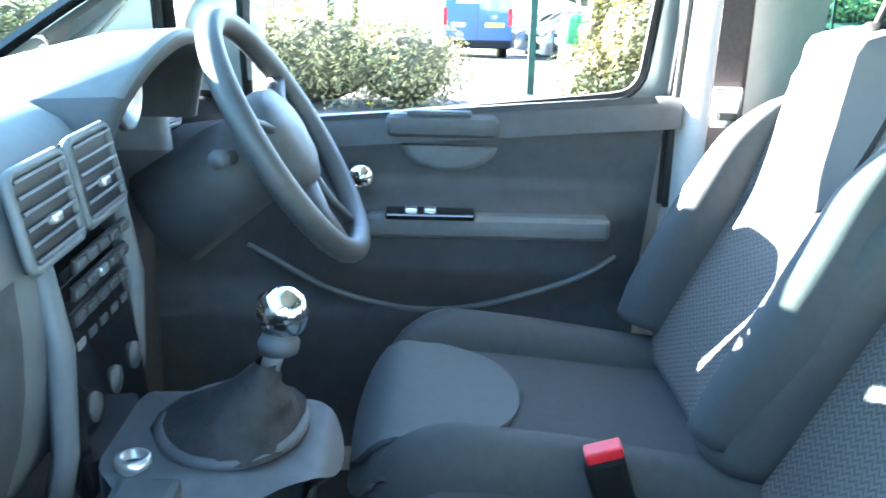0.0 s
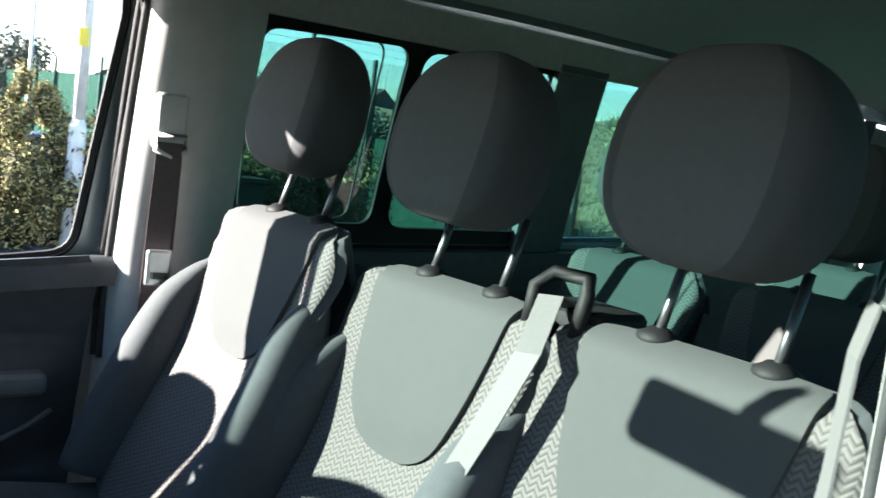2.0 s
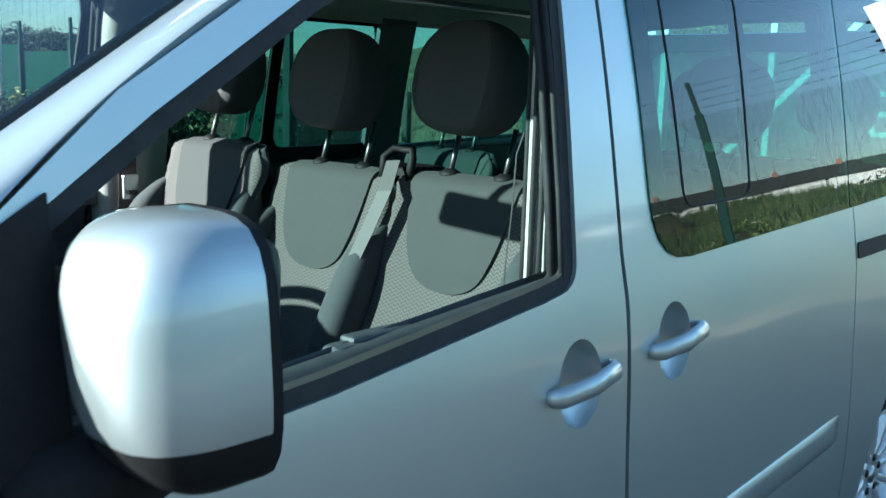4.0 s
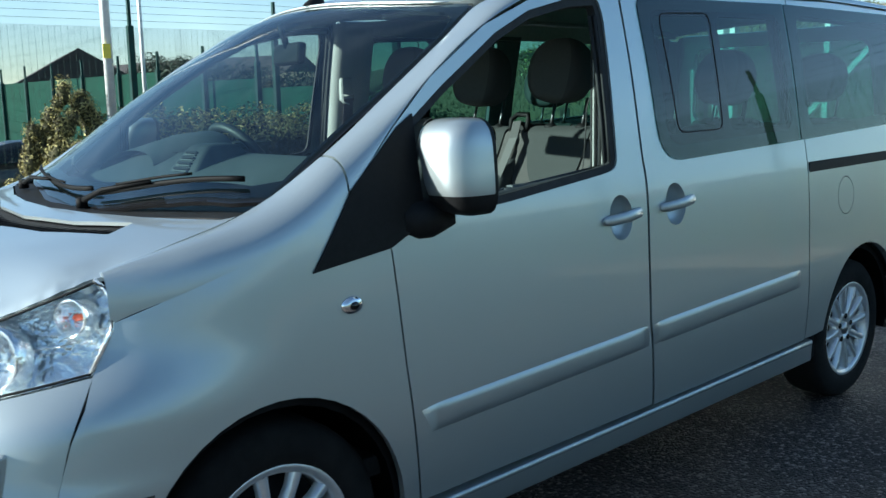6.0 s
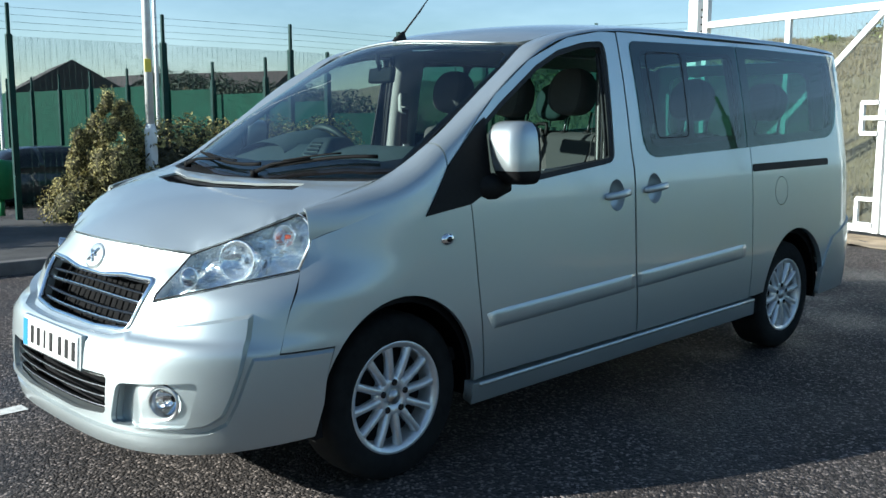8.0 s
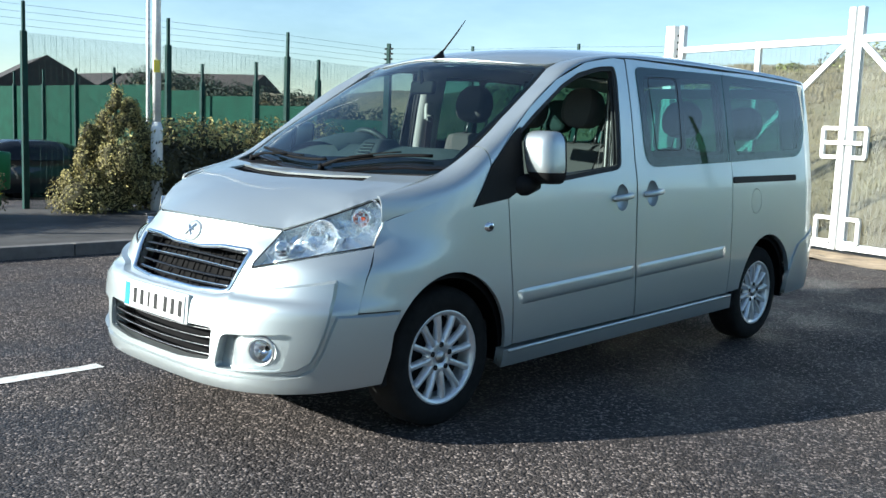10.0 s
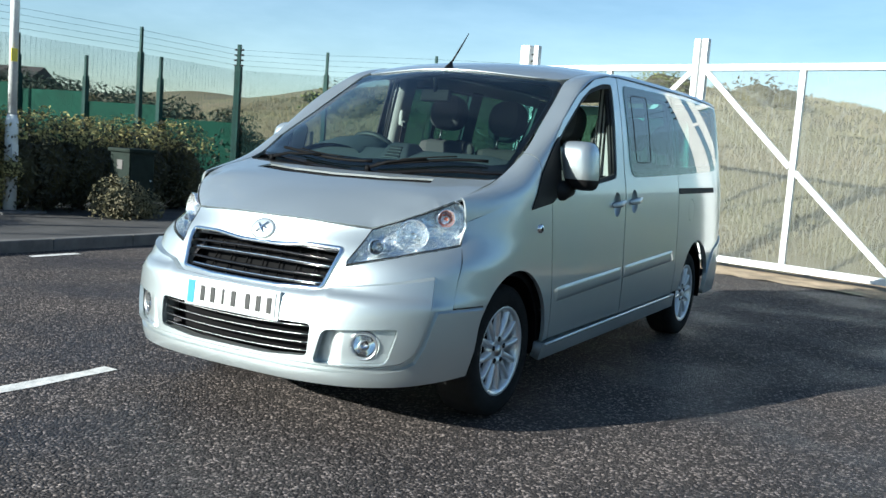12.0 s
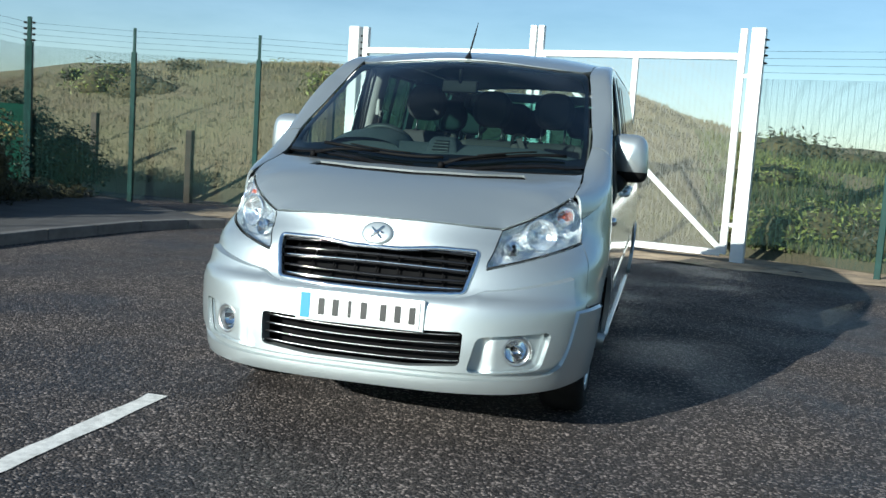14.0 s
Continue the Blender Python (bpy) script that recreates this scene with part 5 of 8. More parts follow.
tufts("dry_grass", 16000, bank_spot(-16, 3.5, 22), GRASS_DRY, 11, 0.085, label="tufts of dry straw-coloured grass on the bank", category="grass")
tufts("green_grass", 9000, bank_spot(1.8, 16, 14), GRASS_GREEN, 12, 0.14, label="rough green grass beyond the fence", category="grass")
strip = [(-6.0, 7.95), (-4.2, 8.35), (-0.8, 8.15), (2.0, 7.45), (3.5, 7.05), (6.0, 6.3), (6.4, 7.2), (3.9, 8.6), (-0.5, 9.7), (-6.0, 10.2)]
sv, sf = fill(strip, (), 0.25)
tagged(mesh_part("soil_strip", [(p.x, p.y, 0.012 + 0.03 * noise.noise(Vector((p.x * 3, p.y * 3, 0)))) for p in sv], sf, SOIL), "strip of bare brown soil and gravel under the fence", "soil", kind="structure")
field = fill([(9.6, 8.0), (9.9, -60.0), (140.0, -60.0), (140.0, 40.0), (40.0, 40.0), (9.0, 7.5)], (), 6.0)
tagged(mesh_part("east_field", [(p.x, p.y, 0.03 + 0.02 * max(0, p.x - 9.0)) for p in field[0]], field[1], GRASS_GREEN), "rough green field beyond the fence", "field", kind="structure")
ev = [(7.7, 7.0, 0.012), (10.0, 7.2, 0.012), (10.3, -14.0, 0.012), (8.3, -14.0, 0.012)]
tagged(mesh_part("soil_verge", ev, [(0, 1, 2, 3)], SOIL, smooth=False), "brown soil verge under the fence", "soil", kind="structure")


# ---- the van's inside ----
TRIM_GREY = material("grey_trim_plastic", (0.101, 0.114, 0.120), 0.55, spread=0.10, scale=40, bump=0.25, bump_scale=700)
TRIM_DARK = material("dark_trim_plastic", (0.055, 0.062, 0.069), 0.55, spread=0.18, scale=30, bump=0.25, bump_scale=700)
TRIM_AND_SHADE_BLACK = material("black_trim_and_shade", (0.038, 0.042, 0.046), 0.6, spread=0.2, scale=30, bump=0.25, bump_scale=700)
TRIM_LIGHT = material("pale_trim_plastic", (0.391, 0.387, 0.374), 0.6, spread=0.06, scale=25, bump=0.15, bump_scale=700)
LINER = material("headlining_cloth", (0.42, 0.43, 0.41), 0.95, spread=0.08, scale=60, bump=0.4, bump_scale=900)
DOOR_TRIM = material("door_lining_plastic", (0.040, 0.045, 0.050), 0.55, spread=0.18, scale=30, bump=0.25, bump_scale=700)
CLOTH_DARK = material("dark_seat_cloth", (0.044, 0.050, 0.053), 0.9, spread=0.08, scale=60, bump=0.25, bump_scale=1100)
CLOTH_GREY = material("grey_seat_cloth", (0.041, 0.0440, 0.0435), 0.9, spread=0.03, scale=60, bump=0.15, bump_scale=1100)
CLOTH_HEAD = material("headrest_cloth", (0.068, 0.068, 0.069), 0.95, spread=0.06, scale=80, bump=0.2, bump_scale=1100)
CLOTH_SIDE = material("headrest_side_tone", (0.042, 0.043, 0.045), 0.95, spread=0.06, scale=80, bump=0.2, bump_scale=1100)
SATIN_DARK = material("dark_steel_post", (0.10, 0.10, 0.105), 0.35, 0.8, spread=0.1, scale=80)
BELT_GREY = material("belt_webbing", (0.100, 0.097, 0.096), 0.7, spread=0.05, scale=150, bump=0.15, bump_scale=900)
BELT_DARK = material("dark_belt_webbing", (0.045, 0.030, 0.030), 0.7, spread=0.2, scale=150, bump=0.3, bump_scale=900)
LEATHER_SPEC = 0.2
BUCKLE_RED = material("red_button", (0.62, 0.02, 0.03), 0.4, spread=0.08, scale=60)
CARPET = material("carpet", (0.03, 0.031, 0.033), 0.98, spread=0.3, scale=60, bump=0.8, bump_scale=500)
LEATHER = material("gaiter_leather", (0.026, 0.026, 0.028), 0.6, spread=0.3, scale=40, bump=0.6, bump_scale=150)
LEATHER.node_tree.nodes["Principled BSDF"].inputs["Specular IOR Level"].default_value = LEATHER_SPEC
STEER_DARK = material("steering_rim", (0.044, 0.048, 0.051), 0.5, spread=0.15, scale=60, bump=0.2, bump_scale=700)
CUSHION_GREY = material("grey_cushion_cloth", (0.086, 0.101, 0.106), 0.9, spread=0.04, scale=60, bump=0.2, bump_scale=1100)
SATIN = material("satin_silver", (0.55, 0.56, 0.57), 0.3, 0.8, spread=0.05, scale=60)


def woven_material():
    """A herringbone weave of pale and dark yarn."""
    m = bpy.data.materials.new("woven_seat_cloth")
    m.use_nodes = True
    n, l = m.node_tree.nodes, m.node_tree.links
    b = n["Principled BSDF"]
    b.inputs["Roughness"].default_value = 0.9
    co = n.new("ShaderNodeTexCoord")
    sep = n.new("ShaderNodeSeparateXYZ")
    l.new(co.outputs["Object"], sep.inputs[0])

    def calc(op, a, c):
        k = n.new("ShaderNodeMath")
        k.operation = op
        for i, v in enumerate((a, c)):
            if isinstance(v, (int, float)):
                k.inputs[i].default_value = v
            else:
                l.new(v, k.inputs[i])
        return k.outputs[0]
    col = calc("PINGPONG", calc("ADD", sep.outputs["X"], calc("MULTIPLY", sep.outputs["Y"], 0.0)), 0.0085)
    slope = calc("ADD", calc("MULTIPLY", sep.outputs["Z"], 1.0), calc("MULTIPLY", col, 0.9))
    stripe = calc("PINGPONG", slope, 0.0044)
    ramp = n.new("ShaderNodeValToRGB")
    ramp.color_ramp.elements[0].position, ramp.color_ramp.elements[0].color = 0.15, (0.050, 0.047, 0.046, 1)
    ramp.color_ramp.elements[1].position, ramp.color_ramp.elements[1].color = 0.55, (0.104, 0.097, 0.093, 1)
    l.new(calc("DIVIDE", stripe, 0.0044), ramp.inputs["Fac"])
    l.new(ramp.outputs["Color"], b.inputs["Base Color"])
    bp = n.new("ShaderNodeBump")
    bp.inputs["Strength"].default_value, bp.inputs["Distance"].default_value = 0.6, 0.002
    l.new(calc("DIVIDE", stripe, 0.0044), bp.inputs["Height"])
    l.new(bp.outputs["Normal"], b.inputs["Normal"])
    return m


WOVEN = woven_material()


def mound(t, a, b):
    """0 below a, 1 above b, smooth between."""
    t = max(0.0, min(1.0, (t - a) / (b - a)))
    return t * t * (3 - 2 * t)


def soft_loop(loop, n=2):
    """An outline with its corners cut round."""
    for _ in range(n):
        out = []
        for i, p in enumerate(loop):
            q = loop[(i + 1) % len(loop)]
            out += [(0.75 * p[0] + 0.25 * q[0], 0.75 * p[1] + 0.25 * q[1]), (0.25 * p[0] + 0.75 * q[0], 0.25 * p[1] + 0.75 * q[1])]
        loop = out
    return loop


def make_seat(name, cx, y_back, z_top, bolsters=((1, 0.220, 0, 0, 0), (-1, 0.220, 0, 0, 0)), head=(0.01, -0.015, 0.2), full=True, label=""):
    """A seat: cushion, backrest with bolsters and cloth panels, headrest on two posts. y_back, z_top: the top of the backrest's face."""
    seat = new(name)
    seat.parent = van
    if label:
        seat["label"] = label
    lean = radians(16.5)
    L, N, X = Vector((0, math.sin(lean), math.cos(lean))), Vector((0, -math.cos(lean), math.sin(lean))), Vector((1, 0, 0))
    top = Vector((cx, y_back, z_top))

    def back(a, b):
        f = 0.012 * min(1.0, (a / 0.2) ** 2) - 0.060 * mound(b, 0.572, 0.635) ** 1.6 - 0.055 * mound(abs(a), 0.192, 0.250) ** 1.4 + 0.050 * mound(0.36 - b, 0.0, 0.36)
        return top + L * (b - 0.617) + N * f + X * a

    half = [(0.0, 0.0), (0.205, 0.0), (0.210, 0.12), (0.200, 0.25), (0.192, 0.36), (0.200, 0.43), (0.212, 0.49), (0.217, 0.54), (0.208, 0.585), (0.176, 0.612), (0.12, 0.620), (0.0, 0.622)]
    half = [(1.04 * a, b) for a, b in half]
    loop = soft_loop(half + [(-a, b) for a, b in reversed(half[1:-1])], 1)
    rest = skin("backrest", back, loop, CLOTH_DARK, seat, step=0.020, rim=0.10)
    skin("backrest_rear", lambda a, b: back(a, b) - N * 0.02, loop, CLOTH_DARK, seat, step=0.05, lift=-0.10, rim=0)
    wv = [(0.0, 0.01), (0.19, 0.01), (0.200, 0.12), (0.190, 0.25), (0.182, 0.36), (0.190, 0.43), (0.202, 0.49), (0.207, 0.54), (0.196, 0.58), (0.166, 0.603), (0.12, 0.609), (0.0, 0.610)]
    wv = [(1.04 * a, b) for a, b in wv]
    skin("woven_panel", back, soft_loop(wv + [(-a, b) for a, b in reversed(wv[1:-1])], 1), WOVEN, rest, step=0.020, lift=0.004, rim=0.008)
    tg = [(0.0, 0.347), (0.05, 0.352), (0.094, 0.376), (0.124, 0.435), (0.140, 0.50), (0.150, 0.56), (0.156, 0.600), (0.146, 0.611), (0.0, 0.613)]
    tg_loop = soft_loop(tg + [(-a, b) for a, b in reversed(tg[1:-1])], 2)

    def pad(a, b):
        edge = max(abs(a) / (0.065 + 0.095 * mound(b, 0.33, 0.46)), 0.0)
        return back(a, b) + N * (0.007 * (1 - min(1.0, edge) ** 3) * mound(b, 0.348, 0.41))
    skin("smooth_panel", pad, tg_loop, CLOTH_GREY, rest, step=0.018, lift=0.009, rim=0.012)
    # plump side bolsters, pointed at the shoulder
    for sg_, wide, flare, grow, push in bolsters:
        way = spline([(0.0, wide - 0.016), (0.10, wide - 0.008), (0.25, wide + 0.004), (0.55, wide + 0.010), (1.0, wide)])
        out_ = spline([(0.0, -0.022), (0.08, -0.002), (0.25, 0.022), (0.45, 0.034), (0.7, 0.052), (1.0, 0.070)])
        fat = spline([(0.0, 0.003), (0.05, 0.018), (0.12, 0.029), (0.25, 0.041), (0.5, 0.048), (0.85, 0.049), (1.0, 0.044)])
        pv, pf = [], []
        for i in range(29):
            t = i / 28
            c = top + L * (-0.112 - 0.46 * t) + N * (out_(t) + push * mound(t, 0.0, 0.35)) + X * (sg_ * (way(t) + flare * t))
            wx = fat(t) * (1 + grow * t)
            for k in range(18):
                a = 2 * math.pi * k / 18
                u, w = math.cos(a), math.sin(a)
                pv.append(c + X * (wx * math.copysign(abs(u) ** 0.72, u)) + N * (1.30 * fat(t) * math.copysign(abs(w) ** 0.80, w)))
        for i in range(28):
            for k in range(18):
                pf.append((i * 18 + k, i * 18 + (k + 1) % 18, i * 18 + 18 + (k + 1) % 18, i * 18 + 18 + k))
        pf += [tuple(range(17, -1, -1)), tuple(28 * 18 + k for k in range(18))]
        mesh_part("side_bolster", pv, pf, CLOTH_DARK, rest, "smooth dark side bolster")
    # headrest: its face is lighter in colour than its sides and rear
    tip = radians(10)
    HL, HN = Vector((0, math.sin(tip), math.cos(tip))), Vector((0, -math.cos(tip), math.sin(tip)))
    hc = top + Vector(head)
    hv, face_f, side_f = [], [], []
    NU, NV = 48, 26
    for i in range(NV + 1):
        ph = math.pi * (i / NV - 0.5)
        cp, sp = math.cos(ph), math.sin(ph)
        cp, sp = abs(cp) ** 0.58, math.copysign(abs(sp) ** 0.78, sp)
        for k in range(NU):
            th = 2 * math.pi * k / NU
            c, s2 = math.cos(th), math.sin(th)
            c, s2 = math.copysign(abs(c) ** 0.46, c), math.copysign(abs(s2) ** 0.46, s2)
            wide = 0.133 * (1 - (0.22 if sp > 0 else 0.05) * sp * sp)
            deep = 0.064 * (1.0 + (0.10 * -sp if sp < 0 else -0.12 * sp))
            hv.append(hc + X * (wide * c * cp) + HN * (deep * s2 * cp) + HL * (0.121 * sp))
    for i in range(NV):
        for k in range(NU):
            q = (i * NU + k, i * NU + (k + 1) % NU, (i + 1) * NU + (k + 1) % NU, (i + 1) * NU + k)
            (face_f if 8 <= k <= 15 else side_f).append(q)
    headrest = mesh_part("headrest", hv, side_f, CLOTH_SIDE, seat, "cloth headrest, darker at the sides and rear than on its face")
    mesh_part("headrest_face", hv, face_f, CLOTH_HEAD, headrest)
    for dx in (-0.079, 0.079):
        foot_ = top + L * 0.001 + N * -0.024 + X * dx
        tube("headrest_post", [foot_ - L * 0.02, foot_ + L * 0.11 - N * 0.002], 0.0062, SATIN_DARK, headrest, 12)
        v, f = lathe_data([(-0.012, 0.0), (-0.010, 0.024), (0.003, 0.023), (0.007, 0.015), (0.011, 0.011), (0.011, 0.0)], 18, "z", close_ends=False)
        mesh_part("post_collar", [foot_ + Vector((p[0] * 1.15, p[1], p[2])) for p in v], f, BLACK_TRIM, headrest)
    # cushion
    zc = z_top - 0.566
    y0 = y_back - 0.735

    def cush(a, b):
        f = -0.030 * mound(abs(a), 0.19, 0.26) - 0.14 * (1 - mound(b, -0.03, 0.10)) ** 2 - 0.028 * mound(b, 0.2, 0.55) + 0.012 * mound(0.26 - b, 0.0, 0.2)
        return Vector((cx + a, y0 + b, zc + f))
    cl = [(0.0, 0.0), (0.17, 0.005), (0.225, 0.04), (0.245, 0.12), (0.250, 0.30), (0.245, 0.56), (0.0, 0.58)]
    c_loop = soft_loop(cl + [(-a, b) for a, b in reversed(cl[1:-1])], 1)
    cushion = skin("cushion", cush, c_loop, CLOTH_DARK, seat, step=0.03, rim=0.17)
    if full:
        ins = [(0.0, 0.008), (0.13, 0.015), (0.172, 0.06), (0.165, 0.15), (0.12, 0.225), (0.05, 0.255), (0.0, 0.258)]
        skin("cushion_panel", cush, soft_loop(ins + [(-a, b) for a, b in reversed(ins[1:-1])]), CUSHION_GREY, cushion, step=0.025, lift=0.008, rim=0.008)
        for sg_ in (1, -1):
            way = spline([(0.0, 0.150), (0.12, 0.196), (0.3, 0.213), (1.0, 0.213)])
            fat = spline([(0.0, 0.012), (0.06, 0.034), (0.15, 0.046), (0.3, 0.050), (1.0, 0.046)])
            pv, pf = [], []
            for i in range(25):
                t = i / 24
                b = 0.002 + 0.57 * t
                c = cush(sg_ * 0.15, b) + Vector((sg_ * (way(t) - 0.15), 0, -0.022 - 0.03 * (1 - mound(t, 0.0, 0.25)) + 0.030 * mound(t, 0.05, 0.3) * (1 - 0.5 * t)))
                for k in range(16):
                    a = 2 * math.pi * k / 16
                    pv.append(c + Vector((fat(t) * math.cos(a), 0, fat(t) * (1.0 if math.sin(a) > 0 else 2.2) * math.sin(a))))
            for i in range(24):
                for k in range(16):
                    pf.append((i * 16 + k, i * 16 + (k + 1) % 16, i * 16 + 16 + (k + 1) % 16, i * 16 + 16 + k))
            pf += [tuple(range(15, -1, -1)), tuple(24 * 16 + k for k in range(16))]
            mesh_part("cushion_bolster", pv, pf, CLOTH_DARK, cushion)
    part("seat_base", box_bm((0.40, 0.46, max(0.05, zc - 0.14 - 0.42)), (cx, y0 + 0.30, 0.42 + (zc - 0.14 - 0.42) / 2), 0.03), CARPET, seat)
    return seat


make_seat("driver_seat", -0.428, 1.570, 1.368, ((1, 0.196, 0.0, -0.1, -0.014), (-1, 0.224, 0.0, 0.0, 0.0)), (-0.012, 0.022, 0.185), label="grey and black cloth driver seat with woven shoulders")
make_seat("middle_seat", 0.000, 1.612, 1.331, ((-1, 0.200, 0.045, 0.45, 0.012),), (0.017, -0.012, 0.199), label="grey and black cloth passenger seat with woven shoulders")
make_seat("outer_seat", 0.420, 1.632, 1.334, ((1, 0.220, 0.0, 0.0, 0.0), (-1, 0.230, 0.0, 0.0, 0.0)), (0.010, -0.020, 0.205), label="grey and black cloth passenger seat with woven shoulders")
for row, (y, zt) in enumerate(((2.62, 1.31), (3.50, 1.31))):
    for x in (-0.52, 0.0, 0.52):
        make_seat("rear_seat", x, y, zt, (), full=False, label="dark cloth rear seat with headrest")

# belts
def webbing(name, pts, width, across_dir, parent=None, mat=None):
    a = Vector(across_dir).normalized() * (width / 2)
    verts, faces = [], []
    pts = [Vector(p) for p in pts]
    for i, p in enumerate(pts):
        d = (pts[min(i + 1, len(pts) - 1)] - pts[max(i - 1, 0)]).normalized()
        n = d.cross(a).normalized() * 0.0012
        verts += [p - a - n, p + a - n, p + a + n, p - a + n]
    for i in range(len(pts) - 1):
        for k in range(4):
            k2 = (k + 1) % 4
            faces.append((i * 4 + k, i * 4 + k2, i * 4 + 4 + k2, i * 4 + 4 + k))
    faces += [(3, 2, 1, 0), tuple(4 * (len(pts) - 1) + k for k in range(4))]
    return mesh_part(name, verts, faces, mat or BELT_GREY, parent or van, smooth=False)


GUIDE = Vector((0.203, 1.640, 1.342))
webbing("seat_belt", [GUIDE + Vector((0.0, 0.03, -0.02)), GUIDE + Vector((0, -0.03, 0.006)), (0.240, 1.548, 1.285), (0.215, 1.518, 1.192), (0.188, 1.488, 1.103), (0.162, 1.456, 0.992), (0.135, 1.424, 0.880), (0.12, 1.40, 0.80)], 0.037, (1, 0.25, 0.1))
guide = part("belt_guide", box_bm((0.13, 0.10, 0.05), GUIDE + Vector((0.0, 0.045, -0.03)), 0.02, seg=3), BLACK_TRIM, van, smooth=True)
tube("belt_hoop", [GUIDE + Vector(p) for p in ((-0.036, -0.03, -0.04), (-0.04, -0.02, 0.012), (-0.026, 0.0, 0.032), (0.026, 0.008, 0.032), (0.042, -0.01, 0.012), (0.04, -0.02, -0.04))], 0.0105, BLACK_TRIM, guide, 8)
webbing("seat_belt", [(0.676, 1.485, 1.44), (0.678, 1.462, 1.40), (0.677, 1.457, 1.30), (0.668, 1.455, 1.19), (0.66, 1.455, 1.05), (0.665, 1.46, 0.9), (0.70, 1.48, 0.62)], 0.048, (-0.6, 0.8, 0))
for sg in (1, -1):
    ring = part("belt_anchor", box_bm((0.03, 0.065, 0.11), (0.698 if sg > 0 else -0.740, 1.52 if sg > 0 else 1.462, 1.495), 0.014, seg=3), TRIM_LIGHT, van, smooth=True)
    tube("anchor_loop", [(0.682 if sg > 0 else -0.722, (1.52 if sg > 0 else 1.462) + dy, 1.44 + dz) for dy, dz in ((-0.03, 0.0), (-0.028, 0.028), (0.028, 0.028), (0.03, 0.0), (0.0, -0.012))], 0.006, TRIM_LIGHT, ring, 6, True)
webbing("seat_belt", [(-0.722, 1.462, 1.455), (-0.742, 1.470, 1.35), (-0.760, 1.475, 1.10), (-0.75, 1.48, 0.62)], 0.048, (0, 1, 0), mat=BELT_DARK)
webbing("seat_belt", [(-0.715, 1.457, 1.455), (-0.732, 1.460, 1.35), (-0.745, 1.460, 1.10), (-0.73, 1.46, 0.62)], 0.048, (0.2, 1, 0), mat=BELT_DARK)
tongue = part("belt_tongue", box_bm((0.012, 0.05, 0.07), (-0.703, 1.452, 1.215), 0.006), SATIN, van)
part("tongue_slot", box_bm((0.014, 0.03, 0.012), (-0.697, 1.452, 1.200)), INK, tongue)
buckle = part("belt_buckle", box_bm((0.028, 0.052, 0.15), (-0.165, 1.195, 0.785), 0.008, Euler((radians(18), radians(8), 0)).to_matrix()), BLACK_TRIM, van, "black belt buckle with a red button")
part("buckle_button", box_bm((0.026, 0.048, 0.016), (-0.155, 1.172, 0.862), 0.004, Euler((radians(18), radians(8), 0)).to_matrix()), BUCKLE_RED, buckle)

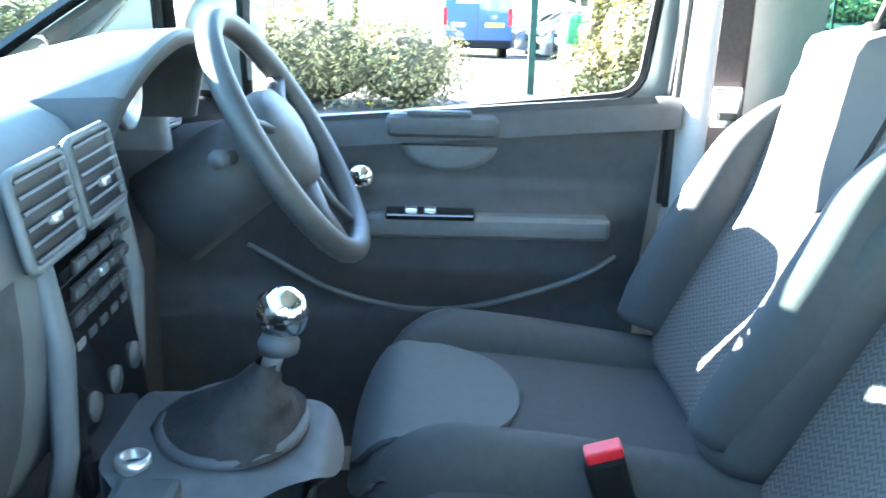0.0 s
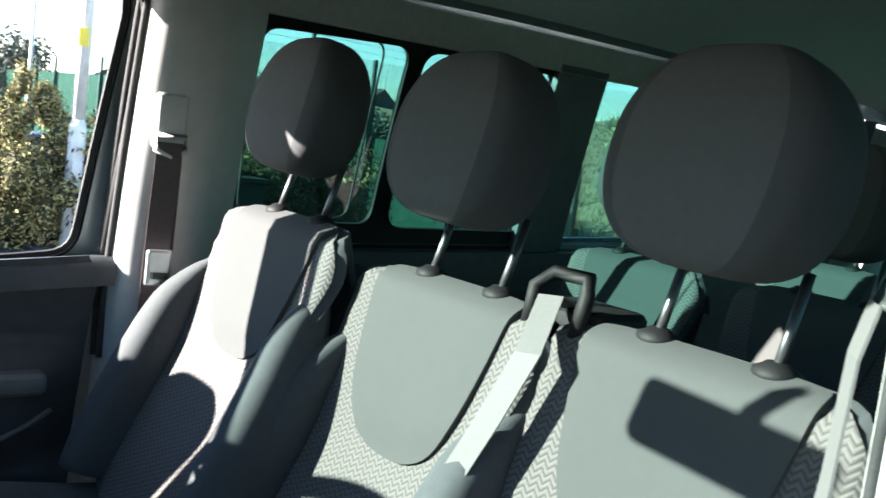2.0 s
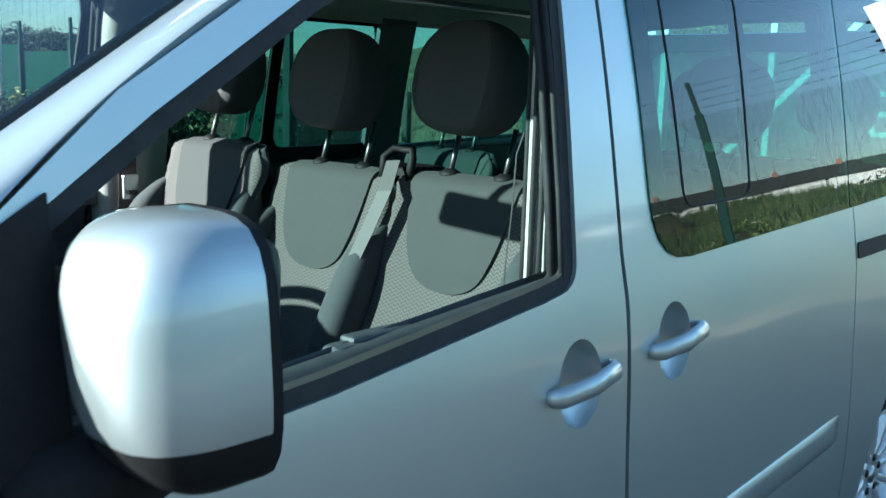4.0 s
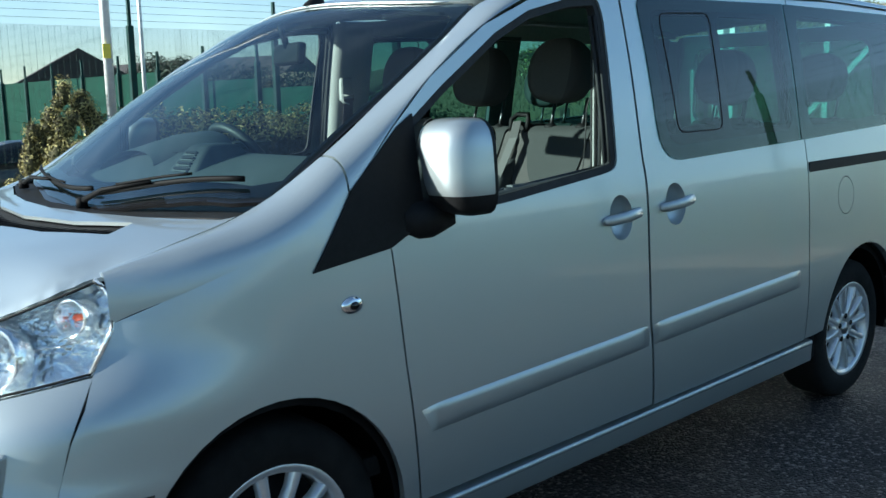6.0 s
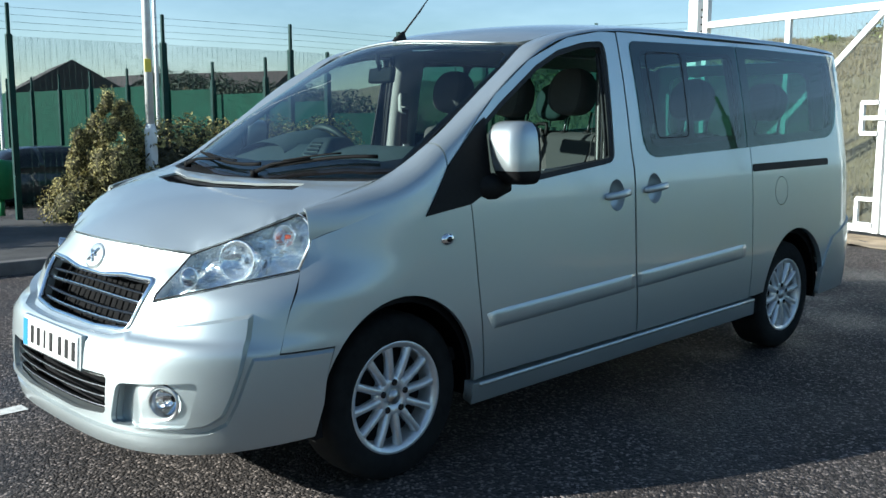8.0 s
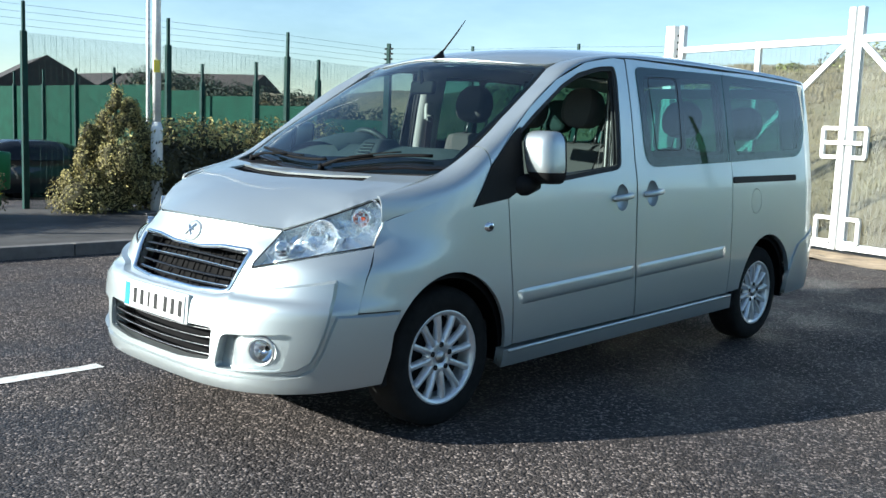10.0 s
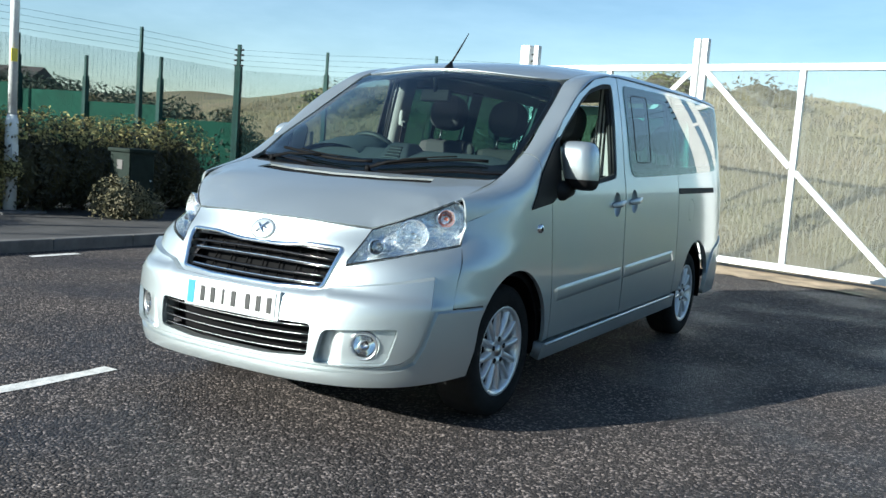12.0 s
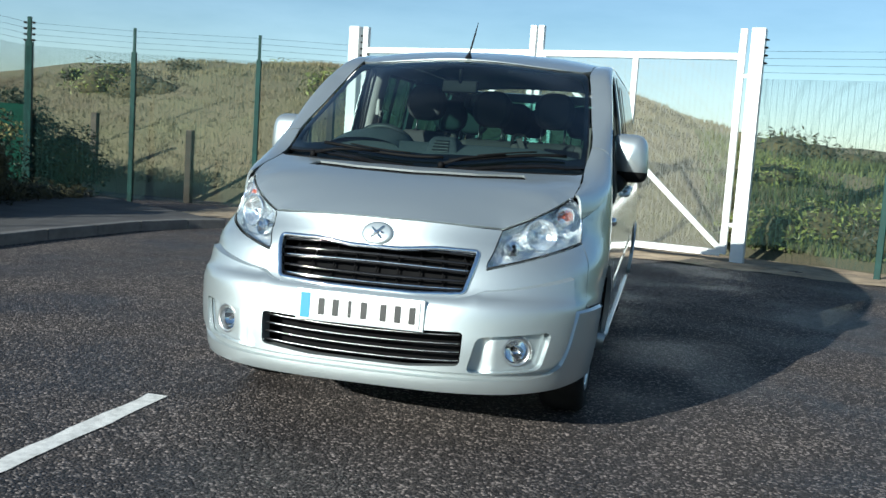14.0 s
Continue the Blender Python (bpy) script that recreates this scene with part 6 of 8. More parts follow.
# floor, linings and pillars
part("bulkhead", box_bm((1.66, 0.03, 0.70), (0, 0.415, 0.79), 0.005), CARPET, van)
part("cabin_floor", box_bm((1.60, 3.75, 0.06), (0, 2.15, 0.42), 0.01), CARPET, van)
inner_half = [(0.0, 0.83), (0.5, 0.94), (0.62, 1.0), (0.66, 1.1), (0.67, 1.8), (0.67, 3.2), (0.64, 4.0), (0.0, 4.04)]
skin("headlining", roof_surface, inner_half + [(-x, y) for x, y in reversed(inner_half[1:-1])], LINER, van, step=0.1, lift=-0.03, rim=0)
for sg in (1, -1):
    cant = [(0.95, 1.70), (1.1, 1.755), (1.4, 1.80), (1.8, 1.835), (3.2, 1.845), (3.9, 1.815), (3.9, 1.745), (3.0, 1.762), (1.66, 1.752), (1.36, 1.755), (1.2, 1.748), (1.0, 1.705)]
    skin("cant_rail_trim", belt, side_loop(cant, sg), LINER, van, step=0.06, lift=-0.045, rim=0.02)
    pv, pf = [], []
    levels = [0.5, 0.8, 1.0, 1.15, 1.25, 1.35, 1.45, 1.55, 1.65, 1.72, 1.79]
    for z in levels:
        w = half_width(1.5, min(z, 1.74))
        if sg > 0:
            ring_ = ((w - 0.025, 1.402), (w - 0.05, 1.408), (max(0.76, w - 0.10), 1.418), (0.733, 1.430), (0.706, 1.455), (0.700, 1.60), (0.72, 1.645), (w - 0.05, 1.67))
        else:
            low = 0.03 * mound(1.2 - z, 0, 0.3)
            ring_ = [(w - dx - low, y) for dx, y in ((0.025, 1.402), (0.050, 1.406), (0.085, 1.412), (0.112, 1.424), (0.124, 1.450), (0.124, 1.545), (0.10, 1.585), (0.05, 1.66))]
        for x, y in ring_:
            pv.append((sg * x, y, z))
    for i in range(len(levels) - 1):
        for k in range(7):
            pf.append((i * 8 + k, i * 8 + k + 1, i * 8 + k + 9, i * 8 + k + 8))
    mesh_part("b_pillar_trim", pv, pf, TRIM_LIGHT, van)
    if sg > 0:
        for x, y in ((0.778, 1.411), (0.752, 1.419), (0.720, 1.440)):
            tube("pillar_seal", [(x, y, z) for z in levels[3:]], 0.006, RUBBER, van, 6)
    else:
        for dx, y in ((0.038, 1.400), (0.064, 1.404)):
            tube("pillar_seal", [(-half_width(1.5, min(z, 1.74)) + dx + 0.03 * mound(1.2 - z, 0, 0.3), y, z) for z in levels[2:]], 0.007, RUBBER, van, 6)
    tube("door_frame_seal", [Vector(belt(sg * along(y, z), z)) - Vector((sg * 0.045, 0, 0)) for y, z in ((1.40, 1.20), (1.41, 1.45), (1.415, 1.68), (1.39, 1.765), (1.22, 1.755), (1.0, 1.700), (0.82, 1.612), (0.60, 1.470), (0.45, 1.365))], 0.014 if sg > 0 else 0.010, RUBBER, van, 8)
    low = [(1.66, 0.48)] + [(3.15 - 0.45 * math.cos(radians(a)), 0.345 + 0.45 * math.sin(radians(a))) for a in range(20, 161, 10)] + [(4.0, 0.48), (4.0, 1.27), (3.6, 1.30), (2.6, 1.265), (1.68, 1.24)]
    skin("rear_side_trim", belt, side_loop(low, sg), TRIM_DARK, van, step=0.10, lift=-0.06, rim=-0.03)
    ap = [(0.28, 1.285), (0.45, 1.405), (0.60, 1.495), (0.82, 1.635), (1.0, 1.705), (0.97, 1.722), (0.74, 1.60), (0.5, 1.45), (0.30, 1.325)]
    skin("a_pillar_trim", belt, side_loop(ap, sg), TRIM_GREY, van, step=0.05, lift=-0.045, rim=-0.02)
    post_c = [(2.50, 1.25), (2.68, 1.255), (2.68, 1.78), (2.50, 1.78)]
    skin("c_pillar_trim", belt, side_loop(post_c, sg), TRIM_DARK, van, step=0.08, lift=-0.045, rim=-0.02)
    dp = [(3.62, 1.25), (4.0, 1.25), (4.0, 1.80), (3.75, 1.80), (3.72, 1.6)]
    skin("d_pillar_trim", belt, side_loop(dp, sg), TRIM_GREY, van, step=0.08, lift=-0.045, rim=-0.02)

    # door lining: upper ledge, armrest with switches, pull and pocket
    def lining(s, z):
        x, y, zz = belt(s, z)
        d = 0.085 + 0.05 * mound(1.03 - z, 0.0, 0.05) * (1 - mound(1.03 - z, 0.16, 0.26)) * mound(y, 0.62, 0.8) * (1 - mound(y, 1.25, 1.40)) + 0.03 * mound(0.84 - z, 0.0, 0.08)
        return (x - sg * d, y, zz)
    dl = [(0.42, 0.48), (1.345, 0.48), (1.365, 0.9), (1.385, 1.165), (1.36, 1.214), (0.8, 1.165), (0.44, 1.125), (0.40, 0.9)]
    panel = skin("door_lining", lining, side_loop(dl, sg), DOOR_TRIM, doors[sg], step=0.035, rim=0)
    lv, lf = [], []
    for y, z in [(0.44 + 0.97 * k / 20, 0) for k in range(21)]:
        z = 1.130 + (1.207 - 1.130) * (y - 0.44) / 0.97
        xo = half_width(y, z)
        lv += [(sg * (xo - 0.030), y, z - 0.01), (sg * (xo - 0.045), y, z + 0.004), (sg * (xo - 0.075), y, z + 0.004), (sg * (xo - 0.095), y, z - 0.012), (sg * (xo - 0.098), y, z - 0.05)]
    for i in range(20):
        for k in range(4):
            lf.append((i * 5 + k, i * 5 + k + 1, i * 5 + k + 6, i * 5 + k + 5))
    mesh_part("window_ledge", lv, lf, DOOR_TRIM, doors[sg])
    xin = half_width(1.05, 1.04) - 0.145
    part("armrest", box_bm((0.085, 0.46, 0.046), (sg * (xin + 0.028), 1.06, 0.968), 0.020, seg=3), TRIM_GREY, doors[sg], smooth=True)
    switch = part("window_switch_panel", box_bm((0.055, 0.165, 0.012), (sg * xin, 0.952, 0.992), 0.004), GLOSS_BLACK, doors[sg])
    for dy in (-0.035, 0.0):
        part("window_switch", box_bm((0.022, 0.022, 0.010), (sg * (xin - 0.004), 0.952 + dy, 1.000), 0.003), SATIN, switch)
    pull = part("door_pull", box_bm((0.045, 0.21, 0.045), (sg * (xin + 0.045), 0.972, 1.150), 0.018, seg=3), TRIM_DARK, doors[sg], smooth=True)
    part("pull_recess", box_bm((0.03, 0.12, 0.012), (sg * (xin + 0.04), 0.965, 1.173), 0.006), TRIM_DARK, pull)
    v, f = lathe_data([(0.0, 0.095), (0.012, 0.09), (0.018, 0.07), (0.010, 0.0)], 24, "x", close_ends=False)
    mesh_part("pull_cup", [(sg * (xin + 0.060 - p[0]), 0.985 + p[1], 1.112 + min(0.0, p[2]) * 0.55) for p in v], f, TRIM_GREY, doors[sg])
    lathe("door_release", [(-0.015, 0.010), (-0.01, 0.022), (0.0, 0.026), (0.014, 0.022), (0.02, 0.0)], CHROME, doors[sg], 16, "x", (sg * (xin + 0.03), 0.822, 1.054))
    tube("pocket_edge", [Vector(lining(sg * along(0.60 + 0.71 * k / 16, 0.905 - 0.120 * math.sin(math.pi * k / 16)), 0.905 - 0.120 * math.sin(math.pi * k / 16))) + Vector((-sg * 0.004, 0, 0)) for k in range(17)], 0.006, TRIM_GREY, doors[sg], 6)

# dashboard
prof = [(0.10, 1.165), (0.25, 1.235), (0.42, 1.295), (0.54, 1.325), (0.60, 1.318), (0.632, 1.285), (0.648, 1.20), (0.650, 1.08), (0.62, 0.96), (0.55, 0.87), (0.40, 0.80), (0.28, 0.78)]


def dash_point(x, k):
    y, z = prof[k]
    mid = 1 - mound(abs(x + 0.08), 0.20, 0.34)
    drop = 0.045 * mound(abs(x), 0.45, 0.80)
    y2 = y + (0.025 * mid if k > 4 else 0.0) - 0.06 * mound(abs(x), 0.60, 0.82) - (0.10 * (1 - mid) * mound(k, 6, 9))
    y2 -= 0.17 * mound(0.225 - abs(x + 0.445), 0.0, 0.05) * mound(k, 2.5, 4) * (1 - mound(k, 6.5, 9))
    return Vector((x, y2, z - drop * (1 if k < 7 else 0.3)))


xs = [-0.80 + 1.60 * i / 48 for i in range(49)]
dv = [dash_point(x, k) for x in xs for k in range(len(prof))]
n = len(prof)
df = [(i * n + k, i * n + k + 1, (i + 1) * n + k + 1, (i + 1) * n + k) for i in range(48) for k in range(n - 1)]
dash = mesh_part("dashboard", dv, df, TRIM_GREY, van)
# deep shade below the dash is painted as black faces; instrument recess black too
dash.data.materials.append(TRIM_AND_SHADE_BLACK)
dash.data.polygons.foreach_set("material_index", [1 if (q % (n - 1) >= 6 and not -0.26 < xs[q // (n - 1)] < 0.04) or (q % (n - 1) >= 3 and -0.66 < xs[q // (n - 1)] < -0.23) else 0 for q in range(len(dash.data.polygons))])
mod = dash.modifiers.new("soft", "SUBSURF")
mod.levels = mod.render_levels = 1
# instrument hood and dials
bv, bf = [], []
NB = 24
for i in range(NB + 1):
    a = math.pi * i / NB
    c, s2 = math.cos(a), math.sin(a)
    for y, r0, r1 in ((0.40, 0.94, 0.62), (0.60, 1.0, 0.95), (0.70, 1.0, 1.0), (0.712, 0.985, 0.975), (0.712, 0.90, 0.87), (0.70, 0.88, 0.85), (0.54, 0.86, 0.82)):
        bv.append((-0.445 + 0.245 * c * r0, y - 0.05 * (1 - s2), 1.225 + 0.160 * r1 * s2 ** 0.75))
for i in range(NB):
    for k in range(6):
        bf.append((i * 7 + k, i * 7 + k + 1, i * 7 + 7 + k + 1, i * 7 + 7 + k))
hood_ = mesh_part("instrument_hood", bv, bf, TRIM_GREY, dash)
# inner faces and ends of the hood are coloured black
hood_.data.materials.append(TRIM_AND_SHADE_BLACK)
hood_.data.polygons.foreach_set("material_index", [1 if q % 6 >= 3 or not 4 <= q // 6 < NB - 4 else 0 for q in range(len(hood_.data.polygons))])
part("instrument_panel", box_bm((0.33, 0.02, 0.12), (-0.45, 0.575, 1.275), 0.01, Euler((radians(-18), 0, 0)).to_matrix()), TRIM_DARK, hood_)
for x in (-0.54, -0.36):
    v, f = lathe_data([(0.0, 0.062), (0.012, 0.060), (0.012, 0.054), (0.002, 0.052), (0.002, 0.0)], 24, "y")
    mesh_part("dial", [(x + p[0], 0.588 + p[1], 1.285 + p[2]) for p in v], f, SATIN, hood_)
    part("dial_needle", box_bm((0.004, 0.004, 0.05), (x + 0.008, 0.598, 1.295), 0.0, Euler((0, radians(35), 0)).to_matrix()), ORANGE, hood_)


# raised pod with four slits on the middle of the dashboard's top
pod_v = []
for z, x0, x1, y0, y1 in ((1.245, -0.105, 0.105, 0.335, 0.60), (1.285, -0.090, 0.090, 0.362, 0.575), (1.330, -0.074, 0.074, 0.398, 0.555), (1.349, -0.062, 0.062, 0.418, 0.540), (1.355, -0.045, 0.045, 0.440, 0.520)):
    pod_v += [(x, y, z) for x, y in rounded([(x0, y0), (x1, y0), (x1, y1), (x0, y1)], 0.022, 4)]
np_ = len(pod_v) // 5
pod_f = [(i * np_ + k, i * np_ + (k + 1) % np_, (i + 1) * np_ + (k + 1) % np_, (i + 1) * np_ + k) for i in range(4) for k in range(np_)] + [tuple(4 * np_ + k for k in range(np_))]
pod = mesh_part("dash_pod", pod_v, pod_f, TRIM_DARK, dash, "dark pod with four slits")
for k in range(4):
    part("pod_slit", box_bm((0.095 - 0.006 * k, 0.010, 0.007), (0.0, 0.354 + 0.0135 * k, 1.280 + 0.0165 * k), 0.002, Euler((radians(-38), 0, 0)).to_matrix()), INK, pod)
    part("slit_lip", box_bm((0.095 - 0.006 * k, 0.012, 0.004), (0.0, 0.350 + 0.0135 * k, 1.273 + 0.0165 * k), 0.0015, Euler((radians(-10), 0, 0)).to_matrix()), TRIM_GREY, pod)


def air_vent(x, y, z, w, h, tilt, turn):
    m = Matrix.Translation((x, y, z)) @ Euler((radians(tilt), 0, radians(turn))).to_matrix().to_4x4()
    rim = [m @ Vector((a, 0.004, b)) for a, b in rounded([(-w / 2, -h / 2), (w / 2, -h / 2), (w / 2, h / 2), (-w / 2, h / 2)], 0.012)]
    v = tube("air_vent", rim, 0.0060, TRIM_GREY, dash, 6, True)
    b0 = box_bm((w, 0.008, h), (0, 0.0005, 0))
    bmesh.ops.transform(b0, matrix=m, verts=b0.verts)
    part("vent_back", b0, INK, v)
    for k in range(6):
        b0 = box_bm((w - 0.006, 0.007, 0.0032), (0, 0.0085, -h / 2 + h * (k + 0.5) / 6), 0.0, Euler((radians(20), 0, 0)).to_matrix())
        bmesh.ops.transform(b0, matrix=m, verts=b0.verts)
        part("vent_slat", b0, TRIM_DARK, v)
    b0 = box_bm((0.020, 0.010, 0.010), (0, 0.011, -0.01), 0.003)
    bmesh.ops.transform(b0, matrix=m, verts=b0.verts)
    part("vent_tab", b0, SATIN, v)


air_vent(-0.005, 0.673, 1.243, 0.128, 0.092, 11, 0)
air_vent(-0.150, 0.673, 1.246, 0.122, 0.092, 11, 0)
air_vent(-0.715, 0.598, 1.235, 0.07, 0.070, 11, -12)
air_vent(0.68, 0.60, 1.235, 0.09, 0.070, 11, 12)
# centre stack
stack = part("centre_console_panel", box_bm((0.215, 0.03, 0.30), (-0.115, 0.672, 1.06), 0.02, Euler((radians(6), 0, 0)).to_matrix(), 3), GLOSS_BLACK, dash, smooth=True)
for k in range(5):
    z = 1.175 - 0.030 * k
    part("stack_slot", box_bm((0.17, 0.006, 0.016), (-0.115, 0.688 - 0.003 * k, z), 0.002), INK, stack)
    for q in range(5):
        part("stack_button", box_bm((0.024, 0.010, 0.011), (-0.187 + 0.036 * q, 0.690 - 0.003 * k, z), 0.003), SATIN if (q, k) in ((2, 1), (4, 3)) else STEER_DARK, stack)
for x, z in ((-0.185, 1.01), (-0.115, 1.01), (-0.045, 1.01)):
    lathe("stack_knob", [(0.0, 0.019), (0.012, 0.016), (0.014, 0.0)], STEER_DARK, stack, 18, "y", (x, 0.684, z))
for x in (0.005, -0.235):
    tube("stack_edge", [(x, 0.664, 1.21), (x, 0.682, 1.10), (x, 0.676, 0.98), (x * 0.9, 0.66, 0.91)], 0.014, TRIM_GREY, dash, 8)
# gear console, lever and gaiter
cons = [(0.0, -0.03), (0.11, -0.02), (0.125, 0.06), (0.120, 0.15), (0.085, 0.222), (0.0, 0.240)]
c_loop = rounded(cons + [(-a, b) for a, b in reversed(cons[1:-1])], 0.06, 4)


def console_top(a, b):
    edge = max(abs(a) / 0.125, (b - 0.1) / 0.14)
    return Vector((-0.10 + a, 0.66 + b, 0.955 - 0.012 * mound(b, 0.1, 0.24) - 0.030 * mound(edge, 0.72, 1.02) ** 2))


console = skin("gear_console", console_top, c_loop, TRIM_DARK, dash, step=0.015, rim=0.30)
gv, gf = [], []
for i in range(11):
    t = i / 10
    r = 0.085 * (1 - t) ** 1.5 + 0.018
    for k in range(18):
        a = 2 * math.pi * k / 18
        rr = r * (1 + 0.10 * math.sin(3 * a + 9 * t) * (1 - t) + 0.05 * math.sin(18 * t))
        gv.append((-0.115 + 0.012 * t + rr * math.cos(a), 0.765 + 0.045 * t + rr * math.sin(a) * 0.85, 0.958 + 0.085 * t))
for i in range(10):
    for k in range(18):
        k2 = (k + 1) % 18
        gf.append((i * 18 + k, i * 18 + k2, i * 18 + 18 + k2, i * 18 + 18 + k))
gaiter = mesh_part("gear_gaiter", gv, gf, LEATHER, console)
tube("gaiter_ring", [(-0.115 + 0.10 * math.cos(2 * math.pi * k / 28), 0.765 + 0.082 * math.sin(2 * math.pi * k / 28), 0.958) for k in range(28)], 0.008, TRIM_DARK, console, 6, True)
tube("gear_lever", [(-0.103, 0.810, 1.03), (-0.100, 0.822, 1.065)], 0.012, SATIN, console, 10)
lathe("gear_collar", [(-0.012, 0.022), (0.0, 0.024), (0.012, 0.018)], TRIM_DARK, console, 18, "z", (-0.100, 0.823, 1.068))
lathe("gear_knob", [(-0.03, 0.016), (-0.018, 0.026), (0.0, 0.031), (0.018, 0.027), (0.028, 0.012), (0.030, 0.0)], CHROME, console, 24, "z", (-0.098, 0.828, 1.105))
lathe("power_socket", [(-0.01, 0.02), (0.006, 0.02), (0.008, 0.013), (-0.008, 0.012)], SATIN, console, 18, "z", (-0.02, 0.675, 0.958))
part("cup_tray", box_bm((0.075, 0.07, 0.02), (0.04, 0.70, 0.945), 0.01), TRIM_DARK, console)
# steering wheel
SWC = Vector((-0.45, 0.850, 1.237))
SN = Vector((0, 0.33, 0.205)).normalized()
SU = Vector((0, -0.205, 0.33)).normalized()
SX = Vector((1, 0, 0))


def sw(x, u, n_):
    return SWC + SX * x + SU * u + SN * n_


steering = tube("steering_wheel", [sw(0.188 * math.cos(2 * math.pi * k / 56), 0.188 * math.sin(2 * math.pi * k / 56), 0.0) for k in range(56)], 0.0180, STEER_DARK, dash, 12, True)
hv, hf = [], []
for i, (r, d) in enumerate(((1.0, -0.035), (1.02, -0.012), (0.93, 0.006), (0.6, 0.018), (0.0, 0.022))):
    for k in range(28):
        a = 2 * math.pi * k / 28
        c, s2 = math.cos(a), math.sin(a)
        hv.append(sw(0.078 * r * math.copysign(abs(c) ** 0.7, c) * (1.1 if s2 > 0 else 0.85), 0.078 * r * math.copysign(abs(s2) ** 0.75, s2), d))
for i in range(4):
    for k in range(28):
        k2 = (k + 1) % 28
        hf.append((i * 28 + k, i * 28 + k2, i * 28 + 28 + k2, i * 28 + 28 + k))
mesh_part("steering_pad", hv, hf, TRIM_DARK, steering)
for a in (25, 155, 250, 290):
    ca, sa = math.cos(radians(a)), math.sin(radians(a))
    tube("spoke", [sw(0.05 * ca, 0.05 * sa, -0.012), sw(0.12 * ca, 0.12 * sa, -0.010), sw(0.182 * ca, 0.182 * sa, -0.002)], [0.026, 0.016, 0.014], STEER_DARK, steering, 8, flat=(1.0, 0.5))
column = tube("steering_column", [sw(0, 0, -0.03), sw(0, 0, -0.10), sw(0, -0.01, -0.22)], [0.062, 0.072, 0.078], TRIM_AND_SHADE_BLACK, dash, 16)
for sx in (1, -1):
    tube("column_stalk", [sw(0.06 * sx, 0.02, -0.07), sw(0.12 * sx, 0.03, -0.065), sw(0.185 * sx, 0.035, -0.05)], [0.010, 0.010, 0.014], TRIM_DARK, column, 8)
# mirror and visors under the roof
inner_mirror = part("inside_mirror", box_bm((0.22, 0.035, 0.075), (-0.012, 0.688, 1.607), 0.016, Euler((radians(-8), 0, radians(-10))).to_matrix(), 3), BLACK_TRIM, van, smooth=True)
tube("mirror_stem", [(-0.012, 0.680, 1.63), (-0.005, 0.650, 1.705)], 0.012, BLACK_TRIM, inner_mirror, 8)
for x in (-0.42, 0.42):
    part("sun_visor", box_bm((0.42, 0.15, 0.018), (x, 0.995, 1.742), 0.008, Euler((radians(13), 0, 0)).to_matrix(), 2), LINER, van, smooth=True)

# the dashboard with all that it carries sits a little lower and further forward than it was drawn
dash.location = (0.0, -0.105, -0.042)
console.location = (0.0, 0.062, 0.0)


# ---- plants ----
def leaf_cloud(lobes, count, size, seed, squash=0.8, shell_only=0.55):
    """Verts and faces of small folded leaves scattered near the skin of rounded lobes (centre, radii)."""
    r = random.Random(seed)
    verts, faces = [], []
    weights = [l[3] * l[4] + l[4] * l[5] + l[3] * l[5] for l in lobes]
    for _ in range(count):
        cx, cy, cz, rx, ry, rz = r.choices(lobes, weights)[0]
        u, t = r.uniform(-0.75, 1), r.uniform(0, 6.283)
        q = math.sqrt(1 - u * u)
        d = Vector((q * math.cos(t), q * math.sin(t), u))
        k = shell_only + (1.22 - shell_only) * r.random() ** 0.75
        p = Vector((cx + d.x * rx * k, cy + d.y * ry * k, cz + d.z * rz * k))
        if p.z < 0.03:
            continue
        n = (d + Vector((r.uniform(-0.9, 0.9), r.uniform(-0.9, 0.9), r.uniform(-0.5, 0.9)))).normalized()
        a = n.orthogonal().normalized()
        a = (a * math.cos(t * 7) + n.cross(a) * math.sin(t * 7)).normalized()
        b = n.cross(a)
        s = size * r.uniform(0.6, 1.3)
        i = len(verts)
        verts += [p - a * s, p + b * s * 0.42 + n * s * 0.18, p + a * s, p - b * s * 0.42 + n * s * 0.18]
        faces += [(i, i + 1, i + 2), (i, i + 2, i + 3)]
    return verts, faces


